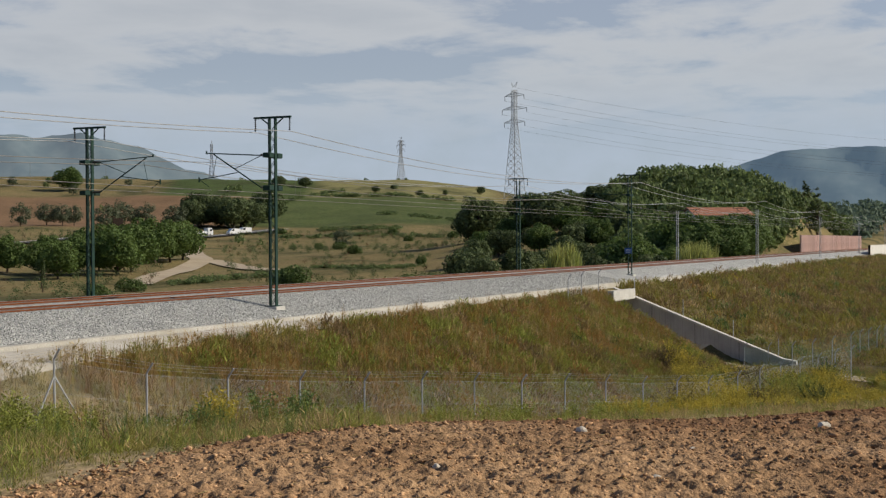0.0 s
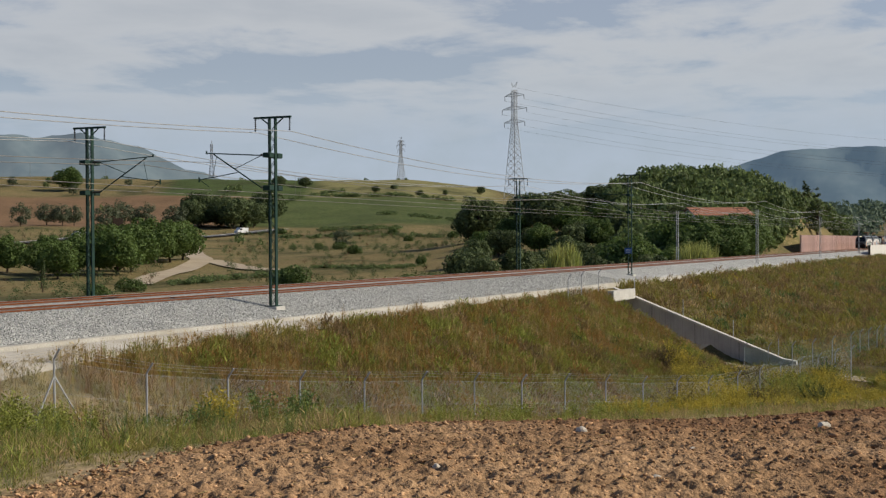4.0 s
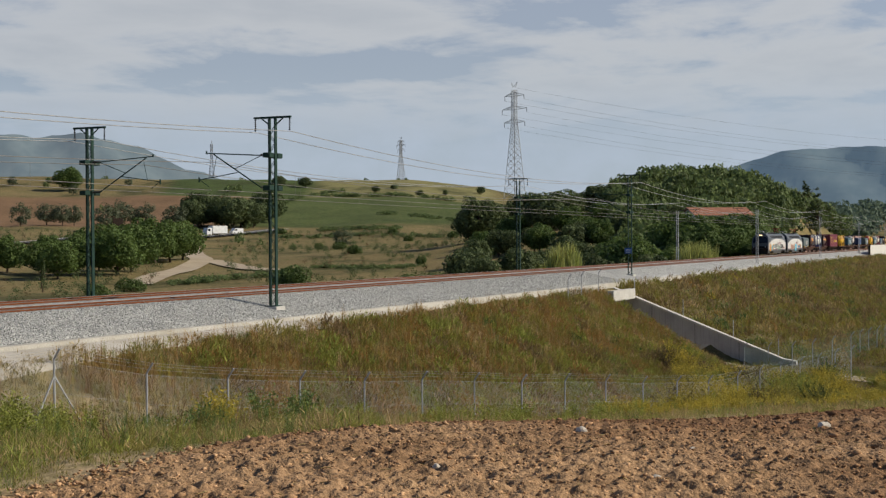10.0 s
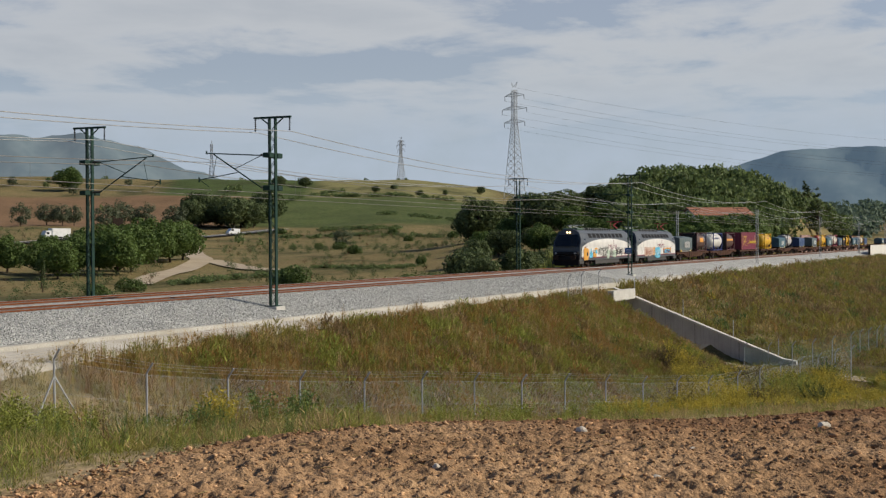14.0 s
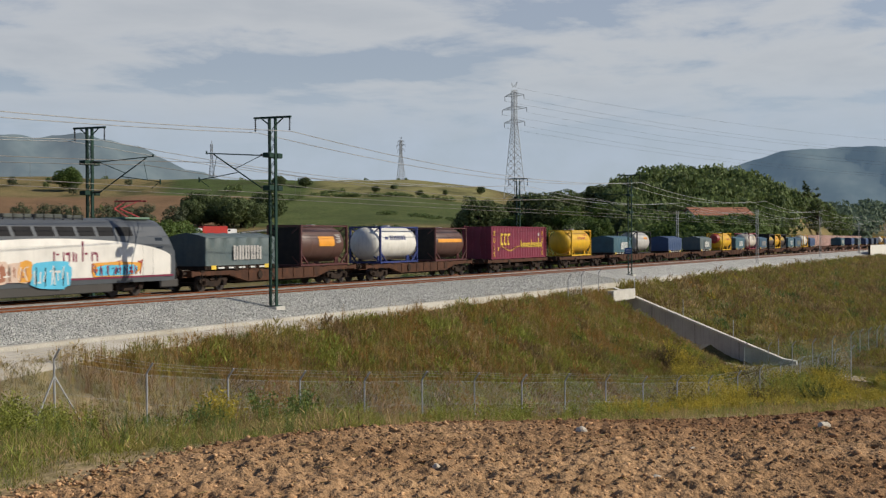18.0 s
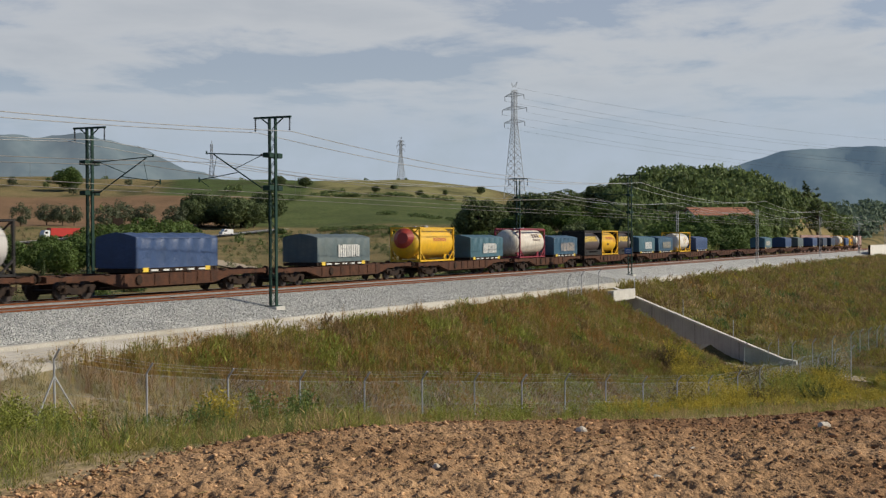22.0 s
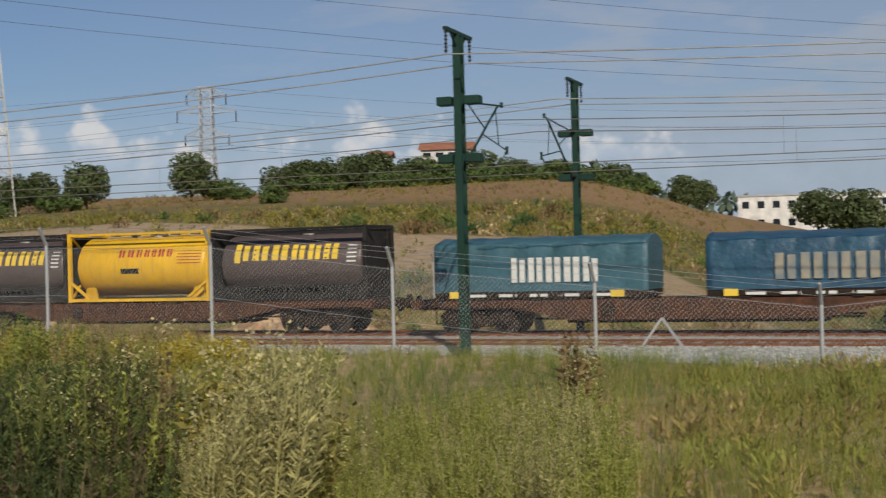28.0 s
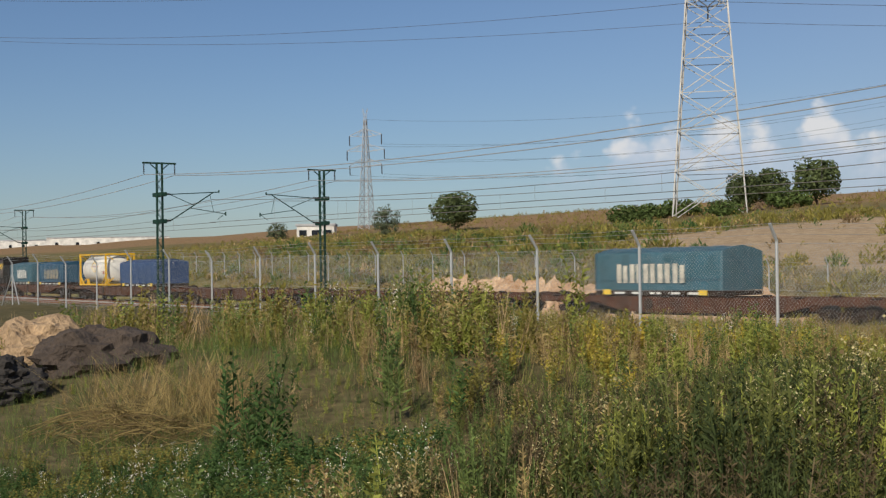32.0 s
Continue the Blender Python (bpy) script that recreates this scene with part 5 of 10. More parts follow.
def freight():
    w = wagon()
    rolls(w, 3.05)
    for c in (-174.2, -154.1, -96.5, -77.0, -57.2, -37.2, -17.1, 23.2, 43.2, 63.3, 83.4, 103.5, 123.6, 143.7, 163.8, 184.0, 204.1, 224.2, 244.3):
        rolls(clone(w), c)
    short = wagon(15.0, False)
    rolls(short, -133.8)
    rolls(clone(short), -115.2)
    # loads, from the front
    tip = lambda tarp, lab, mt=None, seed=0, x0=-0.9, width=3.0, H=2.03: tarp_body(lab, TARPS[tarp], 7.2, H, (mt, x0, width, 5) if mt else None, seed)
    on_deck(tip("grey", "grey-green tarpaulin swap body with worn pale lettering blocks", GREYP, 1), -178.65)
    grey_t = tip("teal", "dark teal tarpaulin swap body with white lettering blocks", TEXTW, 2)
    bert = tank_container("dark brown tank container with an orange plate in a brown frame", BROWN, BROWNF, dark_end=True, plate=(-0.6, 1.4, -6, 26, ORANGE),
                          marks=[(TEXTW, [(1.7 + 0.12 * (i % 2), 2.3, 30 - i * 6, 32.5 - i * 6) for i in range(5)])])
    on_deck(bert, -168.95)
    on_deck(tank_container("white tank container with blue ends frame and dark blue lettering blocks", WHITE, BLUEF, 6.06, 1.15, True,
                           [(TEXTB, letters(-1.3, 2.6, 8, 12, 28, 0.3, 4)), (TEXTB, [(-2.1, -1.6, 14, 24)])]), -158.1)
    on_deck(tank_container("brown tank container with an orange stripe in a dark frame", BROWN, BROWNF, dark_end=True, marks=[(TEXTW, letters(-1.7, 3.2, 7, 7, 15, 0.3, 9))],
                           plate=(-2.3, 2.3, 4, 18, ORANGE)), -148.85)
    on_deck(ribbed_box("long maroon ribbed bulk container with yellow lettering", MAROON), -133.7)
    yel = tank_container("yellow swap tank with rounded ends and red lettering blocks", YELLOW, YELLOW, 6.3, 1.17, True,
                         [(TEXTR, letters(-1.0, 2.6, 7, 12, 24, 0.35, 6)), (TEXTR, [(1.2, 2.6, 32, 34), (1.2, 2.6, 37, 39)])])
    on_deck(yel, -115.6)
    on_deck(grey_t, -100.65)
    on_deck(tank_container("grey-white tank container with an orange plate in a dark frame", GREYP, BLACKF, plate=(0.4, 1.9, 14, 30, ORANGE)), -91.3)
    on_deck(tip("blue", "blue tarpaulin swap body, wrinkled and plain", None, 4), -76.2)
    on_deck(tip("grey", "faded grey tarpaulin swap body with pale lettering blocks", TEXTW, 5), -57.95)
    yel2 = tank_container("yellow swap tank with a red end patch and red lettering blocks", YELLOW, YELLOW, 6.3, 1.17, True,
                          [(TEXTR, letters(-0.6, 2.4, 7, 6, 18, 0.35, 6))])
    bm = bmesh.new()
    rod(bm, (-3.93, -0.15, 1.75), (-3.55, -0.1, 1.7), 0.42, 18, 0.8)
    part("end_patch", bm, TEXTR, yel2, "dark red painted end patch")
    on_deck(yel2, -43.0)
    on_deck(clone(grey_t), -33.0)
    on_deck(tank_container("stained white tank container in a dark red frame with rounded ends", STAINED, REDF, 6.6, 1.17, True,
                           [(BROWN, letters(0.2, 1.9, 3, 18, 38, 0.3, 7)), (BROWN, letters(0.2, 1.9, 8, 6, 13, 0.35, 5)),
                            (TEXTY, [(2.2, 2.7, 20, 32)])], thick_top=True), -21.7)
    on_deck(tip("sky", "bright blue wrinkled tarpaulin swap body with brown lettering blocks", mat("faded_lettering", (0.40, 0.34, 0.28), 0.8, vary=0.3, scale=2.5, tint=(0.20, 0.22, 0.24)), 7, -1.5, 4.2), -12.3)
    rin = tank_container("grey-brown tank container with large yellow lettering blocks in a black frame", TAUPE, BLACKF, 6.06, 1.05, closed=True,
                         marks=[(TEXTY, letters(-2.2, 4.2, 6, 8, 40, 0.22, 12, True)), (TEXTW, [(2.2, 2.55, 34 - i * 8, 37 - i * 8) for i in range(5)])])
    # flat black discs paint the dark inside of the vent holes
    bm = bmesh.new()
    for k in range(11):
        rod(bm, (-1.4 + k * 0.28, -1.215, 0.36), (-1.4 + k * 0.28, -1.195, 0.36), 0.09, 10)
    part_each("vent_hole", bm, LBLACK0, rin)
    on_deck(rin, -3.1)
    con = tank_container("bright yellow tank container in a yellow frame with red lettering blocks", YELLOW, YELLOW, 6.06, 1.08,
                         marks=[(TEXTR, letters(-0.9, 2.4, 7, 18, 34, 0.35, 6)), (BLACKF, [(-0.8, 0.0, -14, -4)]), (TEXTR, [(1.6, 2.6, 22 - i * 6, 23.5 - i * 6) for i in range(4)])])
    on_deck(con, 3.03)
    on_deck(clone(rin), 9.2)
    on_deck(clone(grey_t), 18.3)
    on_deck(tip("sky", "bright blue tarpaulin swap body with brown lettering blocks", mat("tan_lettering", (0.34, 0.29, 0.20), 0.8, vary=0.3, scale=2.5, tint=(0.16, 0.19, 0.20)), 9, -1.5, 4.0), 27.3)
    eur = tank_container("white tank container in a yellow frame with a small yellow diamond", WHITE, YELLOW, 6.06, 1.08, bands=(-2.0, 0.0, 2.0),
                         marks=[(TEXTR, letters(-0.3, 1.3, 9, 10, 15, 0.4, 2)), (TEXTR, [(1.9, 2.3, -20, -8)]), (BLACKF, [(2.5, 2.9, -18, -12)]), (BLACKF, [(2.4, 2.55, 4 + i * 6, 6 + i * 6) for i in range(5)])])
    bm = bmesh.new()
    for k in range(4):
        a, b = math.pi / 2 * k, math.pi / 2 * (k + 1)
        rod(bm, (0.2 + 0.7 * math.cos(a), -1.10, 1.5 + 0.42 * math.sin(a)), (0.2 + 0.7 * math.cos(b), -1.10, 1.5 + 0.42 * math.sin(b)), 0.025, 4)
    part("diamond", bm, TEXTY, eur)
    on_deck(eur, 38.0)
    blue2 = tip("blue", "plain dark blue tarpaulin swap body", None, 12)
    on_deck(blue2, 47.8)
    on_deck(tip("teal", "teal tarpaulin swap body with pale lettering blocks", mat("cream_lettering", (0.62, 0.58, 0.48), 0.8), 14, -2.2, 4.0), 101.3)
    navy = tip("navy", "dark navy tarpaulin swap body", None, 15)
    on_deck(clone(blue2), 123.6)
    on_deck(tip("grey", "pale grey tarpaulin swap body", None, 17), 139.2)
    on_deck(clone(blue2), 159.8)
    on_deck(navy, 176.0)
    on_deck(clone(navy), 190.5)
    on_deck(clone(eur), 208.0)
    on_deck(clone(blue2), 219.0)
    on_deck(clone(con), 228.5)
    on_deck(tank_container("cream tank container in a dark frame", WHITE, BLACKF), 242.0)


freight()


# ---------------------------------------------------------------- the two locomotives
LGREY = paint("loco_dark_grey", (0.085, 0.094, 0.105), 0.4, 0.15)
LWHITE = paint("loco_cream_white", (0.80, 0.77, 0.71), 0.4, 0.12)
LBLACK = mat("loco_black", (0.014, 0.014, 0.016), 0.7, 0, 0.2, 2, 20, 0.1, spec=0.15)
GLASS = mat("dark_glass", (0.012, 0.015, 0.02), 0.08, 0, 0.05, 2, 10, 0.0)
SKIRT = paint("loco_skirt_grey", (0.050, 0.045, 0.040), 0.7, 0.3)
G_ORANGE = paint("sprayed_orange", (0.75, 0.36, 0.05), 0.5, 0.0)
G_PEACH = paint("sprayed_peach", (0.66, 0.50, 0.40), 0.5, 0.1)
G_BLUE = paint("sprayed_light_blue", (0.10, 0.50, 0.72), 0.5, 0.0)
G_GREY = paint("sprayed_grey", (0.30, 0.30, 0.27), 0.5, 0.0)
G_GREEN = paint("sprayed_pale_green", (0.46, 0.55, 0.44), 0.5, 0.0)
G_RUST = paint("sprayed_rust", (0.35, 0.14, 0.08), 0.5, 0.0)
L_MAROON = paint("maroon_stripe", (0.22, 0.02, 0.06), 0.4, 0.0)
ROOFG = mat("roof_gear", (0.09, 0.10, 0.09), 0.7, 0.2, 0.2, 3, 20, 0.1)
ROOFGREEN = mat("pale_green_roof", (0.16, 0.26, 0.18), 0.6, 0.0, 0.2, 3, 20, 0.1)
LAMP = bpy.data.materials.new("lit_headlamp")
LAMP.use_nodes = True
LAMP.node_tree.nodes["Principled BSDF"].inputs["Emission Color"].default_value = (1.0, 0.72, 0.35, 1)
LAMP.node_tree.nodes["Principled BSDF"].inputs["Emission Strength"].default_value = 4.0


def loco_profile(z):
    """Half the body's width at height z."""
    pts = [(0.7, 1.48), (1.1, 1.50), (2.55, 1.50), (2.95, 1.42), (3.45, 1.18), (3.72, 0.85), (3.84, 0.45), (3.86, 0.0)]
    for (z0, w0), (z1, w1) in zip(pts, pts[1:]):
        if z <= z1:
            return w0 + (w1 - w0) * (z - z0) / (z1 - z0)
    return 0.0


def locomotive(label, tags, lit=True):
    lo = tagged(new("locomotive"), label, "locomotive", "freight train")
    zs = [0.7, 1.1, 1.6, 2.1, 2.55, 2.95, 3.45, 3.72, 3.84]
    prof = [(-loco_profile(z), z) for z in zs] + [(0, 3.87)] + [(loco_profile(z), z) for z in zs[::-1]]

    def end_x(z, y, e):
        back = 0.62 * max(0, z - 2.05) + 0.12 * max(0, 1.2 - z) + 0.22 * (abs(y) / 1.5) ** 3
        return e * (9.75 - back)

    bm = bmesh.new()
    rings = []
    for x, k in ((-9.75, -1), (-8.3, 0), (-4, 0), (0, 0), (4, 0), (8.3, 0), (9.75, 1)):
        ring = []
        for y, z in prof:
            if k:
                ring.append(bm.verts.new((end_x(z, y, k), y * 0.94, z)))
            else:
                ring.append(bm.verts.new((x, y, z)))
        rings.append(ring)
    for a, b in zip(rings, rings[1:]):
        for j in range(len(prof) - 1):
            bm.faces.new((a[j], b[j], b[j + 1], a[j + 1]))
    n = len(prof)
    for ring in (rings[0], rings[-1]):
        for j in range(n // 2):
            q = [ring[j], ring[j + 1], ring[n - 2 - j], ring[n - 1 - j]]
            q = list(dict.fromkeys(q))
            if len(q) > 2:
                bm.faces.new(q)
    part("body", bm, LGREY, lo, smooth=False)
    # cream side with an arched top
    for s in (-1, 1):
        bm = bmesh.new()
        nseg = 40
        low, top = [], []
        for i in range(nseg + 1):
            x = -9.05 + 18.1 * i / nseg
            zt = 1.75 + 1.12 * math.sqrt(max(0, 1 - (x / 9.3) ** 2))
            rows = [1.02 + (zt - 1.02) * k / 12 for k in range(13)]
            low.append([bm.verts.new((x, s * (loco_profile(z) + 0.014) * (1 - 0.06 * max(0, (abs(x) - 8.3) / 1.45)), z)) for z in rows])
        for a, b in zip(low, low[1:]):
            for k in range(12):
                bm.faces.new((a[k], b[k], b[k + 1], a[k + 1]))
        part("cream_panel", bm, LWHITE, lo, "cream side panel with an arched top")
        bm = bmesh.new()
        for i in range(9):
            x = -5.9 + i * 1.42
            w = 0.58
            z0, z1 = 2.98, 3.42
            v = [bm.verts.new((x + a * w, s * (loco_profile(z) + 0.02), z)) for a, z in ((-1, z0), (1, z0), (1, z1), (-1, z1))]
            bm.faces.new(v)
        part_each("louvre", bm, LBLACK, lo, "dark louvre panel")
        for x in (-8.05, 8.05):
            bm = bmesh.new()
            v = [bm.verts.new((x + a * 0.3, s * (loco_profile(z) + 0.012), z)) for a, z in ((-1, 2.35), (1, 2.35), (1, 2.9), (-1, 2.9))]
            bm.faces.new(v)
            part("cab_window", bm, GLASS, lo)
            bm = bmesh.new()
            for dx in (0.55, 1.35):
                box(bm, x - math.copysign(dx, x) - 0.012, x - math.copysign(dx, x) + 0.012, s * 1.508 - 0.006, s * 1.508 + 0.006, 0.9, 2.6)
            part_each("cab_door_joint", bm, SKIRT, lo)
        bm = bmesh.new()
        box(bm, -9.2, 9.2, s * 1.5 - 0.01, s * 1.5 + 0.01, 0.93, 1.01)
        part("stripe", bm, L_MAROON, lo)
        bm = bmesh.new()
        box(bm, -4.4, 4.4, s * 1.38 - 0.08, s * 1.38 + 0.08, 0.28, 0.8, 0.04)
        for x in (-9.0, 9.0):
            box(bm, x - 0.75, x + 0.75, s * 1.36 - 0.08, s * 1.36 + 0.08, 0.35, 0.75, 0.05)
        part_each("skirt", bm, SKIRT, lo)
    # plain blocks where the maker's word stands
    bm = bmesh.new()
    for i, tops in enumerate(((0.50, 0.08), (0.46, 0.12, 0.46), (0.46, 0.40), (0.95, 0.10), (0.46, 0.12, 0.40))):
        for j, h in enumerate(tops):
            x = 0.1 + i * 0.66 + j * 0.19
            z = 1.78 if h > 0.3 else 2.1
            box(bm, x, x + 0.105 + (0.1 if h < 0.3 else 0), -1.525, -1.508, z, z + h)
    part_each("word_block", bm, L_MAROON, lo, "maroon block")
    for mt, shapes in tags:
        bm = bmesh.new()
        for out in shapes:
            prism(bm, out, -1.530 - 0.002 * len(lo.children) / 10, -1.510)
        part_each("sprayed_patch", bm, mt, lo)
    for e in (-1, 1):
        # windscreen, lamps, buffers
        bm = bmesh.new()
        rows = [(2.15, 1.22), (2.6, 1.24), (3.0, 1.14), (3.3, 1.0)]
        prev = None
        for z, w in rows:
            cur = [bm.verts.new((end_x(z, y, e) + e * 0.03, y, z)) for y in (-w, -w / 3, w / 3, w)]
            if prev:
                for k in range(3):
                    bm.faces.new((prev[k], prev[k + 1], cur[k + 1], cur[k]))
            prev = cur
        part("windscreen", bm, GLASS, lo)
        bm = bmesh.new()
        box(bm, min(e * 9.45, e * 9.86), max(e * 9.45, e * 9.86), -1.3, 1.3, 1.28, 1.62, 0.06)
        part("lamp_panel", bm, LBLACK, lo)
        for y in (-1.0, 1.0):
            bm = bmesh.new()
            rod(bm, (e * 9.84, y, 1.46), (e * 9.9, y, 1.46), 0.1, 12)
            part("headlamp", bm, M["galv"], lo)
        bm = bmesh.new()
        for y in (-0.13, 0.13):
            rod(bm, (end_x(3.52, 0, e) - e * 0.05, y, 3.52), (end_x(3.52, 0, e) + e * 0.06, y, 3.52), 0.085, 12)
        part_each("top_lamp", bm, LAMP if e < 0 and lit else M["galv"], lo, "lit round top lamp" if e < 0 and lit else "")
        for y in (-0.88, 0.88):
            bm = bmesh.new()
            rod(bm, (e * 9.6, y, 1.05), (e * 10.1, y, 1.05), 0.1, 10)
            rod(bm, (e * 10.1, y, 1.05), (e * 10.18, y, 1.05), 0.27, 18)
            part("buffer", bm, GRIME, lo)
        bm = bmesh.new()
        box(bm, min(e * 9.3, e * 9.7), max(e * 9.3, e * 9.7), -1.38, 1.38, 0.72, 1.22, 0.05)
        prism(bm, [(e * 9.55, 0.2), (e * 9.2, 0.2), (e * 9.2, 0.72), (e * 9.62, 0.72)], -1.25, 1.25)
        part("plough", bm, LBLACK, lo, "black front plough")
    # roof
    bm = bmesh.new()
    for x0, x1, h in ((-5.8, -4.6, 0.28), (-4.3, -2.4, 0.34), (-2.1, -0.2, 0.32), (0.1, 1.9, 0.34), (2.2, 3.4, 0.28)):
        box(bm, x0, x1, -0.55, 0.55, 3.82, 3.84 + h * 0.5, 0.03)
    part_each("roof_equipment", bm, ROOFG, lo)
    bm = bmesh.new()
    for k in range(14):
        x = -5.6 + k * 0.66
        rod(bm, (x, -0.8, 3.7), (x, -0.8, 3.98), 0.035, 8)
    part_each("roof_insulator", bm, M["insul"], lo)
    bm = bmesh.new()
    for x in (-7.3, 7.3):
        box(bm, x - 1.0, x + 1.0, -0.75, 0.75, 3.82, 3.93, 0.03)
    part_each("pantograph_base", bm, ROOFGREEN, lo, "pale green pantograph base")
    bm = bmesh.new()
    for y in (-0.35, 0.35):
        bar(bm, (-6.6, y, 3.98), (-8.0, y * 0.6, 4.12), 0.05)
        bar(bm, (-8.0, y * 0.6, 4.14), (-6.5, y * 0.9, 4.24), 0.04)
    box(bm, -6.7, -6.3, -0.8, 0.8, 4.24, 4.3)
    part("folded_pantograph", bm, M["galv"], lo)
    bm = bmesh.new()
    for y in (-0.35, 0.35):
        bar(bm, (7.9, y, 3.95), (6.6, y * 0.5, 4.35), 0.05)
        bar(bm, (6.6, y * 0.5, 4.35), (7.7, y * 1.2, 4.72), 0.04)
    for x in (7.5, 7.85):
        box(bm, x - 0.03, x + 0.03, -0.85, 0.85, 4.72, 4.79)
    part("front_pantograph", bm, paint("red_pantograph", (0.45, 0.04, 0.05), 0.5), lo, "red half-folded pantograph")
    for x in (-6.0, 6.0):
        bogie(lo, x)
    return lo


def scribble(x0, x1, z0, z1, n, seed, w=0.09):
    """Slanting and crossing sprayed strokes with no meaning."""
    rd = random.Random(seed)
    out = []
    for k in range(n):
        x = x0 + (x1 - x0) * (k + rd.uniform(0.1, 0.9)) / n
        a, b, lean = rd.uniform(0, 0.35), rd.uniform(0.6, 1.0), rd.uniform(-0.22, 0.22)
        za, zb = z0 + (z1 - z0) * a, z0 + (z1 - z0) * b
        out.append([(x, za), (x + w, za + 0.02), (x + w + lean, zb), (x + lean, zb - 0.03)])
        if k % 2:
            zc, ln = z0 + (z1 - z0) * rd.uniform(0.2, 0.9), rd.uniform(0.15, 0.45)
            out.append([(x - ln / 2, zc), (x + ln / 2, zc + rd.uniform(-0.1, 0.15)), (x + ln / 2, zc + w * 1.2), (x - ln / 2, zc + w)])
    return out


def blob(cx, cz, w, h, seed, n=14):
    rd = random.Random(seed)
    return [(cx + w / 2 * math.cos(a) * rd.uniform(0.75, 1.1), cz + h / 2 * math.sin(a) * rd.uniform(0.75, 1.1)) for a in [2 * math.pi * k / n for k in range(n)]]


def quadz(x0, x1, z0, z1, slant=0.1):
    """A sprayed patch with a wobbling, rounded outline."""
    rd = random.Random(int(x0 * 71 + z1 * 13))
    cx, cz, w, h = (x0 + x1) / 2, (z0 + z1) / 2, (x1 - x0) / 2, (z1 - z0) / 2
    out = []
    for k in range(20):
        c, s = math.cos(2 * math.pi * k / 20), math.sin(2 * math.pi * k / 20)
        u, v = math.copysign(abs(c) ** 0.5, c), math.copysign(abs(s) ** 0.5, s)
        g = rd.uniform(0.86, 1.06)
        out.append((cx + w * u * g + slant * v * 0.4, cz + h * v * g))
    return out


def locos():
    a = locomotive("cream and dark grey electric locomotive with sprayed orange patches", [
        (G_ORANGE, [quadz(-8.7, -6.9, 0.72, 2.0), quadz(-5.5, -4.3, 0.95, 1.5), quadz(-4.9, -3.9, 1.5, 1.95)]),
        (G_BLUE, [[(-6.7, 0.95), (-5.6, 0.95), (-5.5, 1.45), (-5.9, 1.5), (-6.1, 1.9), (-6.5, 1.5)], quadz(-4.7, -3.95, 1.35, 1.75)]),
        (G_GREY, [[(-3.6, 1.25), (-2.2, 1.25), (-2.2, 1.75), (-2.9, 2.02), (-3.6, 1.75)], quadz(-1.9, -0.6, 1.0, 1.75), quadz(0.6, 1.6, 0.95, 1.8), [(-1.4, 1.55), (0.0, 1.5), (0.1, 2.0), (-1.2, 2.05)]]),
        (G_GREEN, [quadz(-0.5, 0.5, 0.75, 1.7), quadz(1.7, 3.0, 0.85, 1.65)]),
        (LBLACK, [quadz(3.1 + i * 0.42, 3.28 + i * 0.42, 1.2 + 0.05 * (i % 3), 1.75, 0.12) for i in range(6)] + [blob(-7.45, 1.35, 0.42, 0.5, 4)]),
        (G_RUST, [quadz(5.9, 7.6, 1.15, 1.35, 0.05)]),
        (LBLACK, scribble(-3.7, -0.2, 1.0, 1.95, 9, 5) + scribble(0.5, 3.0, 0.85, 1.8, 6, 6, 0.06) + scribble(3.0, 5.8, 1.0, 2.0, 9, 7) + scribble(-6.6, -4.0, 1.0, 1.8, 5, 8, 0.05)),
        (G_RUST, scribble(-8.4, -7.6, 1.95, 2.1, 3, 9, 0.05)),
        (LWHITE, scribble(-3.3, -0.4, 1.1, 1.7, 6, 10, 0.12) + scribble(3.2, 5.6, 1.1, 1.8, 6, 11, 0.06))])
    rolls(a, -215.75)
    b = locomotive("cream and dark grey electric locomotive with sprayed blue patches", [
        (G_PEACH, [quadz(-6.3, -4.2, 0.85, 1.95, 0.1), quadz(-4.4, -2.6, 0.85, 1.9, 0.1), quadz(-2.9, -1.3, 0.9, 1.85, 0.1)]),
        (G_ORANGE, [quadz(2.6, 6.6, 1.0, 1.75, 0.3), quadz(-2.2, -1.2, 0.9, 1.9, 0.1)]),
        (G_RUST, [quadz(-5.7 + i * 0.75, -5.2 + i * 0.75, 0.95, 1.7, 0.08) for i in range(4)]),
        (G_BLUE, [quadz(-1.4, 1.4, 0.55, 1.85, 0.15), quadz(3.0, 6.2, 1.05, 1.6, 0.2)]),
        (LBLACK, [quadz(-1.1 + i * 0.6, -1.0 + i * 0.6, 0.7, 1.6, 0.04) for i in range(4)] + [quadz(3.3 + i * 0.6, 3.4 + i * 0.6, 1.1, 1.5, 0.04) for i in range(5)]),
        (G_RUST, scribble(-6.0, -1.5, 0.9, 1.8, 12, 15, 0.08)), (LWHITE, scribble(-1.3, 1.2, 0.65, 1.7, 8, 16, 0.07) + scribble(-5.8, -1.6, 1.0, 1.7, 8, 17, 0.06)),
        (TEXTB, scribble(2.9, 6.2, 1.0, 1.6, 9, 18, 0.08)), (TEXTR, scribble(2.5, 6.6, 1.0, 1.85, 10, 19, 0.05))], False)
    rolls(b, -194.75)


locos()

# ---------------------------------------------------------------- fences


def ground_z(x, y):
    return float(land(x, y))


def post_mesh(h=2.0, r=0.034):
    bm = bmesh.new()
    rod(bm, (0, 0, -0.25), (0, 0, h), r, 8)
    rod(bm, (0, 0, h), (0, -0.24, h + 0.34), r, 8)
    bmesh.ops.recalc_face_normals(bm, faces=bm.faces)
    me = bpy.data.meshes.new("fence_post")
    bm.to_mesh(me)
    bm.free()
    me.materials.append(M["galv"])
    return me


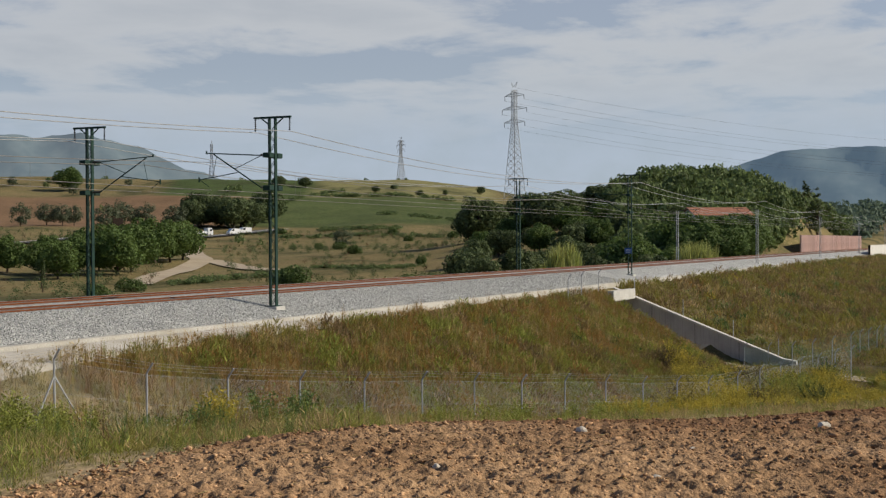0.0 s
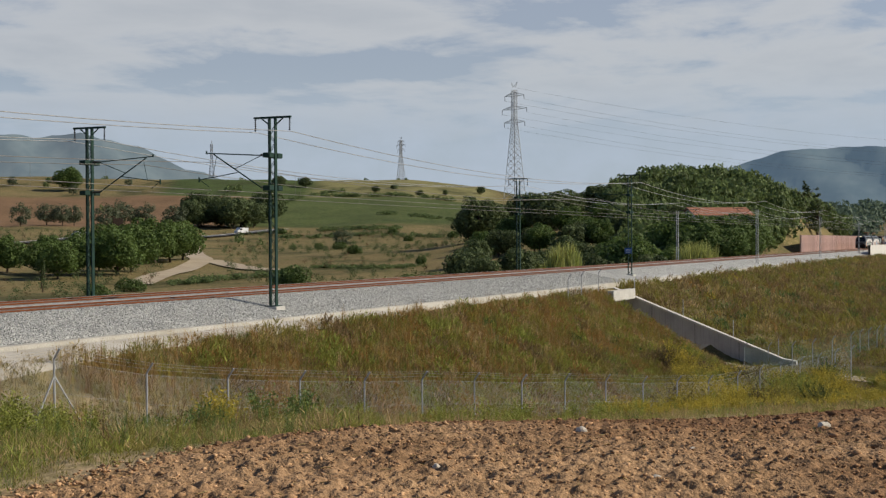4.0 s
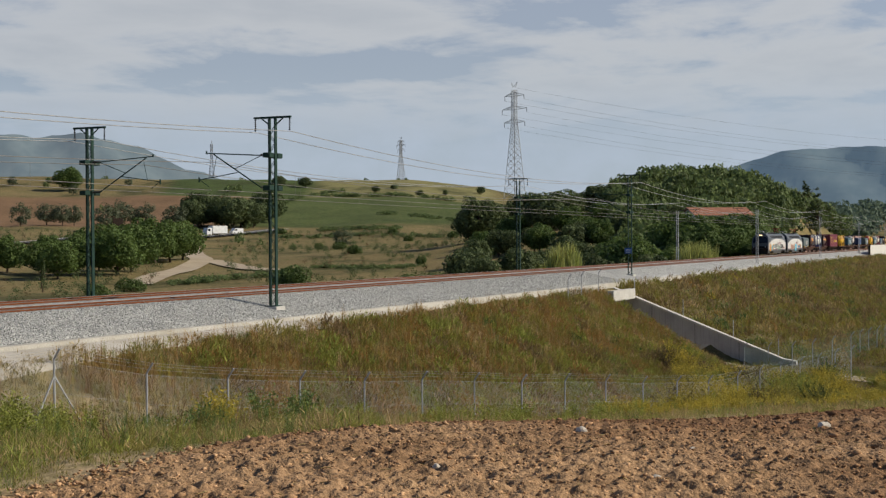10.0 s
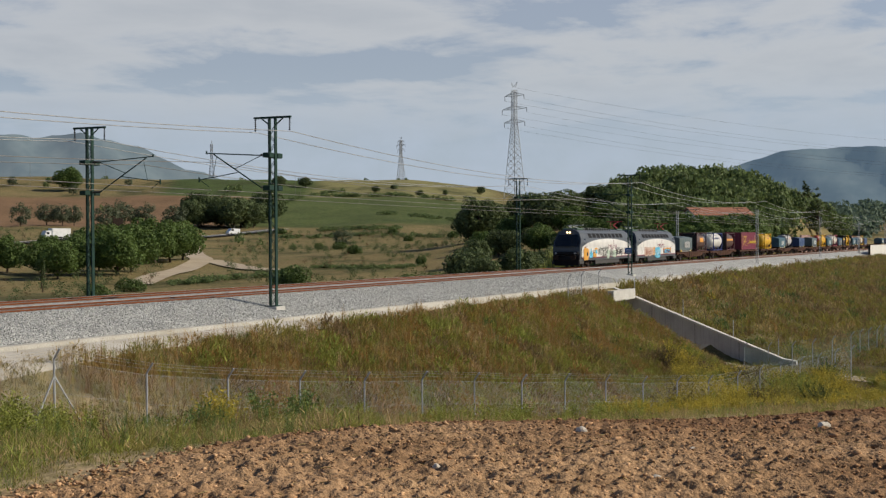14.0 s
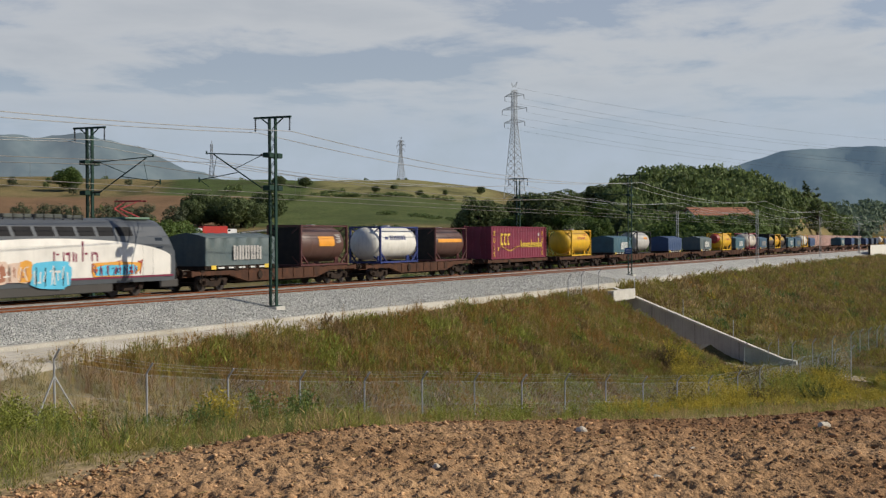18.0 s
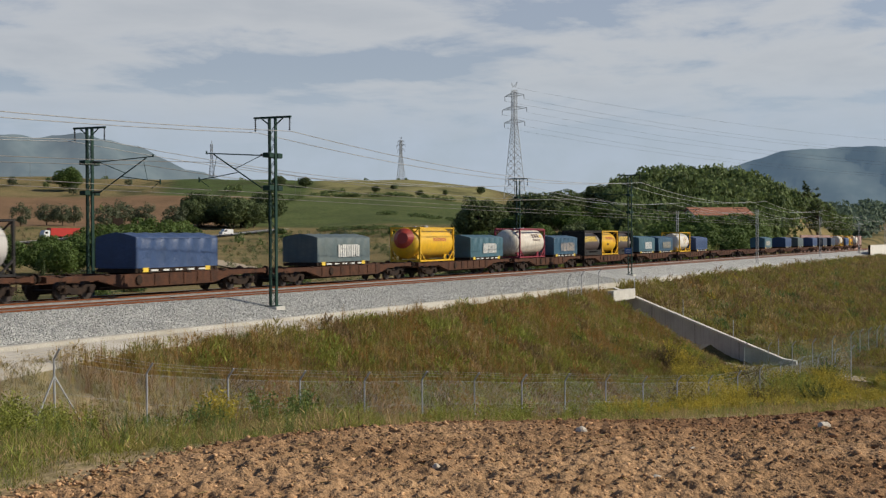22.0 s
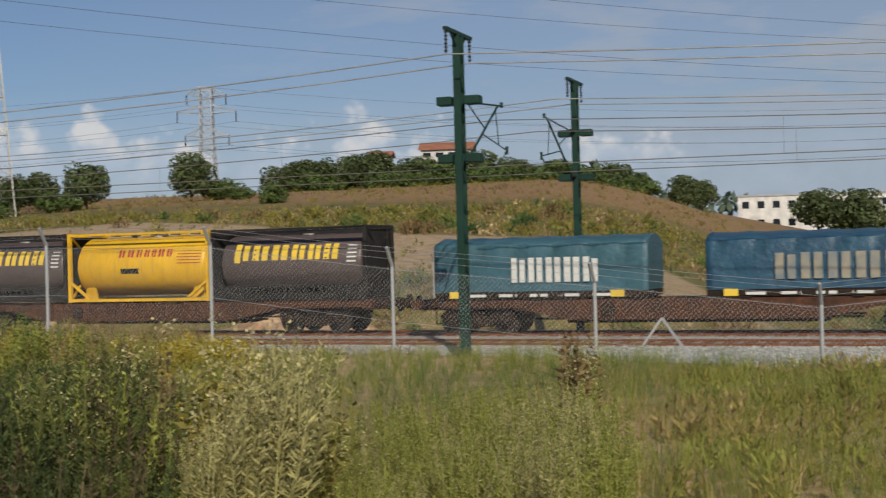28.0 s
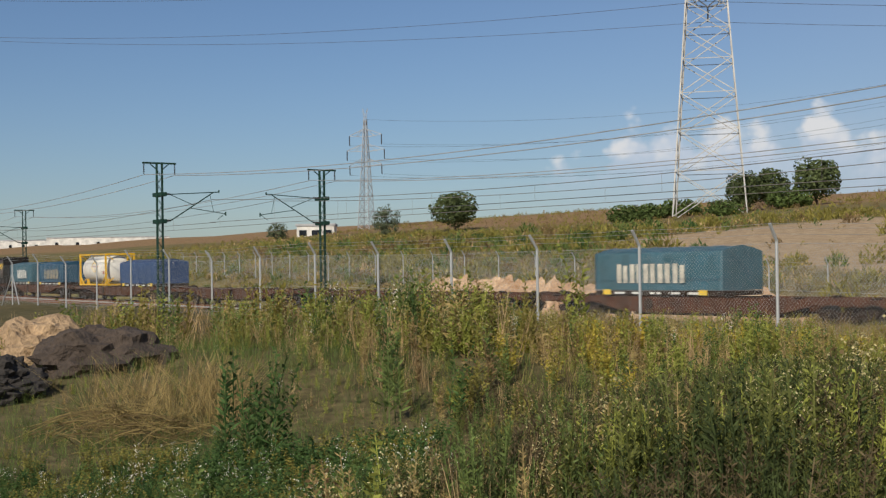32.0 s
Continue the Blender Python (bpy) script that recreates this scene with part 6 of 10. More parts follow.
def fence(label, pts, spacing, h=2.0, cell=0.085, wire_r=0.0022, strainers=(), colour="galv"):
    """Posts with angled tops, chain-link mesh of crossing wires and three top wires, along a bent line."""
    fe = tagged(new("wire_fence"), label, "fence")
    me = post_mesh(h)
    run = []
    for (x0, y0), (x1, y1) in zip(pts, pts[1:]):
        n = max(1, round(math.hypot(x1 - x0, y1 - y0) / spacing))
        run += [(x0 + (x1 - x0) * i / n, y0 + (y1 - y0) * i / n) for i in range(n)]
    run.append(pts[-1])
    zs = [ground_z(x, y) for x, y in run]
    for (x, y), z in zip(run, zs):
        share("fence_post", me, pose(x, y, z, 0, 0, random.uniform(-6, 6)), fe)
    wv, wf = [], []
    top = []
    for (x0, y0), z0, (x1, y1), z1 in zip(run, zs, run[1:], zs[1:]):
        d = math.hypot(x1 - x0, y1 - y0)
        ux, uy = (x1 - x0) / d, (y1 - y0) / d
        hh = h - 0.08
        k = np.arange(-hh, d, cell)
        for sgn in (1, -1):
            a = np.clip(k, 0, d)
            za = np.where(k < 0, -k, 0.0)
            b = np.clip(k + hh, 0, d)
            zb = np.where(k + hh > d, d - k, hh)
            if sgn < 0:
                za, zb = hh - za, hh - zb
            p = np.stack([x0 + ux * a, y0 + uy * a, z0 + (z1 - z0) * a / d + za + 0.05], -1)
            q = np.stack([x0 + ux * b, y0 + uy * b, z0 + (z1 - z0) * b / d + zb + 0.05], -1)
            w = np.array([0, 0, wire_r * 1.4])
            base = sum(len(t) for t in wv)
            wv.append(np.stack([p - w, p + w, q + w, q - w], 1).reshape(-1, 3))
            wf.append(base + np.arange(len(p) * 4).reshape(-1, 4))
        for j in (0.4, 0.75, 1.0):
            top.append(tube_np(sag((x0, y0 - 0.24 * j, z0 + h + 0.34 * j), (x1, y1 - 0.24 * j, z1 + h + 0.34 * j), 0.02, 4), 0.004))
        for j in (0.1, 0.5, 0.97):
            top.append(tube_np(np.array([(x0, y0, z0 + h * j), ((x0 + x1) / 2, (y0 + y1) / 2 + 0.001, (z0 + z1) / 2 + h * j), (x1, y1, z1 + h * j)]), 0.004))
    tagged(mesh_np("chain_link", np.concatenate(wv), np.concatenate(wf), M[colour], fe), "fine chain-link wires", kind="stuff")
    v, f = join_np(top)
    mesh_np("line_wire", v, f, M[colour], fe)
    for x, y in strainers:
        bm = bmesh.new()
        z = ground_z(x, y)
        for s in (-1, 1):
            bar(bm, (x, y, z + 1.5), (x + s * 1.1, y - 0.1, z - 0.05), 0.04)
        part_each("strut", bm, M["galv"], fe, "slanting strut")
    return fe


M["greenmesh"] = mat("green_coated_wire", (0.12, 0.22, 0.16), 0.6, 0.1, 0.1)
fence("grey chain-link fence with bent post tops along the weeds", [(-95, 29.5), (-62, 24.4), (-20, 22.2), (6, 22.0), (31, 27.5), (58, 21.0), (76, 17.0), (96, 13.5)], 3.55, wire_r=0.0015,
      strainers=((31, 27.5), (-4, 22.05), (-62, 24.4)))
fence("green chain-link fence at the foot of the wing wall", [(96, 21.0), (99.5, 18.2), (108, 15.2), (118, 13.8)], 2.6, 1.9, 0.09, 0.0024, colour="greenmesh")
fence("chain-link fence along the top of the western cutting", [(-118, 62.5), (-80, 57.0), (-40, 53.8), (-16, 53.2)], 3.6)
fence("short chain-link fence beside the headwall", [(88, 31.6), (92, 32.0), (96.5, 32.2), (101.5, 32.3)], 3.2, 1.7)

fence("short grey wire fence beyond the far track", [(104, 56.5), (113, 57.5), (124, 58.5)], 2.6, 1.9)


def culvert():
    c = tagged(new("culvert"), "small white concrete culvert head beyond the far track", "culvert", kind="structure")
    bm = bmesh.new()
    box(bm, -2.2, 2.2, -0.3, 0.3, -0.6, 1.3, 0.04)
    part("head_wall", bm, M["concrete"], c)
    for s in (-1, 1):
        bm = bmesh.new()
        box(bm, s * 2.2 - 0.2, s * 2.2 + 0.2, -1.6, -0.3, -0.6, 0.9, 0.04)
        part("wing", bm, M["concrete"], c)
    x, y = 138 * math.sin(radians(46.7)), 138 * math.cos(radians(46.7))
    c.matrix_basis = pose(x, y, ground_z(x, y), 0, 0, -40)


culvert()

# ---------------------------------------------------------------- the underpass


def underpass():
    wall = tagged(new("wing_wall"), "grey concrete wing wall sloping down beside the underpass", "wall", kind="structure")
    bm = bmesh.new()
    out = [(18.6, -7.6), (33.2, -7.6), (33.2, -0.85), (19.6, -6.2), (18.6, -6.35)]
    a = [bm.verts.new((103.4, y, z)) for y, z in out]
    b = [bm.verts.new((103.85, y, z)) for y, z in out]
    bm.faces.new(a)
    bm.faces.new(b[::-1])
    for i in range(len(out)):
        bm.faces.new((a[i], b[i], b[(i + 1) % len(out)], a[(i + 1) % len(out)]))
    part("wall_face", bm, M["wallgrey"], wall)
    bm = bmesh.new()
    for (y0, z0), (y1, z1) in (((33.2, -0.85), (19.6, -6.2)), ((19.6, -6.2), (18.6, -6.35))):
        v = [bm.verts.new(p) for p in ((103.3, y0, z0), (103.95, y0, z0), (103.95, y1, z1), (103.3, y1, z1), (103.3, y0, z0 + 0.14), (103.95, y0, z0 + 0.14), (103.95, y1, z1 + 0.14), (103.3, y1, z1 + 0.14))]
        for q in ((0, 1, 2, 3), (4, 5, 6, 7), (0, 1, 5, 4), (1, 2, 6, 5), (2, 3, 7, 6), (3, 0, 4, 7)):
            bm.faces.new([v[k] for k in q])
    part("coping", bm, M["concrete"], wall, "pale concrete coping")
    for k, y in enumerate((30.0, 26.5, 23.0)):
        bm = bmesh.new()
        zt = -0.85 - (33.2 - y) * 5.35 / 13.6
        box(bm, 103.385, 103.4, y - 0.015, y + 0.015, -7.5, zt)
        part("joint", bm, GRIME, wall)
    bm = bmesh.new()
    for y0, y1, z in ((26.8, 27.9, -5.1), (25.2, 26.2, -5.4)):
        for k in range(3):
            rod(bm, (103.39, y0 + k * 0.36, z), (103.40, y0 + k * 0.36, z), 0.3, 14)
    part("sprayed_tag", bm, paint("sprayed_pale_tag", (0.5, 0.52, 0.5), 0.6, 0), wall)
    bm = bmesh.new()
    for y in (31.5, 27.5, 23.5, 20.0):
        zt = -0.85 - (33.2 - y) * 5.35 / 13.6
        rod(bm, (103.6, y, zt), (103.6, y, zt + 1.5), 0.03, 6)
    part_each("wall_post", bm, M["galv"], wall, "thin galvanised post")
    head = tagged(new("headwall"), "pale concrete headwall over the underpass opening", "wall", kind="structure")
    bm = bmesh.new()
    box(bm, 97.6, 103.3, 31.35, 31.85, -1.55, -0.76)
    part("parapet", bm, M["concrete"], head)
    bm = bmesh.new()
    box(bm, 96.3, 96.8, 31.4, 48.5, -7.5, -1.7)
    box(bm, 103.42, 103.9, 33.2, 48.5, -7.5, -1.7)
    box(bm, 96.3, 103.9, 31.86, 48.5, -1.7, -1.2)
    part("box_culvert", bm, M["wallgrey"], head)


underpass()


def ribbon(name, pts, width, material, lift=0.06, label="", step=4.0):
    """A road along a bent line on the land."""
    p = []
    for (x0, y0), (x1, y1) in zip(pts, pts[1:]):
        n = max(2, int(math.hypot(x1 - x0, y1 - y0) / step))
        p += [(x0 + (x1 - x0) * i / n, y0 + (y1 - y0) * i / n) for i in range(n)]
    p.append(pts[-1])
    p = np.array(p)
    for _ in range(6):
        p[1:-1] = (p[:-2] + 2 * p[1:-1] + p[2:]) / 4
    d = np.gradient(p, axis=0)
    d /= np.linalg.norm(d, axis=1)[:, None]
    nrm = np.stack([-d[:, 1], d[:, 0]], -1)
    k = 5
    off = np.linspace(-0.5, 0.5, k) * width
    P = p[:, None, :] + nrm[:, None, :] * off[None, :, None]
    z = land(P[..., 0], P[..., 1])
    z = np.maximum(z, z.mean(1, keepdims=True)) + lift
    v = np.concatenate([P, z[..., None]], -1).reshape(-1, 3)
    n = len(p)
    i, j = np.meshgrid(np.arange(n - 1), np.arange(k - 1), indexing="ij")
    a = i * k + j
    f = np.stack([a, a + 1, a + k + 1, a + k], -1).reshape(-1, 4)
    return tagged(mesh_np(name, v, f, material), label, kind="structure")


def polar(az, r):
    return r * math.sin(radians(az)), r * math.cos(radians(az))


DIRT = mat("pale_dirt", (0.46, 0.38, 0.27), 0.95, 0, 0.15, 0.2, 5, 0.3, (0.36, 0.28, 0.19))
TARMAC = mat("asphalt", (0.10, 0.10, 0.10), 0.9, 0, 0.15, 0.3, 20, 0.1)
ribbon("dirt_road", [polar(51.8, 262), polar(53.3, 300), polar(54.6, 345), polar(54.1, 385), polar(54.0, 430), polar(53.4, 470)], 6.0, DIRT, 0.15, "pale dirt track across the valley")
ribbon("dirt_road", [polar(54.8, 345), polar(56.4, 318), polar(57.8, 300)], 6.0, DIRT, 0.17, "pale dirt track branching off")
ribbon("underpass_road", [(101.4, 60), (101.4, 32), (101.0, 22), (98, 16.5), (94.5, 13), (92.5, 10), (95, 5), (110, -4)], 2.6, DIRT, 0.08, "pale dirt road to the underpass", 2.0)
HW_A, HW_B = np.array(polar(46.3, 440)), np.array(polar(57.7, 510))


def highway_at(az):
    """The point of the highway seen at that heading."""
    s, c = math.sin(radians(az)), math.cos(radians(az))
    d = HW_B - HW_A
    k = (HW_A[1] * s - HW_A[0] * c) / (d[0] * c - d[1] * s)
    return HW_A + d * k


ribbon("highway", [tuple(highway_at(a)) for a in (36, 40, 46, 52, 58)], 9.0, TARMAC, 0.35, "grey highway at the foot of the hill", 8.0)


def guard_rail():
    g = tagged(new("guard_rail"), "pale steel guard rail along the highway", "guard rail", kind="structure")
    p = [highway_at(a) for a in np.arange(44, 58, 0.25)]
    bm = bmesh.new()
    for a, b in zip(p, p[1:]):
        za, zb = ground_z(*a) + 0.35, ground_z(*b) + 0.35
        bar(bm, (a[0], a[1] - 5, za + 0.65), (b[0], b[1] - 5, zb + 0.65), 0.4, 0.08)
    part("rail_beam", bm, M["concrete"], g)


guard_rail()

# ---------------------------------------------------------------- vehicles on the highway


def lorry(label, box_m, cab_m, L=12.0, flat=False):
    t = tagged(new("lorry"), label, "lorry", "highway traffic")
    bm = bmesh.new()
    if flat:
        box(bm, -L / 2 + 2.6, L / 2, -1.2, 1.2, 1.0, 1.9, 0.05)
    else:
        box(bm, -L / 2 + 2.6, L / 2, -1.25, 1.25, 1.05, 3.8, 0.06)
    part("cargo_box", bm, box_m, t)
    bm = bmesh.new()
    prism(bm, [(-L / 2, 0.6), (-L / 2 + 2.3, 0.6), (-L / 2 + 2.3, 3.1), (-L / 2 + 0.6, 3.1), (-L / 2, 2.1)], -1.2, 1.2)
    part("cab", bm, cab_m, t)
    bm = bmesh.new()
    for s in (-1, 1):
        box(bm, -L / 2 + 0.5, -L / 2 + 1.5, s * 1.21 - 0.01, s * 1.21 + 0.01, 1.9, 2.6)
    part("cab_window", bm, GLASS, t)
    bm = bmesh.new()
    box(bm, -L / 2 + 1, L / 2, -0.5, 0.5, 0.6, 1.0)
    part("chassis", bm, GRIME, t)
    for x in (-L / 2 + 1.2, L / 2 - 3.6, L / 2 - 2.3):
        for s in (-1, 1):
            bm = bmesh.new()
            rod(bm, (x, s * 0.9, 0.5), (x, s * 1.2, 0.5), 0.5, 14)
            part("wheel", bm, LBLACK, t)
    return t


def van(label, m_):
    t = tagged(new("van"), label, "van", "highway traffic")
    bm = bmesh.new()
    prism(bm, [(-2.6, 0.4), (2.6, 0.4), (2.6, 2.2), (-1.3, 2.3), (-2.0, 1.4), (-2.6, 1.2)], -0.95, 0.95)
    part("body", bm, m_, t)
    bm = bmesh.new()
    for s in (-1, 1):
        prism(bm, [(-1.8, 1.35), (-0.4, 1.4), (-0.4, 2.0), (-1.25, 2.0)], s * 0.96 - 0.01, s * 0.96 + 0.01)
    part("window", bm, GLASS, t)
    for x in (-1.7, 1.7):
        for s in (-1, 1):
            bm = bmesh.new()
            rod(bm, (x, s * 0.75, 0.36), (x, s * 0.98, 0.36), 0.36, 12)
            part("wheel", bm, LBLACK, t)
    return t


ROADGOING = []       # (thing, seconds and heading at two times, its front towards the left)
WHITEV = paint("vehicle_white", (0.80, 0.80, 0.78), 0.4, 0.05)
REDV = paint("vehicle_red", (0.50, 0.03, 0.02), 0.4, 0.05)


def az_of(px):
    return 64.85 + math.degrees(math.atan((px - 784) / 2340))


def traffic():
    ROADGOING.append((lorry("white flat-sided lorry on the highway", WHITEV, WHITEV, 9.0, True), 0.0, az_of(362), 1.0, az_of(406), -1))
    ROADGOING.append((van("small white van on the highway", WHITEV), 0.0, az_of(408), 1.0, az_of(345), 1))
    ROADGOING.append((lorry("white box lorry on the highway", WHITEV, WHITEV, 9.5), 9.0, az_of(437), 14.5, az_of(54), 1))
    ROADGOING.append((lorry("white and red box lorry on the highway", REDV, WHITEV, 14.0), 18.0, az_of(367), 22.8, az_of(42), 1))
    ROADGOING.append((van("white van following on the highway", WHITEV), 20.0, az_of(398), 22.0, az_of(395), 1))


traffic()


def road_pose(t, t0, a0, t1, a1, face):
    p0, p1 = highway_at(a0), highway_at(a1)
    p = p0 + (p1 - p0) * (t - t0) / (t1 - t0)
    d = HW_B - HW_A
    p = p + np.array([-d[1], d[0]]) / np.linalg.norm(d) * (1.8 * (1 if face < 0 else -1))
    az = math.degrees(math.atan2(p[0], p[1]))
    z = ground_z(*p) + 0.4 - 9.0 * float(sstep(57.4, 59.2, az))      # vehicles drop through the ground in the east, hidden from the camera
    turn = math.degrees(math.atan2(d[1], d[0])) + (0 if face > 0 else 180)
    return pose(float(p[0]), float(p[1]), z, 0, 0, turn)

# ---------------------------------------------------------------- trees
LEAF = {
    "pine": leaf_mat("pine_needles", (0.074, 0.108, 0.026), (0.052, 0.080, 0.022), island=0.35),
    "oak": leaf_mat("oak_leaves", (0.076, 0.094, 0.036), (0.052, 0.071, 0.029)),
    "olive": leaf_mat("grey_green_leaves", (0.085, 0.098, 0.055), (0.055, 0.07, 0.04)),
    "bush": leaf_mat("bush_leaves", (0.075, 0.105, 0.030), (0.050, 0.075, 0.022)),
    "brown": leaf_mat("autumn_leaves", (0.092, 0.056, 0.027), (0.060, 0.046, 0.022)),
    "reed": leaf_mat("reed_leaves", (0.26, 0.25, 0.075), (0.16, 0.19, 0.055)),
    "far": leaf_mat("far_wood_leaves", (0.104, 0.134, 0.046), (0.072, 0.098, 0.037)),
    # distance haze is tinted into these leaves: greyer, bluer, little contrast
    "hazy": leaf_mat("haze_tinted_leaves", (0.088, 0.118, 0.078), (0.074, 0.102, 0.074), island=0.12),
}


def lobed_np(seed, rx, rz, lobes, per, size, z0, flat=0.0):
    """A crown of rounded lobes, leaf cards lying on the skin of each; z0 is its underside."""
    rd = np.random.default_rng(seed)
    k = np.arange(lobes) + 0.5
    th, up = 2.4 * k + rd.uniform(-0.5, 0.5, lobes), 1 - 2 * k / lobes + rd.normal(scale=0.07, size=lobes)
    ring = np.sqrt(np.clip(1 - up * up, 0.05, 1))
    c = np.stack([np.cos(th) * ring, np.sin(th) * ring, up], -1) * rd.uniform(0.45, 0.74, (lobes, 1)) * np.array([rx, rx, rz])
    c[:, 2] = np.where(c[:, 2] < 0, c[:, 2] * (1 - flat), c[:, 2]) + z0 + rz * (1 - flat)
    n = lobes * per
    u = rd.normal(size=(n, 3))
    u /= np.linalg.norm(u, axis=1)[:, None]
    rc = np.repeat(rd.uniform(0.30, 0.46, lobes), per)[:, None] * np.array([rx, rx, rz * 0.85])
    p = np.repeat(c, per, 0) + u * rc * (1 - 0.22 * rd.random((n, 1)) ** 2)
    nrm = u + rd.normal(scale=0.42, size=(n, 3))
    nrm /= np.linalg.norm(nrm, axis=1)[:, None]
    a = np.cross(nrm, rd.normal(size=(n, 3)))
    a /= np.linalg.norm(a, axis=1)[:, None]
    b = np.cross(nrm, a)
    s = size * rd.uniform(0.6, 1.3, (n, 1))
    q = np.stack([p - a * s, p + b * s * 0.6, p + a * s, p - b * s * 0.6], 1)
    return q.reshape(-1, 3), np.arange(n * 4).reshape(-1, 4)


def crown_np(seed, rx, rz, clumps, per, size, z0, flat=0.0):
    """Leaf cards on many small clumps that fill an uneven crown; z0 is its underside."""
    rd = np.random.default_rng(seed)
    d = rd.normal(size=(clumps, 3))
    d /= np.linalg.norm(d, axis=1)[:, None]
    rad = rd.uniform(0.35, 1.0, clumps) ** 0.5
    c = d * rad[:, None] * np.array([rx, rx, rz]) * rd.uniform(0.75, 1.08, (clumps, 1))
    c[:, 2] = np.where(c[:, 2] < 0, c[:, 2] * (1 - flat), c[:, 2]) + z0 + rz * (1 - flat)
    n = clumps * per
    u = rd.normal(size=(n, 3))
    u /= np.linalg.norm(u, axis=1)[:, None]
    rc = np.repeat(rd.uniform(0.20, 0.36, clumps) * rx, per)
    p = np.repeat(c, per, 0) + u * rc[:, None] * rd.uniform(0.6, 1.0, (n, 1)) * np.array([1, 1, 0.8])
    out = np.repeat(c - np.array([0, 0, z0 + rz * 0.8]), per, 0) / np.array([rx, rx, rz])
    nrm = u * 0.8 + out * 0.7 + rd.normal(scale=0.35, size=(n, 3)) + np.array([0, 0, 0.3])
    nrm /= np.linalg.norm(nrm, axis=1)[:, None]
    a = np.cross(nrm, rd.normal(size=(n, 3)))
    a /= np.linalg.norm(a, axis=1)[:, None]
    b = np.cross(nrm, a)
    s = size * rd.uniform(0.6, 1.3, (n, 1))
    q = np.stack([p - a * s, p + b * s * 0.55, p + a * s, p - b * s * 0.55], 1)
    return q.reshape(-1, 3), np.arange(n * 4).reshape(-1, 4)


def trunk_bm(seed, h, r, limbs=5, top=0.5):
    rd = random.Random(seed)
    bm = bmesh.new()
    p, rr = Vector((0, 0, -0.3)), r
    for k in range(4):
        q = Vector((rd.uniform(-0.05, 0.05) * h, rd.uniform(-0.05, 0.05) * h, h * top * (k + 1) / 4))
        rod(bm, p, q, rr, 7, rr * 0.82)
        p, rr = q, rr * 0.82
    for k in range(limbs):
        a = 2 * math.pi * k / limbs + rd.uniform(-0.4, 0.4)
        b = p * rd.uniform(0.7, 1.0)
        e = b + Vector((math.cos(a) * h * 0.22, math.sin(a) * h * 0.22, h * rd.uniform(0.15, 0.3)))
        rod(bm, b, e, rr * 0.7, 5, rr * 0.3)
    return bm


TREE_KIND = {
    # height, crown radius, crown half height, clumps, leaves each, leaf size, underside, flatness, leaf, label, category
    "pine": (10.0, 4.1, 4.4, 22, 250, 0.25, 0.7, 0.25, "pine", "green umbrella pine with a broad rounded crown", "pine tree"),
    "oak": (9.0, 3.6, 3.9, 24, 150, 0.26, 0.7, 0.2, "oak", "dark green holm oak with a dense crown", "oak tree"),
    "olive": (6.0, 2.5, 2.7, 60, 50, 0.15, 0.5, 0.2, "olive", "grey-green tree on the hillside", "tree"),
    "bush": (3.0, 1.8, 1.4, 16, 110, 0.13, 0.05, 0.6, "bush", "green rounded bush on rough grass", "bush"),
    "brown": (7.0, 3.0, 3.0, 70, 56, 0.16, 0.9, 0.3, "brown", "tree with brown autumn leaves", "tree"),
    "cypress": (12.0, 1.3, 5.4, 60, 30, 0.22, 0.8, 0.0, "oak", "tall dark green narrow cypress", "cypress"),
}
PROTO = {}
LOBED = ("pine", "oak", "bush")


def tree(kind, x, y, height, turn=0.0, seed=0, wide=1.0, label=""):
    H, rx, rz, clumps, per, size, z0, flat, leaf, lab, cat = TREE_KIND[kind]
    key = (kind, seed % 3)
    m = pose(x, y, ground_z(x, y), 0, 0, turn) @ Matrix.Diagonal((height / H * wide, height / H * wide, height / H, 1))
    if key not in PROTO:
        name = {"bush": "bush", "cypress": "cypress", "pine": "pine_tree", "oak": "oak_tree"}.get(kind, "tree")
        t = tagged(new(name), lab, cat)
        part("trunk", trunk_bm(seed + 5, H, 0.022 * H, 6, 0.5 if kind != "bush" else 0.3), M["bark"], t)
        v, f = (lobed_np if kind in LOBED else crown_np)(seed * 7 + len(kind), rx, rz, clumps, per, size, z0, flat)
        mesh_np("crown", v, f, LEAF[leaf], t)
        PROTO[key] = t
        t.matrix_basis = m
        return t
    base = PROTO[key]
    keep = base.matrix_basis.copy()
    base.matrix_basis = Matrix()
    t = copy_thing(base, m)
    base.matrix_basis = keep
    return t


def many(kind, n, az0, az1, r0, r1, h0, h1, seed, wide=1.0):
    rd = random.Random(seed)
    for i in range(n):
        a = az0 + (az1 - az0) * ((i + rd.random()) / n)
        r = rd.uniform(r0, r1)
        x, y = polar(a, r)
        h, turn, pick, w = rd.uniform(h0, h1), rd.uniform(0, 360), rd.randrange(3), wide * rd.uniform(0.85, 1.2)
        if y - float(bend(x)) > 54 and not (58.0 < a < 66.2 and 490 < r < 720):
            tree(kind, x, y, h, turn, pick, w)


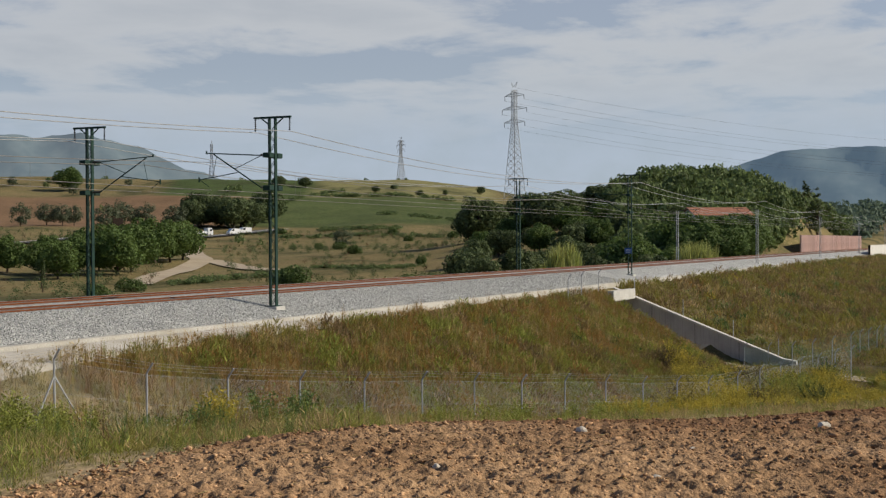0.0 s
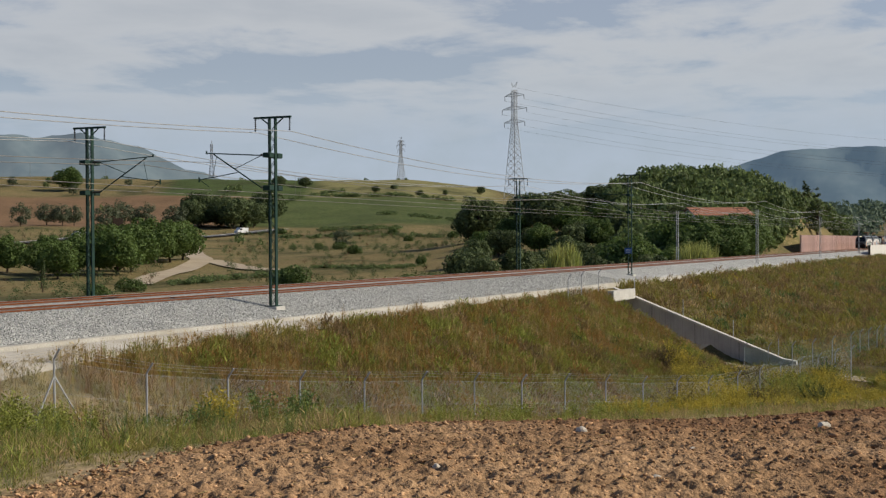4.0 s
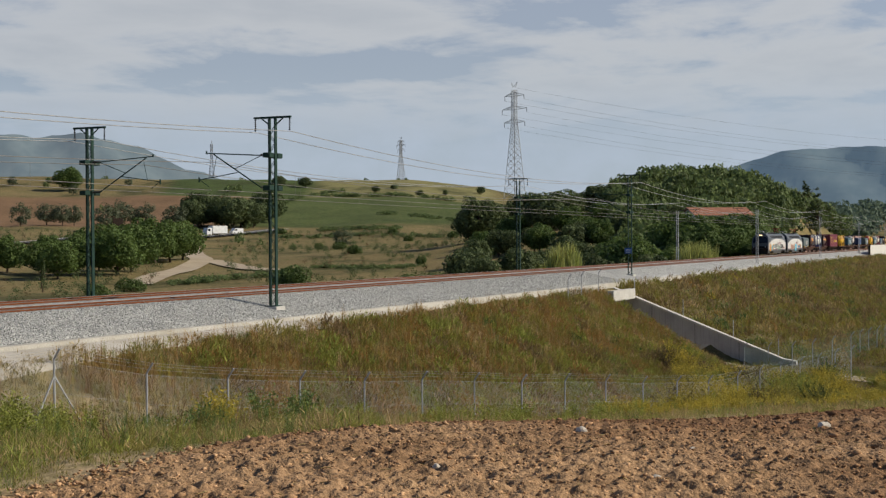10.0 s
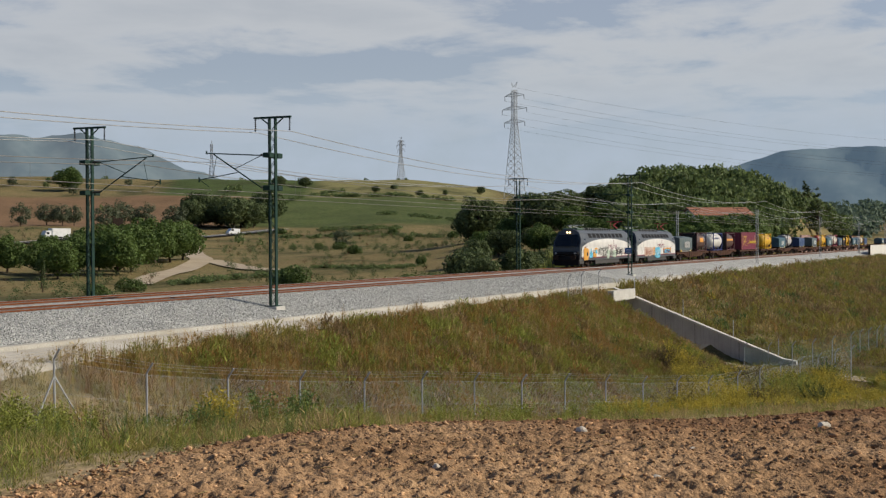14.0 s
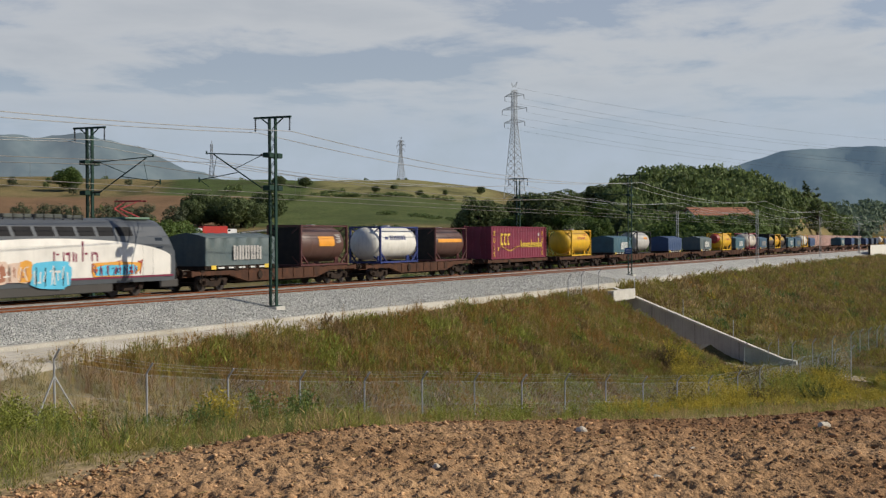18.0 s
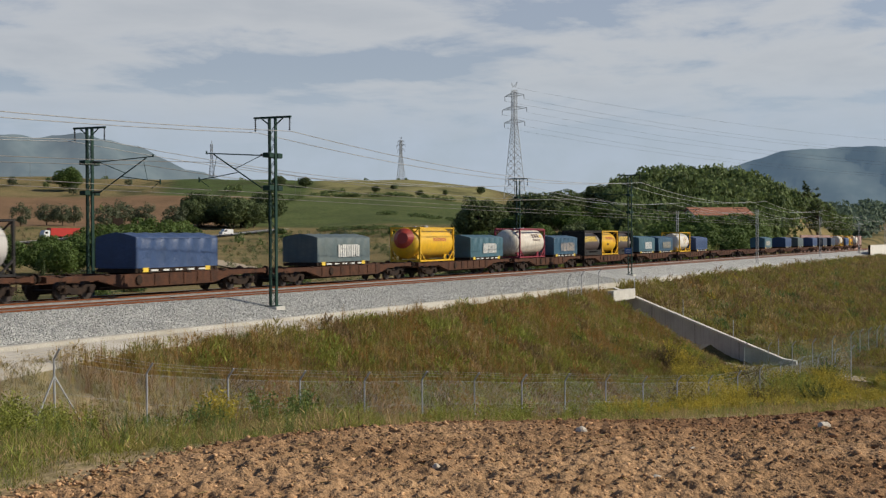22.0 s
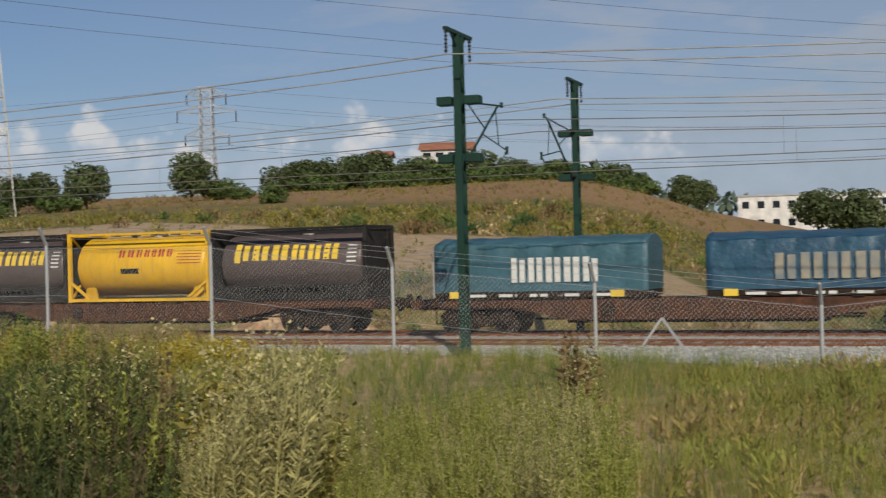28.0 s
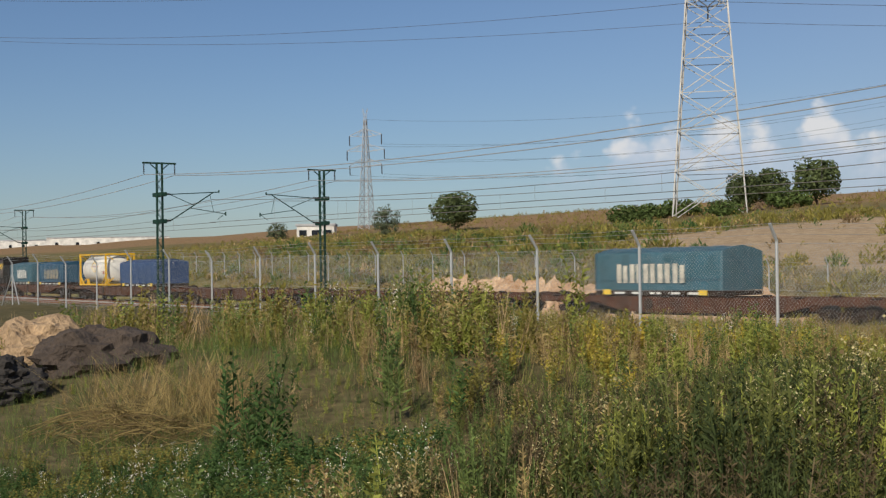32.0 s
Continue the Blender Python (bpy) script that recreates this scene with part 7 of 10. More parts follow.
def woods():
    # pines below the highway
    for a, r, h in ((46.6, 300, 10), (47.9, 292, 9), (48.6, 275, 9.5), (49.3, 285, 10.5), (50.3, 300, 11), (51.0, 285, 12), (51.6, 300, 13), (52.6, 330, 13.5), (53.2, 335, 13), (53.7, 345, 12.5),
                    (50.6, 340, 12), (49.6, 345, 10), (52.0, 350, 13), (48.2, 330, 9), (45.2, 300, 10), (43.8, 310, 9)):
        x, y = polar(a, r)
        tree("pine", x, y, h, a * 77 % 360, int(a * 10) % 3, 1.15)
    many("olive", 9, 47.0, 53.5, 500, 540, 8, 13, 3)
    many("oak", 16, 54.0, 57.6, 520, 600, 11, 17, 4, 1.2)
    many("bush", 4, 56.5, 60.5, 560, 620, 3, 5, 5)
    for kind, a, r, h, w in (("bush", 58.4, 235, 6.5, 1.0), ("bush", 58.0, 240, 5.5, 1.0), ("olive", 60.5, 420, 7, 1.2), ("bush", 61.0, 345, 4, 1.0), ("oak", 66.4, 345, 14, 1.0), ("oak", 66.0, 350, 11, 1.1),
                             ("oak", 66.9, 350, 12, 1.1), ("oak", 67.4, 420, 14, 1.1), ("bush", 66.9, 300, 5, 1), ("oak", 68.4, 360, 13, 1.2), ("oak", 69.2, 330, 13, 1.1), ("oak", 70.0, 340, 12, 1.2),
                             ("bush", 63.9, 300, 3.5, 0.7), ("pine", 49.1, 760, 17, 1.2), ("oak", 57.8, 790, 9, 1.4), ("oak", 58.9, 800, 8, 1.5), ("oak", 66.5, 800, 6, 1.4), ("bush", 51.6, 240, 4, 1.3),
                             ("bush", 50.2, 215, 4, 1.0), ("cypress", 48.0, 235, 6, 0.8), ("oak", 69.3, 620, 9, 1.4), ("oak", 70.8, 500, 12, 1.3), ("cypress", 80.6, 380, 15, 1.3), ("cypress", 80.2, 390, 11, 1.2)):
        x, y = polar(a, r)
        tree(kind, x, y, h, a * 77 % 360, int(a * 10) % 3, w)
    # front of the wooded hill
    many("oak", 14, 70.2, 75.0, 225, 320, 5, 8, 7, 1.2)
    many("oak", 9, 70.4, 73.6, 330, 420, 7, 10, 47, 1.2)
    many("oak", 17, 65.4, 72.4, 210, 300, 5.5, 8.5, 48, 1.25)
    many("pine", 8, 66.5, 72.0, 290, 345, 6, 9, 49, 1.2)
    many("bush", 12, 64.5, 72.0, 190, 260, 2, 3.5, 50, 1.3)
    many("pine", 9, 71.5, 75.9, 220, 300, 8, 11, 8, 1.2)
    many("pine", 9, 75.9, 77.6, 275, 320, 7, 10, 28, 1.2)
    many("oak", 9, 75.3, 77.0, 205, 240, 7.5, 9, 29, 1.3)
    many("pine", 7, 77.6, 80.0, 240, 300, 5.5, 8, 30, 1.2)
    many("oak", 5, 77.7, 79.9, 210, 280, 6, 9, 9, 1.2)
    many("bush", 10, 71.5, 80.5, 195, 240, 3, 5, 10)
    # a screen of pines, heights set to hide the farmhouse walls from the camera
    for a, r, top in ((75.1, 262, 7.2), (75.45, 256, 7.4), (75.8, 262, 7.0), (76.1, 255, 7.5), (76.45, 262, 7.2), (76.75, 256, 7.3), (77.05, 262, 6.6), (77.35, 257, 6.2), (77.7, 264, 7.6), (75.6, 246, 5.4), (76.3, 246, 5.2), (77.0, 247, 5.0)):
        x, y = polar(a, r)
        tree("pine", x, y, 1.28 * (top - ground_z(x, y)), a * 77 % 360, int(a * 10) % 3, 1.2)
    many("pine", 8, 77.3, 78.8, 314, 345, 6, 8, 40, 1.1)
    many("pine", 9, 78.4, 80.6, 388, 430, 6, 8, 41, 1.2)
    many("oak", 6, 77.2, 78.4, 300, 315, 5, 7, 42, 1.2)
    # hedges on the green hill
    many("oak", 5, 61.5, 66.6, 730, 790, 3, 5, 11, 1.3)
    many("bush", 14, 57.5, 68.0, 380, 560, 2.5, 4.5, 12)
    many("olive", 4, 46.5, 51.5, 700, 820, 5, 8, 13)
    # north: the hill with the white house and the autumn trees
    many("oak", 12, 30.0, 45.0, 500, 640, 8, 13, 14, 1.3)
    many("bush", 10, 26.0, 46.0, 330, 520, 4, 7, 15, 1.2)
    many("brown", 7, 13.3, 18.0, 180, 205, 15, 17.5, 16, 1.0)
    many("oak", 7, 10.8, 14.0, 190, 215, 11, 15, 36, 1.0)
    many("bush", 8, 17.5, 24.0, 190, 220, 8, 11, 37, 1.2)
    many("oak", 6, 8.0, 24.0, 185, 230, 7, 10, 17, 1.2)
    many("oak", 8, -4.0, 9.0, 190, 260, 8, 12, 18, 1.2)
    # western hillside
    for kind, a, r, h, w in (("oak", -49.9, 196, 7.2, 1.3), ("olive", -52.9, 190, 5.2, 0.9), ("bush", -51.4, 194, 1.2, 1.2), ("olive", -57.6, 235, 4.0, 1.2), ("bush", -42.4, 172, 3.8, 1.5),
                             ("bush", -41.4, 178, 3.6, 1.4), ("bush", -40.2, 180, 4.0, 1.3), ("oak", -37.6, 166, 6.0, 1.0), ("oak", -36.5, 168, 6.2, 1.1), ("bush", -35.7, 164, 4.0, 1.3), ("oak", -34.6, 166, 7.0, 1.1),
                             ("bush", -38.5, 160, 3.2, 1.4), ("oak", -30.3, 170, 7.8, 1.0), ("bush", -29.0, 172, 4.6, 1.2), ("bush", -28.2, 165, 2.6, 1.2), ("bush", -26.9, 150, 4.0, 0.8),
                             ("bush", -49.0, 158, 1.6, 1.4), ("bush", -44.5, 128, 1.8, 1.5), ("bush", -43.0, 122, 1.6, 1.4)):
        x, y = polar(a, r)
        tree(kind, x, y, h, a * 77 % 360, int(abs(a) * 10) % 3, w)
    many("oak", 14, -27.0, -17.0, 205, 240, 6, 9, 20, 1.3)
    many("bush", 14, -25.0, -11.0, 185, 215, 4, 6, 21, 1.3)
    many("oak", 10, -19.0, -8.0, 230, 280, 6, 9, 22, 1.2)


woods()


def far_woods():
    """Wooded hills, one mass of crowns each."""
    rd = np.random.default_rng(5)

    def mass(label, n, az0, az1, r0, r1, size, mt, keep=None, seed=1, cards=132, leaf=0.23):
        v, f = lobed_np(seed, 1.0, 0.95, 14, cards // 14, leaf, 0.0, 0.35)
        a, r = rd.uniform(az0, az1, n), np.sqrt(rd.uniform(r0 ** 2, r1 ** 2, n))
        x, y = r * np.sin(np.radians(a)), r * np.cos(np.radians(a))
        if keep is not None:
            k = keep(x, y)
            x, y = x[k], y[k]
        z = land(x, y)
        s = size * rd.uniform(0.7, 1.25, len(x))
        vv, ff = scatter_np(v, f, np.stack([x, y, z + 0.1], -1), np.stack([s, s, s * 1.15], -1), rd.uniform(0, 6.28, len(x)))
        tagged(mesh_np("far_woods", vv, ff, LEAF[mt]), label, "woods", kind="stuff")

    mass("dense dark green wood covering the round hill", 760, 72.4, 84.0, 250, 520, 4.0, "far", lambda x, y: (hill(x, y, 386, 101, 92, 44, 8) > 0.06 + 0.14 * (x > 430)) & (y - bend(x) > 54) & ~((np.hypot(x, y) < 285) & (np.abs(np.degrees(np.arctan2(x, y)) - 76.7) < 1.6)), 1, 420, 0.12)
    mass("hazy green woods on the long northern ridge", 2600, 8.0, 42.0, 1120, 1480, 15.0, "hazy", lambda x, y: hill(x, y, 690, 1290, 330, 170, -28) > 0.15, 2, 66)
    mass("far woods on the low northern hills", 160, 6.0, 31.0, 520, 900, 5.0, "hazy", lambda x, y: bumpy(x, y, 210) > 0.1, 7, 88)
    mass("far hedges and woods on the eastern ridge", 70, 46.0, 70.0, 700, 900, 2.4, "far", lambda x, y: bumpy(x, y, 130, 1) > 0.42, 3, 110)
    on_floor = lambda x, y: (y - bend(x) > 56) & (bumpy(x, y, 60, 4) > -0.35) & (np.abs(np.hypot(x, y) * np.sin(np.arctan2(x, y) - radians(54.3))) > 7)
    mass("olive scrub across the valley floor", 1500, 46.0, 72.0, 120, 500, 0.95, "oak", on_floor, 8, 88, 0.12)
    mass("brown dry scrub across the valley floor", 1300, 46.0, 72.0, 120, 500, 0.75, "brown", lambda x, y: on_floor(x, y) & (bumpy(x, y, 40, 9) > 0.0), 9, 66, 0.12)
    mass("dark hedges between the valley fields", 420, 50.0, 72.0, 330, 760, 2.0, "far", lambda x, y: (np.abs(bumpy(x, y, 230, 6)) < 0.05) & ~((np.abs(np.degrees(np.arctan2(x, y)) - 62.1) < 4) & (np.abs(np.hypot(x, y) - 605) < 105)), 10, 66)
    for label, a0, r0, a1, r1, n, size in (("dark hedge along the upper field", 59.6, 722, 65.2, 712, 70, 1.9), ("dark scrub along a field terrace", 59.6, 512, 63.0, 508, 60, 1.3),
                                           ("dark scrub below the green field", 57.8, 482, 65.0, 470, 90, 1.1), ("low scrub along a dry terrace", 59.2, 305, 64.0, 292, 80, 0.8),
                                           ("low hedge beside the dirt track", 53.2, 262, 57.4, 276, 70, 0.9), ("dark scrub above the underpass road", 63.0, 262, 67.5, 250, 60, 0.8),
                                           ("hedge between the far fields", 57.0, 640, 60.4, 770, 50, 1.8), ("dark scrub on a field bank", 62.0, 600, 66.5, 560, 60, 1.4)):
        v, f = lobed_np(n, 1.0, 0.8, 10, 9, 0.16, 0.0, 0.5)
        t = rd.random(n)
        a, r = a0 + (a1 - a0) * t + rd.normal(scale=0.08, size=n), r0 + (r1 - r0) * t + rd.normal(scale=3.0, size=n)
        x, y = r * np.sin(np.radians(a)), r * np.cos(np.radians(a))
        sz = size * rd.uniform(0.5, 1.3, n)
        vv, ff = scatter_np(v, f, np.stack([x, y, land(x, y)], -1), np.stack([sz * 1.5, sz * 1.5, sz], -1), rd.uniform(0, 6.28, n))
        tagged(mesh_np("hedge", vv, ff, LEAF["far"]), label, "hedge", kind="stuff")
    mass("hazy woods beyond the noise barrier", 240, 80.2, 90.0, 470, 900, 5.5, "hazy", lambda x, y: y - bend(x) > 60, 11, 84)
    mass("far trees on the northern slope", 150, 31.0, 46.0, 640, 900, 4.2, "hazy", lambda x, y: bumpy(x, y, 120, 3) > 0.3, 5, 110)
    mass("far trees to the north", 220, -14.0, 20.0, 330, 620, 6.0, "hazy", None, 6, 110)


far_woods()


def reeds(x, y, h, n, seed, spread=2.2):
    rd = np.random.default_rng(seed)
    t = tagged(new("reed_clump"), "tall yellow-green clump of giant reeds", "reeds")
    pos = np.stack([x + rd.normal(scale=spread * 0.5, size=n), y + rd.normal(scale=spread * 0.35, size=n), np.zeros(n)], -1)
    pos[:, 2] = land(pos[:, 0], pos[:, 1])
    v, f = blade_np(9, 1.0, 0.20, 0.022, 3)
    vv, ff = scatter_np(v, f, pos, h * rd.uniform(0.6, 1.05, n), rd.uniform(0, 6.28, n), rd.normal(scale=0.12, size=(n, 2)))
    mesh_np("leaf", vv, ff, LEAF["reed"], t)


def blade_np(n, h, spread, w, seed, bends=2):
    """A tuft of n bent blades, as arrays; h high."""
    rd = np.random.default_rng(seed)
    vs, fs, k = [], [], 0
    for i in range(n):
        a = rd.uniform(0, 6.283)
        out = spread * rd.uniform(0.2, 1.0)
        hh = h * rd.uniform(0.55, 1.0)
        wa = a + 1.57 + rd.uniform(-0.5, 0.5)
        ww = w * rd.uniform(0.7, 1.2)
        b0 = rd.normal(scale=spread * 0.22, size=2)
        for j in range(bends + 1):
            t = j / bends
            c = np.array([b0[0] + math.cos(a) * out * t * t, b0[1] + math.sin(a) * out * t * t, hh * t])
            e = np.array([math.cos(wa), math.sin(wa), 0]) * ww * (1 - 0.8 * t)
            vs += [c - e, c + e]
        for j in range(bends):
            fs.append((k + 2 * j, k + 2 * j + 1, k + 2 * j + 3, k + 2 * j + 2))
        k += 2 * (bends + 1)
    return np.array(vs), np.array(fs)


reeds(*polar(70.0, 153), 4.2, 150, 1, 2.6)
reeds(*polar(69.3, 156), 3.8, 100, 2, 2.2)
reeds(*polar(75.7, 215), 4.4, 160, 3, 4.0)

# ---------------------------------------------------------------- pylons


def pylon(label, h, base, arms=((0.78, 6.0), (0.87, 7.5), (0.95, 5.5)), waist=0.72, top_w=1.6, steel=None, bars=9, thick=0.16, horns=True):
    """A lattice power pylon with three pairs of arms."""
    p = tagged(new("power_pylon"), label, "pylon", "power pylons")
    steel = steel or M["pylon"]

    def half(z):
        t = z / h
        return (base / 2 + (top_w / 2 - base / 2) * min(1, t / waist)) if t < waist else top_w / 2

    levels = [0.0]
    z = 0.0
    while z < h * 0.97:
        z = min(h, z + max(1.5, half(z) * 1.25))
        levels.append(z)
    for sx in (-1, 1):
        for sy in (-1, 1):
            bm = bmesh.new()
            rings = [[bm.verts.new((sx * half(a) + dx * thick / 2, sy * half(a) + dy * thick / 2, a)) for dx, dy in ((-1, -1), (1, -1), (1, 1), (-1, 1))] for a in levels]
            for lo, hi in zip(rings, rings[1:]):
                for k in range(4):
                    bm.faces.new((lo[k], lo[(k + 1) % 4], hi[(k + 1) % 4], hi[k]))
            part("leg", bm, steel, p)
    bm = bmesh.new()
    for a, b in zip(levels, levels[1:]):
        ha, hb = half(a), half(b)
        for s in (-1, 1):
            bar(bm, (-ha, s * ha, a), (hb, s * hb, b), thick * 0.6)
            bar(bm, (ha, s * ha, a), (-hb, s * hb, b), thick * 0.6)
            bar(bm, (s * ha, -ha, a), (s * hb, hb, b), thick * 0.6)
            bar(bm, (s * ha, ha, a), (s * hb, -hb, b), thick * 0.6)
            bar(bm, (-hb, s * hb, b), (hb, s * hb, b), thick * 0.5)
            bar(bm, (s * hb, -hb, b), (s * hb, hb, b), thick * 0.5)
    part("bracing", bm, steel, p)
    for f, w in arms:
        for s in (-1, 1):
            bm = bmesh.new()
            z, hw = h * f, half(h * f)
            for dy in (-1, 1):
                bar(bm, (s * hw, dy * hw, z), (s * w, 0, z + 0.3), thick * 0.7)
                bar(bm, (s * hw, dy * hw, z + 1.5), (s * w, 0, z + 0.35), thick * 0.7)
                bar(bm, (s * (hw + w) / 2, dy * hw * 0.5, z + 0.15), (s * hw, dy * hw, z + 1.5), thick * 0.5)
            part("arm", bm, steel, p)
            bm = bmesh.new()
            rod(bm, (s * w, 0, z + 0.3), (s * w, 0, z - 1.6), 0.1, 6)
            part("insulator", bm, M["insul"], p)
    if horns:
        bm = bmesh.new()
        for s in (-1, 1):
            bar(bm, (s * top_w / 2, 0, h), (s * top_w * 1.1, 0, h + 2.2), thick * 0.7)
            bar(bm, (-s * top_w / 2, 0, h), (s * top_w * 1.1, 0, h + 2.2), thick * 0.6)
        part("horn", bm, steel, p)
    return p


def put(ob, az, r, turn, dz=0.0):
    x, y = polar(az, r)
    ob.matrix_basis = pose(x, y, ground_z(x, y) + dz, 0, 0, turn)
    return ob


GREYSTEEL = mat("weathered_pylon_steel", (0.44, 0.46, 0.48), 0.7, 0.2, 0.1, 0.5, 20, 0.0)
pyl_a = put(pylon("tall grey lattice power pylon behind the valley trees", 47.0, 6.6, steel=GREYSTEEL, thick=0.17, arms=((0.68, 6.0), (0.80, 7.2), (0.92, 5.6))), 67.97, 560, 68, 12.5)
pyl_b = put(pylon("distant grey lattice power pylon on the ridge", 40.0, 6.6, steel=GREYSTEEL, thick=0.2), 63.05, 1080, 55, 7.5)
put(copy_thing(pyl_b, Matrix()), 54.95, 1010, 30, -3)
put(copy_thing(pyl_b, Matrix()), 5.6, 420, 20, -6)
pyl_d = put(pylon("big galvanised lattice power pylon on the dry hillside", 48.0, 8.8, thick=0.16, steel=mat("dull_pylon_steel", (0.46, 0.45, 0.43), 0.6, 0.2, 0.1, 0.5, 20, 0.0), waist=0.95, arms=((0.56, 6.9), (0.71, 7.6), (0.86, 6.2)), top_w=2.2), -39.0, 166, -52, -0.2)
pyl_e = put(pylon("grey lattice power pylon behind the hillside trees", 24.0, 4.2, thick=0.16, waist=0.6, arms=((0.62, 4.0), (0.80, 5.4), (0.93, 3.6)), top_w=2.2, horns=False, steel=GREYSTEEL), -29.6, 245, 18, -2.0)
pyl_c = put(pylon("slim grey power pylon on the hilltop", 24.5, 2.8, thick=0.10, waist=0.97, arms=((0.62, 3.6), (0.74, 4.2), (0.86, 3.6)), top_w=0.5, steel=GREYSTEEL), -53.75, 262, 25, -2.5)


def cable(name, label, spans, r=0.03, mt="wiredark"):
    v, f = join_np([tube_np(sag(a, b, d, 24), r) for a, b, d in spans])
    tagged(mesh_np(name, v, f, M[mt]), label, "cable", kind="stuff")


def power_lines():
    def tips(p, h, arms):
        return [p.matrix_basis @ Vector((s * w, 0, h * f - 1.6)) for f, w in arms for s in (-1, 1)] + [p.matrix_basis @ Vector((0, 0, h))]
    d = tips(pyl_d, 48, ((0.56, 6.9), (0.71, 7.6), (0.86, 6.2)))
    e = tips(pyl_e, 24, ((0.62, 4.0), (0.80, 5.4), (0.93, 3.6)))
    c = tips(pyl_c, 24.5, ((0.62, 3.6), (0.74, 4.2), (0.86, 3.6)))
    west = [Vector((-330, 55, 62 + (i // 2) * 7.5)) + Vector((0, 6 * (i % 2), 0)) for i in range(7)]
    east = [Vector((160, 330, 40 + (i // 2) * 5.5)) + Vector((6 * (i % 2), 0, 0)) for i in range(7)]
    cable("power_cable", "power cables slung from the big hillside pylon", [(a, b, 5.0) for a, b in zip(d, west)] + [(a, b, 9.0) for a, b in zip(d, east)], 0.028)
    up = [Vector((40, 300, 24 + 3 * (i // 2))) for i in range(7)]
    cable("power_cable", "power cables between the smaller pylons", [(a, b, 3.0) for a, b in zip(c, e)] + [(a, b, 4.0) for a, b in zip(e, up)], 0.022)
    a = tips(pyl_a, 47, ((0.68, 6.0), (0.80, 7.2), (0.92, 5.6)))
    b = tips(pyl_b, 40, ((0.78, 6.0), (0.87, 7.5), (0.95, 5.5)))
    far = [Vector((760, -60, 30 + 5.5 * (i // 2))) + Vector((0, 5 * (i % 2), 0)) for i in range(7)]
    cable("power_cable", "far power cables above the wooded hill", [(p, q, 9.0) for p, q in zip(a, far)] , 0.03)


power_lines()

# ---------------------------------------------------------------- distant hills and buildings


def mountains():
    hz = bpy.data.materials.new("haze_glow_mountain")
    hz.use_nodes = True
    nt = hz.node_tree
    bs = nt.nodes["Principled BSDF"]
    bs.inputs["Roughness"].default_value = 1.0
    co, nz, cr = nt.nodes.new("ShaderNodeTexCoord"), nt.nodes.new("ShaderNodeTexNoise"), nt.nodes.new("ShaderNodeValToRGB")
    nz.inputs["Scale"].default_value, nz.inputs["Detail"].default_value = 0.022, 8
    cr.color_ramp.elements[0].position, cr.color_ramp.elements[1].position = 0.35, 0.7
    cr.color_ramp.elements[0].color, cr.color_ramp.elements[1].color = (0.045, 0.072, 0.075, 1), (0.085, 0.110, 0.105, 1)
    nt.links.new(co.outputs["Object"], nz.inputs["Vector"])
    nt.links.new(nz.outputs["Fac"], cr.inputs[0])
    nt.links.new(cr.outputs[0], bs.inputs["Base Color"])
    # a blue glow puts distance haze into the slopes
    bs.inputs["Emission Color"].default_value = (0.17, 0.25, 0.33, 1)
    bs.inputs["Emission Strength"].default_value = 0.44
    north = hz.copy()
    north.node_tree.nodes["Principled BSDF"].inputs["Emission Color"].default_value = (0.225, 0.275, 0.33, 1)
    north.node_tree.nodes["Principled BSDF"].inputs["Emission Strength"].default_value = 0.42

    def rng_hill(name, label, az0, az1, r, crest, base, depth, hz=hz):
        a = np.linspace(az0, az1, 160)
        rows = []
        e = crest(a)
        for k, t in enumerate(np.linspace(0, 1, 9)):
            rr = r + depth * t * (1 + 0.06 * np.sin(a * 1.7 + k))
            z = EYE_Z + np.tan(np.radians(base + (e - base) * t ** 0.8)) * rr
            rows.append(np.stack([rr * np.sin(np.radians(a)), rr * np.cos(np.radians(a)), z], -1))
        v = np.stack(rows, 1).reshape(-1, 3)
        i, j = np.meshgrid(np.arange(159), np.arange(8), indexing="ij")
        q = i * 9 + j
        f = np.stack([q, q + 1, q + 10, q + 9], -1).reshape(-1, 4)
        tagged(mesh_np(name, v, f, hz, smooth=True), label, kind="structure")
    wave = lambda a: 0.12 * np.sin(a * 0.9) + 0.07 * np.sin(a * 2.3 + 1) + 0.04 * np.sin(a * 5.1)
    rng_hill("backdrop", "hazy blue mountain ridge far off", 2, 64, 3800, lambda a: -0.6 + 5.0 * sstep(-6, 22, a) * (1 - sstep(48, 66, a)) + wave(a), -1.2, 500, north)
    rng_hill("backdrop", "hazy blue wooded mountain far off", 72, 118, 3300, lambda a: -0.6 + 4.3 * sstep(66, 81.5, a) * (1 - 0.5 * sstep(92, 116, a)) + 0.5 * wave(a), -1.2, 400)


mountains()
PLASTER = mat("white_plaster", (0.74, 0.72, 0.68), 0.9, 0, 0.1, 0.5, 12, 0.05)
TILE = mat("red_roof_tile", (0.36, 0.15, 0.085), 0.9, 0, 0.25, 1.0, 9, 0.3)
SHEET = mat("grey_roof_sheet", (0.42, 0.43, 0.45), 0.6, 0.2, 0.1, 0.5, 10, 0.1)


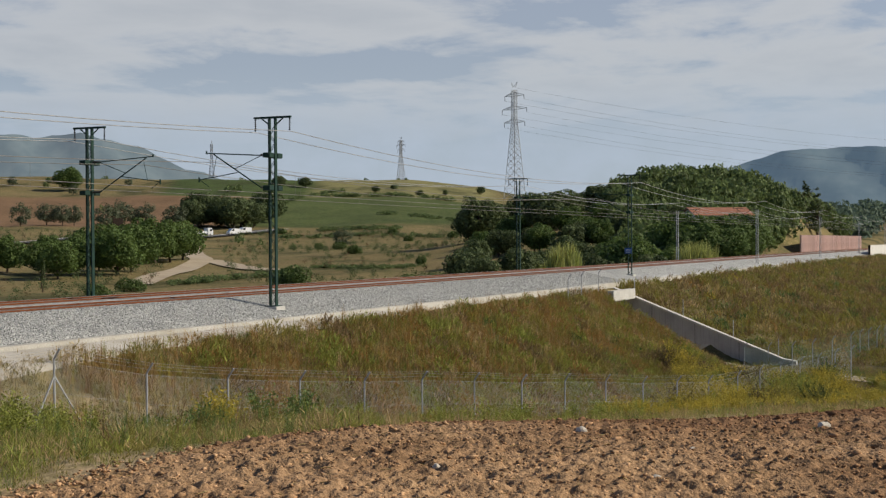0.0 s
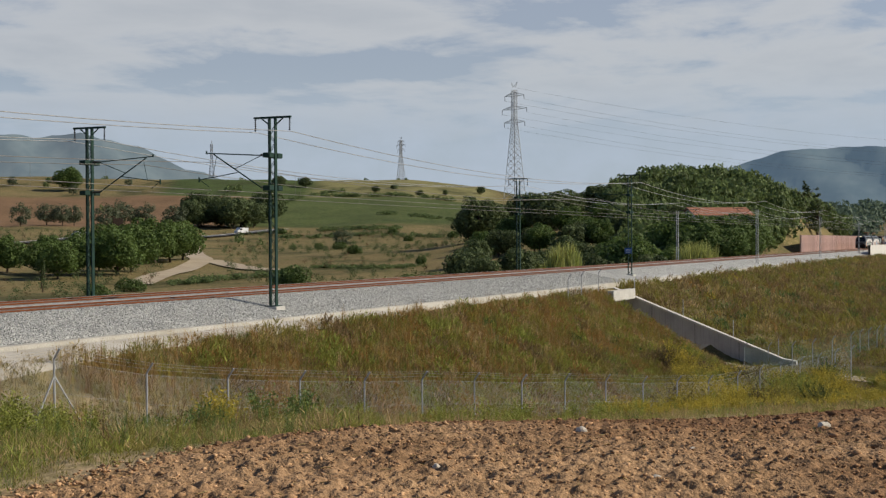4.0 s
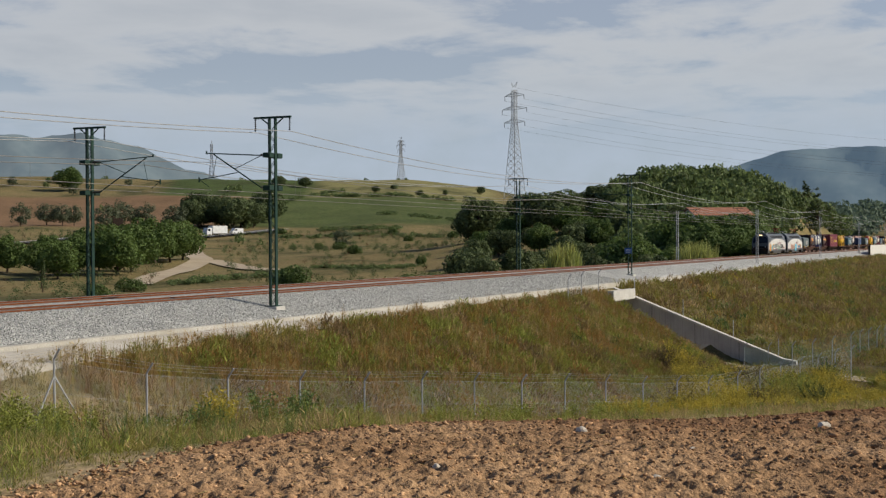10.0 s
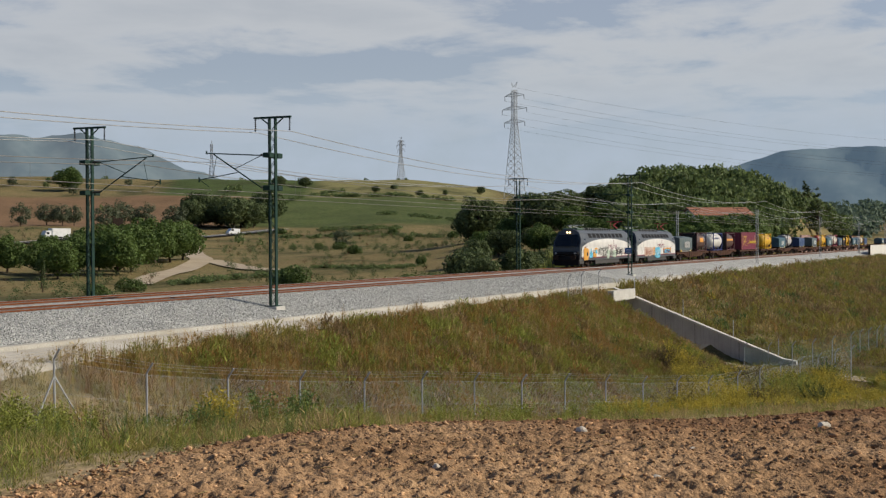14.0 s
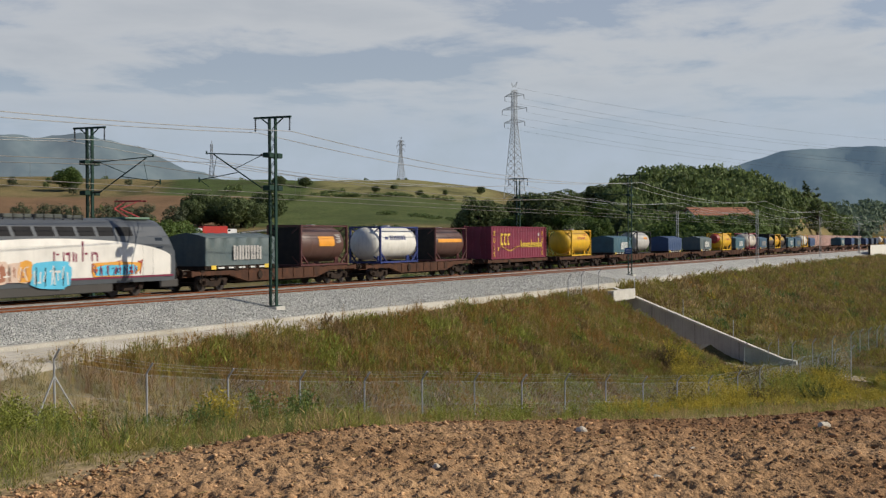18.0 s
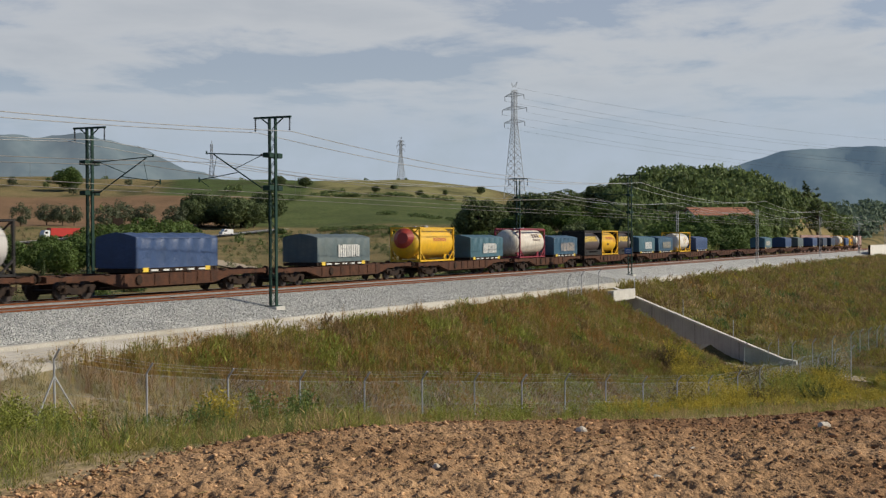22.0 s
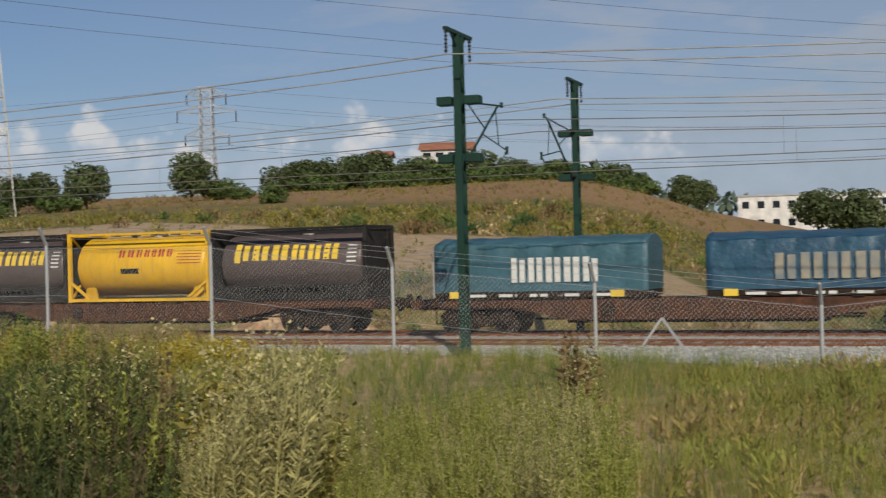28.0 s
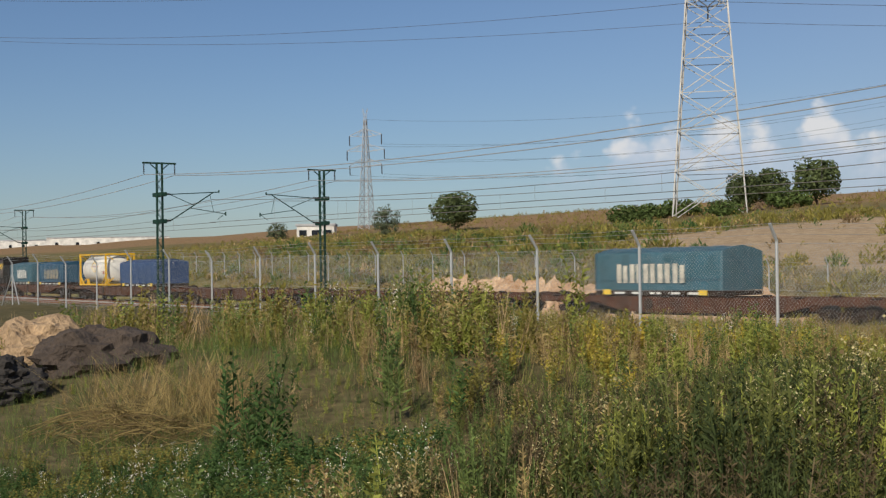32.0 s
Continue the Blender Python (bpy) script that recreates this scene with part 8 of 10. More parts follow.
def house(label, w, d, h, az, r, turn, roof="pitch", rows=1, cols=4, dz=0.0):
    ho = tagged(new("house"), label, "house")
    bm = bmesh.new()
    box(bm, -w / 2, w / 2, -d / 2, d / 2, -3, h)
    part("wall", bm, PLASTER, ho)
    bm = bmesh.new()
    if roof == "pitch":
        out = [(-d / 2 - 0.5, h - 0.1), (0, h + d * 0.22), (d / 2 + 0.5, h - 0.1), (0, h + d * 0.22 - 0.25)]
        a = [bm.verts.new((-w / 2 - 0.5, y, z)) for y, z in out]
        b = [bm.verts.new((w / 2 + 0.5, y, z)) for y, z in out]
        bm.faces.new(a)
        bm.faces.new(b[::-1])
        for i in range(4):
            bm.faces.new((a[i], b[i], b[(i + 1) % 4], a[(i + 1) % 4]))
        part("roof", bm, TILE, ho, "red tiled roof")
        bm = bmesh.new()
        for x in (-w / 2, w / 2):
            v = [bm.verts.new((x, y, z)) for y, z in ((-d / 2, h), (d / 2, h), (0, h + d * 0.21))]
            bm.faces.new(v)
        part("gable", bm, PLASTER, ho)
    else:
        box(bm, -w / 2 - 0.2, w / 2 + 0.2, -d / 2 - 0.2, d / 2 + 0.2, h, h + 0.4)
        part("roof", bm, SHEET, ho)
    for k in range(rows):
        for i in range(cols):
            x = -w / 2 + w * (i + 0.5) / cols
            z = h * (k + 0.35) / rows
            bm = bmesh.new()
            box(bm, x - min(0.8, w / cols * 0.3), x + min(0.8, w / cols * 0.3), -d / 2 - 0.03, -d / 2 + 0.05, z, z + h / rows * 0.38)
            part("window", bm, GLASS, ho)
    return put(ho, az, r, turn, dz)


HOUSE_DZ = 4.4 - ground_z(*polar(76.55, 282))      # its sill is set at 4.4 m, so the roof fits the camera's view
house("white farmhouse with a red tiled roof in the wood", 12.5, 7.5, 3.4, 76.55, 282, -52, dz=HOUSE_DZ)
house("white flat-roofed farmhouse on the far hill", 17.0, 10.0, 4.5, 36.7, 815, -30, "flat", 1, 5)
house("large white factory hall with a dark window band", 42.0, 20.0, 8.5, -3.3, 330, 6, "flat", 2, 12, 3.0)
# walls stretched to 13 m so the roof line fits the camera's view
house("white hall beside the brown trees", 20.0, 12.0, 13.0, 8.2, 330, -5, "flat", 3, 5, 0.0)
house("cream villa with a tiled roof among hilltop trees", 9.5, 7.0, 4.5, -19.3, 250, 14, "pitch", 2, 4, 4.5)
house("small cream house among hilltop trees", 4.0, 5.0, 5.0, -22.2, 250, 14, "pitch", 2, 2, 3.5)
house("small concrete equipment building on the hill", 7.0, 5.0, 2.9, -55.9, 250, 50, "flat", 1, 3, -1.2)
for az_, w_, r_ in ((-64.6, 60, 700), (-67.2, 40, 760), (-70.5, 70, 800)):
    house("long white factory hall on the horizon", w_, 30.0, 8.0, az_, r_, 62, "flat", 1, 6, 2.4)
for az_, r_ in ((20.9, 740), (21.6, 760), (22.4, 730), (23.2, 770), (26.6, 800), (28.6, 760)):
    house("small far house with a red roof", 7.0, 5.0, 2.8, az_, r_, az_ * 7 % 40 - 20, "pitch", 1, 3, 1.0)


def barrier():
    """The ribbed noise barrier beside the far track, panel by panel, and the bridge parapet."""
    b = tagged(new("noise_barrier"), "tall pink and brown ribbed concrete noise barrier", "barrier")
    PINK = mat("pink_concrete", (0.60, 0.42, 0.36), 0.9, 0, 0.1, 1, 20, 0.1, (0.50, 0.34, 0.29), object_vary=0.12)
    bm = bmesh.new()
    out = [(3.0, 0.1), (0.0, 0.1), (0.0, -0.1)]
    for k in range(6):
        out += [(0.1 + k * 0.5, -0.1), (0.13 + k * 0.5, -0.24), (0.35 + k * 0.5, -0.24), (0.38 + k * 0.5, -0.1)]
    out.append((3.0, -0.1))
    lo, hi = [bm.verts.new((x, y, 0.0)) for x, y in out], [bm.verts.new((x, y, 5.0)) for x, y in out]
    bm.faces.new(lo)
    bm.faces.new(hi[::-1])
    for k in range(len(out)):
        bm.faces.new((lo[k], hi[k], hi[(k + 1) % len(out)], lo[(k + 1) % len(out)]))
    me = bpy.data.meshes.new("panel")
    bmesh.ops.recalc_face_normals(bm, faces=bm.faces)
    bm.to_mesh(me)
    bm.free()
    me.materials.append(PINK)
    x = 327.0
    while x < 462:
        share("panel", me, place_on_line(x, 49.6, -0.4), b)
        x += 3.02
    tagged(swept("bridge_parapet", [(32.4, -0.8), (32.4, 2.1), (32.9, 2.1), (32.9, -0.8)], np.arange(318, 470, 6.0), M["concrete"]), "white concrete bridge parapet beside the line", kind="structure")


barrier()


def signs():
    """Two dark road signs seen from behind, beside the highway."""
    for az_, r_ in ((51.05, 430), (53.0, 430)):
        s = tagged(new("road_sign"), "dark road sign panel on two posts, seen from behind", "road sign")
        bm = bmesh.new()
        box(bm, -1.6, 1.6, -0.06, 0.06, 3.0, 6.4)
        part("panel", bm, GRIME, s)
        for x in (-1.1, 1.1):
            bm = bmesh.new()
            rod(bm, (x, 0.1, -0.3), (x, 0.1, 6.2), 0.09, 6)
            part("post", bm, M["galv"], s)
        put(s, az_, r_, -az_ + 20, 2.5)


signs()


def gantry_cables():
    """Cables from the gantry's insulators, up to the tall masts and away over the valley."""
    g = gantry_ob.matrix_basis
    heads = [g @ Vector((-2.57 + 0.67 + i * 1.3, 0, 16.1)) for i in range(4)]
    low = [g @ Vector((-2.57 + 0.67 + i * 1.3, 0, 14.4)) for i in range(4)]
    away = [Vector((*polar(22.8 + 1.5 * i, 106), 5.0)) for i in range(4)]
    masts = [Vector(on_line(31.6 - 4.2 * (i % 2), Y_NEAR, 15.3)) for i in range(4)]
    cable("feeder_cable", "dark feeder cables from the gantry insulators", [(a, b, 1.2) for a, b in zip(low, away)] + [(a, b, 1.4) for a, b in zip(heads, masts)], 0.016)
    hang = [(low[i], g @ Vector((-2.2 + 1.1 * i, 0.1, 7.4)), 0.05) for i in range(4)]
    cable("drop_cable", "thin cables hanging inside the gantry", hang, 0.008)
    # a loose double cable that ends in a loop
    for az_, z0, z1, sway in ((35.55, 12.6, 7.6, 0.10), (35.85, 13.4, 7.4, -0.16)):
        n = 26
        pts = []
        for k in range(n):
            t = k / (n - 1)
            x, y = polar(az_ + sway * math.sin(t * 5.0), 52)
            pts.append((x, y, z0 + (z1 - z0) * t))
        x, y = polar(35.7, 52)
        pts += [(x + 0.28 * math.sin(a), y, z1 + 0.28 * math.cos(a) - 0.28) for a in np.linspace(0.3, 6.0, 10)]
        v, f = tube_np(np.array(pts), 0.016)
        tagged(mesh_np("loose_cable", v, f, M["wiredark"]), "dark loose cable loop hanging from the feeder", "cable", kind="stuff")


gantry_cables()

# ---------------------------------------------------------------- weeds, grass and soil
WEED = {
    "red": leaf_mat("red_brown_weeds", (0.215, 0.118, 0.038), (0.170, 0.110, 0.036), island=0.3),
    "olive": leaf_mat("olive_weeds", (0.172, 0.148, 0.035), (0.136, 0.124, 0.031), island=0.35),
    "green": leaf_mat("green_weeds", (0.095, 0.128, 0.036), (0.075, 0.105, 0.030)),
    "deep": leaf_mat("deep_green_weeds", (0.050, 0.090, 0.024), (0.036, 0.068, 0.020)),
    "tan": leaf_mat("dry_straw", (0.33, 0.235, 0.125), (0.25, 0.175, 0.09)),
    "straw": leaf_mat("straw_brown_weeds", (0.250, 0.185, 0.080), (0.195, 0.150, 0.060)),
    "dusk": leaf_mat("grey_brown_weeds", (0.165, 0.112, 0.052), (0.125, 0.090, 0.042)),
    "yellow": leaf_mat("yellow_flowering_weeds", (0.34, 0.258, 0.034), (0.20, 0.175, 0.034)),
    "lime": leaf_mat("yellow_green_weeds", (0.185, 0.195, 0.040), (0.14, 0.155, 0.034)),
    "cream": leaf_mat("pale_seed_heads", (0.36, 0.32, 0.17), (0.29, 0.25, 0.12)),
    # darker copies of deep, olive and dusk, with foreground shade in their colour
    "shade": leaf_mat("shaded_deep_weeds", (0.070, 0.092, 0.029), (0.048, 0.066, 0.022), gain=1.2),
    "moss": leaf_mat("shaded_olive_weeds", (0.140, 0.150, 0.040), (0.100, 0.114, 0.032), gain=1.2),
    "umber": leaf_mat("shaded_dusk_weeds", (0.128, 0.098, 0.050), (0.090, 0.070, 0.036), gain=1.2),
    "flax": leaf_mat("pale_fluffy_weeds", (0.38, 0.345, 0.150), (0.30, 0.285, 0.115), gain=1.2),
    "white": leaf_mat("white_seed_tufts", (0.62, 0.60, 0.52), (0.5, 0.48, 0.4)),
}


def herb_np(seed, h, stems, leaves, length, width, spread, droop=0.3, top=0.0, top_n=0, top_s=0.01):
    """A branching herb: leaning stems set with narrow leaves; returns its leaves and its seed heads, as arrays."""
    rd = np.random.default_rng(seed)
    q, heads = [], []
    for s in range(stems):
        a = rd.uniform(0, 6.283)
        lean = spread * rd.uniform(0.15, 1.0)
        hh = h * rd.uniform(0.65, 1.0)
        base = rd.normal(scale=0.05 * h, size=2)

        def at(t):
            return np.array([base[0] + math.cos(a) * lean * t ** 1.5, base[1] + math.sin(a) * lean * t ** 1.5, hh * t])
        w = np.array([math.cos(a + 1.57), math.sin(a + 1.57), 0]) * 0.0045 * h
        for k in range(3):
            p0, p1 = at(k / 3), at((k + 1) / 3)
            q.append([p0 - w, p0 + w, p1 + w * 0.7, p1 - w * 0.7])
        for i in range(leaves):
            t = 0.12 + 0.88 * (i + rd.random()) / leaves
            p = at(t)
            b = rd.uniform(0, 6.283)
            ln = length * (1.15 - 0.75 * t) * rd.uniform(0.6, 1.25)
            d = np.array([math.cos(b), math.sin(b), rd.uniform(0.2, 1.0) - droop])
            d /= np.linalg.norm(d)
            sd = np.cross(d, rd.normal(size=3))
            sd /= np.linalg.norm(sd)
            ww = width * rd.uniform(0.7, 1.3)
            q.append([p, p + d * ln * 0.45 + sd * ww, p + d * ln, p + d * ln * 0.45 - sd * ww])
        for i in range(top_n):
            t = 1 - top * rd.random() ** 1.3
            p = at(t) + rd.normal(scale=0.05 * h * (1.2 - t + 0.25), size=3)
            d, e = rd.normal(size=3), rd.normal(size=3)
            d, e = d / np.linalg.norm(d) * top_s, e / np.linalg.norm(e) * top_s
            heads.append([p - d, p - e, p + d, p + e])
    f = lambda L_: (np.array(L_).reshape(-1, 3), np.arange(len(L_) * 4).reshape(-1, 4)) if L_ else None
    return f(q), f(heads)


def in_field(x, y):
    return (field_in(x, y) > 0.1)


def sow(name, label, mt, templates, pos, h, seed, lean=0.1):
    """Spreads copies of some templates over places, joined as one mass."""
    rd = np.random.default_rng(seed)
    pos = np.asarray(pos)
    h = np.asarray(h)
    out = []
    pick = rd.integers(0, len(templates), len(pos))
    for k, tpl in enumerate(templates):
        s = pick == k
        n = int(s.sum())
        if n and tpl is not None:
            out.append(scatter_np(tpl[0], tpl[1], pos[s], h[s], rd.uniform(0, 6.28, n), rd.normal(scale=lean, size=(n, 2))))
    v, f = join_np(out)
    tagged(mesh_np(name, v, f, WEED[mt]), label, "weeds", kind="stuff")


def spots(n, box_, seed, keep=None):
    rd = np.random.default_rng(seed)
    x0, x1, y0, y1 = box_
    x, y = rd.uniform(x0, x1, n), rd.uniform(y0, y1, n)
    if keep is not None:
        k = keep(x, y)
        x, y = x[k], y[k]
    return np.stack([x, y, land(x, y) - 0.03], -1)


def fan(n, az0, az1, r0, r1, seed, keep=None):
    rd = np.random.default_rng(seed)
    a, r = np.radians(rd.uniform(az0, az1, n)), np.sqrt(rd.uniform(r0 * r0, r1 * r1, n))
    x, y = r * np.sin(a), r * np.cos(a)
    if keep is not None:
        k = keep(x, y)
        x, y = x[k], y[k]
    return np.stack([x, y, land(x, y) - 0.03], -1)


def wave01(x, y, s, seed):
    return 0.5 + 0.5 * bumpy(x, y, s, seed)


def hsize(pos, lo, hi, seed, s=6.0):
    rd = np.random.default_rng(seed)
    return (lo + (hi - lo) * wave01(pos[:, 0], pos[:, 1], s, seed)) * rd.uniform(0.6, 1.2, len(pos))


def clump_np(seed, n, w, spread=0.55):
    """A dense low cushion of short leaves and stalks, one high."""
    rd = np.random.default_rng(seed)
    q = []
    for k in range(n):
        a, b = rd.uniform(0, 6.283), rd.uniform(0, 6.283)
        r = spread * math.sqrt(rd.random())
        z = rd.uniform(0.05, 1.0) * (1.05 - (r / spread) ** 2 * 0.55)
        p = np.array([math.cos(a) * r, math.sin(a) * r, z * 0.9])
        d = np.array([math.cos(b) * 0.5 + math.cos(a) * 0.35, math.sin(b) * 0.5 + math.sin(a) * 0.35, rd.uniform(0.35, 1.2)])
        d *= rd.uniform(0.16, 0.34) / np.linalg.norm(d)
        sd = np.cross(d, rd.normal(size=3))
        sd *= w * rd.uniform(0.6, 1.3) / np.linalg.norm(sd)
        q.append([p - d * 0.6, p + sd, p + d, p - sd])
    return np.array(q).reshape(-1, 3), np.arange(n * 4).reshape(-1, 4)


def hashed(p, share):
    """Picks a steady share of some places."""
    return (np.abs(np.sin(p[:, 0] * 12.99 + p[:, 1] * 78.2)) * 437.5) % 1.0 < share


def embankment():
    v_of = lambda x, y: y - bend(x)
    t1 = [blade_np(12, 1.0, 0.38, 0.011, k, 2) for k in range(3)] + [clump_np(k + 500, 34, 0.024) for k in range(3)]
    upright = [blade_np(14, 1.0, 0.20, 0.008, k + 30, 2) for k in range(4)]
    tussock = [blade_np(30, 1.0, 0.85, 0.020, k + 40, 2) for k in range(2)] + [clump_np(k + 530, 90, 0.035, 0.75) for k in range(3)]
    slope = lambda x, y: (v_of(x, y) > 21.0) & (v_of(x, y) < 31.1) & ~((x > 98.5) & (x < 104)) & ~((v_of(x, y) > 27.7 + 1.3 * sstep(12, 20, x) + 1.7 * sstep(22, 42, x)) & (x < 44) & (np.sin(x * 83 + y * 59) < 0.45 - 1.1 * sstep(16, 26, x)))
    high = lambda x, y: (v_of(x, y) - 21) / 10
    for name, label, mt, n, s, w, need, lo, hi in (
            ("bank_weeds", "tall reddish-brown dry weeds on the embankment", "red", 9000, 1, 14, lambda x, y: np.where(high(x, y) < 0.38, 9.0, 0.74 - 0.48 * high(x, y)), 0.35, 0.85),
            ("bank_grass", "olive-green grass on the embankment", "olive", 9000, 4, 11, lambda x, y: 0.34, 0.3, 0.7),
            ("bank_grass", "yellow-green grass on the embankment", "lime", 9000, 14, 9, lambda x, y: 0.46, 0.3, 0.65),
            ("bank_straw", "dry straw-brown stalks on the embankment", "straw", 9000, 7, 8, lambda x, y: 0.45, 0.35, 0.8),
            ("bank_herbs", "fresh green herbs on the embankment", "green", 7000, 10, 9, lambda x, y: 0.55, 0.3, 0.6)):
        p = spots(n, (8, 99, 19, 34), s, lambda x, y: slope(x, y) & (wave01(x, y, w, s) > need(x, y)) & (x + 6 * wave01(x, y, 6, 2) > 40))
        sow(name, label, mt, t1, p, hsize(p, lo, hi, s + 1), s + 2)
    upper = lambda x, y: slope(x, y) & (high(x, y) > 0.42) & (x > 30 + 8 * wave01(x, y, 7, 5))
    for mt, n, s, lo, hi, lab in (("red", 4200, 730, 0.7, 1.15, "tall upright rust-brown stalks below the kerb"), ("straw", 1800, 733, 0.6, 1.1, "tall upright straw stalks below the kerb"),
                                  ("olive", 2200, 736, 0.6, 1.05, "tall upright olive stalks below the kerb"),
                                  ("tan", 1300, 780, 0.6, 1.1, "tall pale dry stalks below the kerb"), ("yellow", 700, 783, 0.5, 0.95, "tall yellow-flowering stalks below the kerb")):
        p = spots(n, (28, 99, 19, 34), s, lambda x, y: upper(x, y) & (wave01(x, y, 8, s) > 0.36))
        sow("bank_stalks", lab, mt, upright, p, hsize(p, lo, hi, s), s + 1, 0.06)
    for mt, n, s, lo, hi, lab in (("dusk", 1100, 740, 0.5, 0.9, "brown rounded tussocks on the embankment"), ("olive", 1300, 743, 0.5, 0.85, "olive rounded tussocks on the embankment"),
                                  ("red", 700, 746, 0.5, 0.85, "rust-brown rounded tussocks on the embankment"), ("lime", 1700, 749, 0.5, 0.85, "yellow-green rounded tussocks on the embankment"), ("tan", 420, 786, 0.4, 0.8, "pale dry tussocks on the embankment"),
                                  ("deep", 70, 789, 0.4, 0.8, "dark green tussocks on the embankment")):
        p = spots(n, (42, 99, 19, 34), s, lambda x, y: slope(x, y) & (wave01(x, y, 5.5, s) > 0.45))
        sow("bank_tussocks", lab, mt, tussock, p, hsize(p, lo, hi, s), s + 1)
    for mt, n, s, lab in (("olive", 5000, 700, "olive grass covering the embankment"), ("dusk", 3000, 703, "brown grass covering the embankment")):
        p = spots(n, (-30, 99, 19, 34), s, slope)
        sow("bank_grass", lab, mt, t1, p, hsize(p, 0.25, 0.5, s), s + 1)
    # thin dry growth where the bank is low
    thin = [blade_np(8, 1.0, 0.5, 0.012, k + 640, 1) for k in range(4)]
    for mt, n, s, thr, lab in (("tan", 8000, 20, 0.38, "pale dry grass below the kerb"), ("straw", 11000, 22, 0.36, "straw-brown weeds below the kerb"), ("olive", 11000, 24, 0.36, "olive weeds below the kerb"), ("dusk", 6000, 26, 0.42, "grey-brown weeds below the kerb")):
        p = spots(n, (-40, 46, 21, 33), s, lambda x, y: slope(x, y) & (wave01(x, y, 6, s) > thr) & (x + 6 * wave01(x, y, 6, 2) < 43))
        sow("bank_grass", lab, mt, thin, p, hsize(p, 0.22, 0.55, s, 4.0), s + 1)
    # the longer bank beyond the underpass
    far = lambda x, y: (v_of(x, y) > 8) & (v_of(x, y) < 31.6) & (x > 104.2)
    t2 = [blade_np(7, 1.0, 0.6, 0.06, k + 10, 1) for k in range(2)] + [clump_np(k + 520, 20, 0.055, 0.7) for k in range(3)]
    for name, label, mt, n, s, thr, lo, hi in (("bank_grass", "olive tussocks on the bank beyond the underpass", "olive", 15000, 13, 0.30, 0.4, 0.9),
                                               ("bank_straw", "dry brown tussocks on the bank beyond the underpass", "straw", 3000, 15, 0.5, 0.4, 0.9),
                                               ("bank_straw", "grey-brown tussocks on the bank beyond the underpass", "dusk", 9000, 18, 0.36, 0.4, 0.9),
                                               ("bank_herbs", "green herbs on the bank beyond the underpass", "green", 5000, 17, 0.54, 0.4, 0.9),
                                               ("bank_weeds", "reddish weeds on the bank beyond the underpass", "red", 4000, 14, 0.5, 0.4, 0.9)):
        p = spots(n, (104.5, 330, 5, 44), s, lambda x, y: far(x, y) & (wave01(x, y, 16, s) > thr))
        sow(name, label, mt, t2, p, hsize(p, lo, hi, s), s + 1)
    for mt, n, s, lab in (("olive", 5000, 710, "olive grass covering the far bank"), ("dusk", 3500, 713, "brown grass covering the far bank")):
        p = spots(n, (104.5, 300, 5, 44), s, far)
        sow("bank_grass", lab, mt, t2, p, hsize(p, 0.4, 0.7, s), s + 1)
    for mt, n, s, lo, hi, lab in (("olive", 1300, 750, 0.8, 1.5, "large olive tussocks on the far bank"), ("dusk", 1200, 753, 0.8, 1.5, "large brown tussocks on the far bank"),
                                  ("straw", 620, 756, 0.7, 1.3, "large straw tussocks on the far bank"), ("deep", 90, 759, 0.6, 1.2, "dark green bushes on the far bank"), ("green", 800, 762, 0.6, 1.1, "green tussocks on the far bank"), ("tan", 200, 792, 0.5, 1.0, "pale dry tussocks on the far bank"), ("yellow", 110, 795, 0.6, 1.1, "yellow-green tussocks on the far bank")):
        p = spots(n, (104.5, 300, 5, 44), s, lambda x, y: far(x, y) & (wave01(x, y, 15, s) > 0.46))
        sow("bank_tussocks", lab, mt, tussock, p, hsize(p, lo, hi, s), s + 1)
    sh = [herb_np(60 + k, 1.0, 18, 16, 0.17, 0.026, 0.6, 0.2)[0] for k in range(3)]
    for mt, n, s in (("olive", 130, 31), ("deep", 70, 33), ("yellow", 70, 35)):
        p = spots(n, (84, 122, 7.5, 10.8), s)
        sow("roadside_shrubs", "dense shrubs beside the dirt road", mt, sh, p, hsize(p, 0.7, 1.5, s), s + 1)
    # weeds along the kerb
    p = spots(5200, (-60, 100, 29.4, 34), 40, lambda x, y: (v_of(x, y) > 30.2) & (v_of(x, y) < 32.3) & (wave01(x, y, 5, 3) > 0.45) & (x < 98) & ((x > 24) | (np.sin(x * 83 + y * 59) > 0.7)))
    sow("kerb_weeds", "dry weeds growing along the concrete kerb", "straw", t1, p, hsize(p, 0.2, 0.6, 41, 3), 42)
    p = spots(900, (100, 300, 30, 44), 43, lambda x, y: (v_of(x, y) > 31.2) & (v_of(x, y) < 32.4))
    sow("kerb_weeds", "dry weeds growing along the concrete kerb", "straw", t2, p, hsize(p, 0.2, 0.6, 44, 3), 45)


embankment()


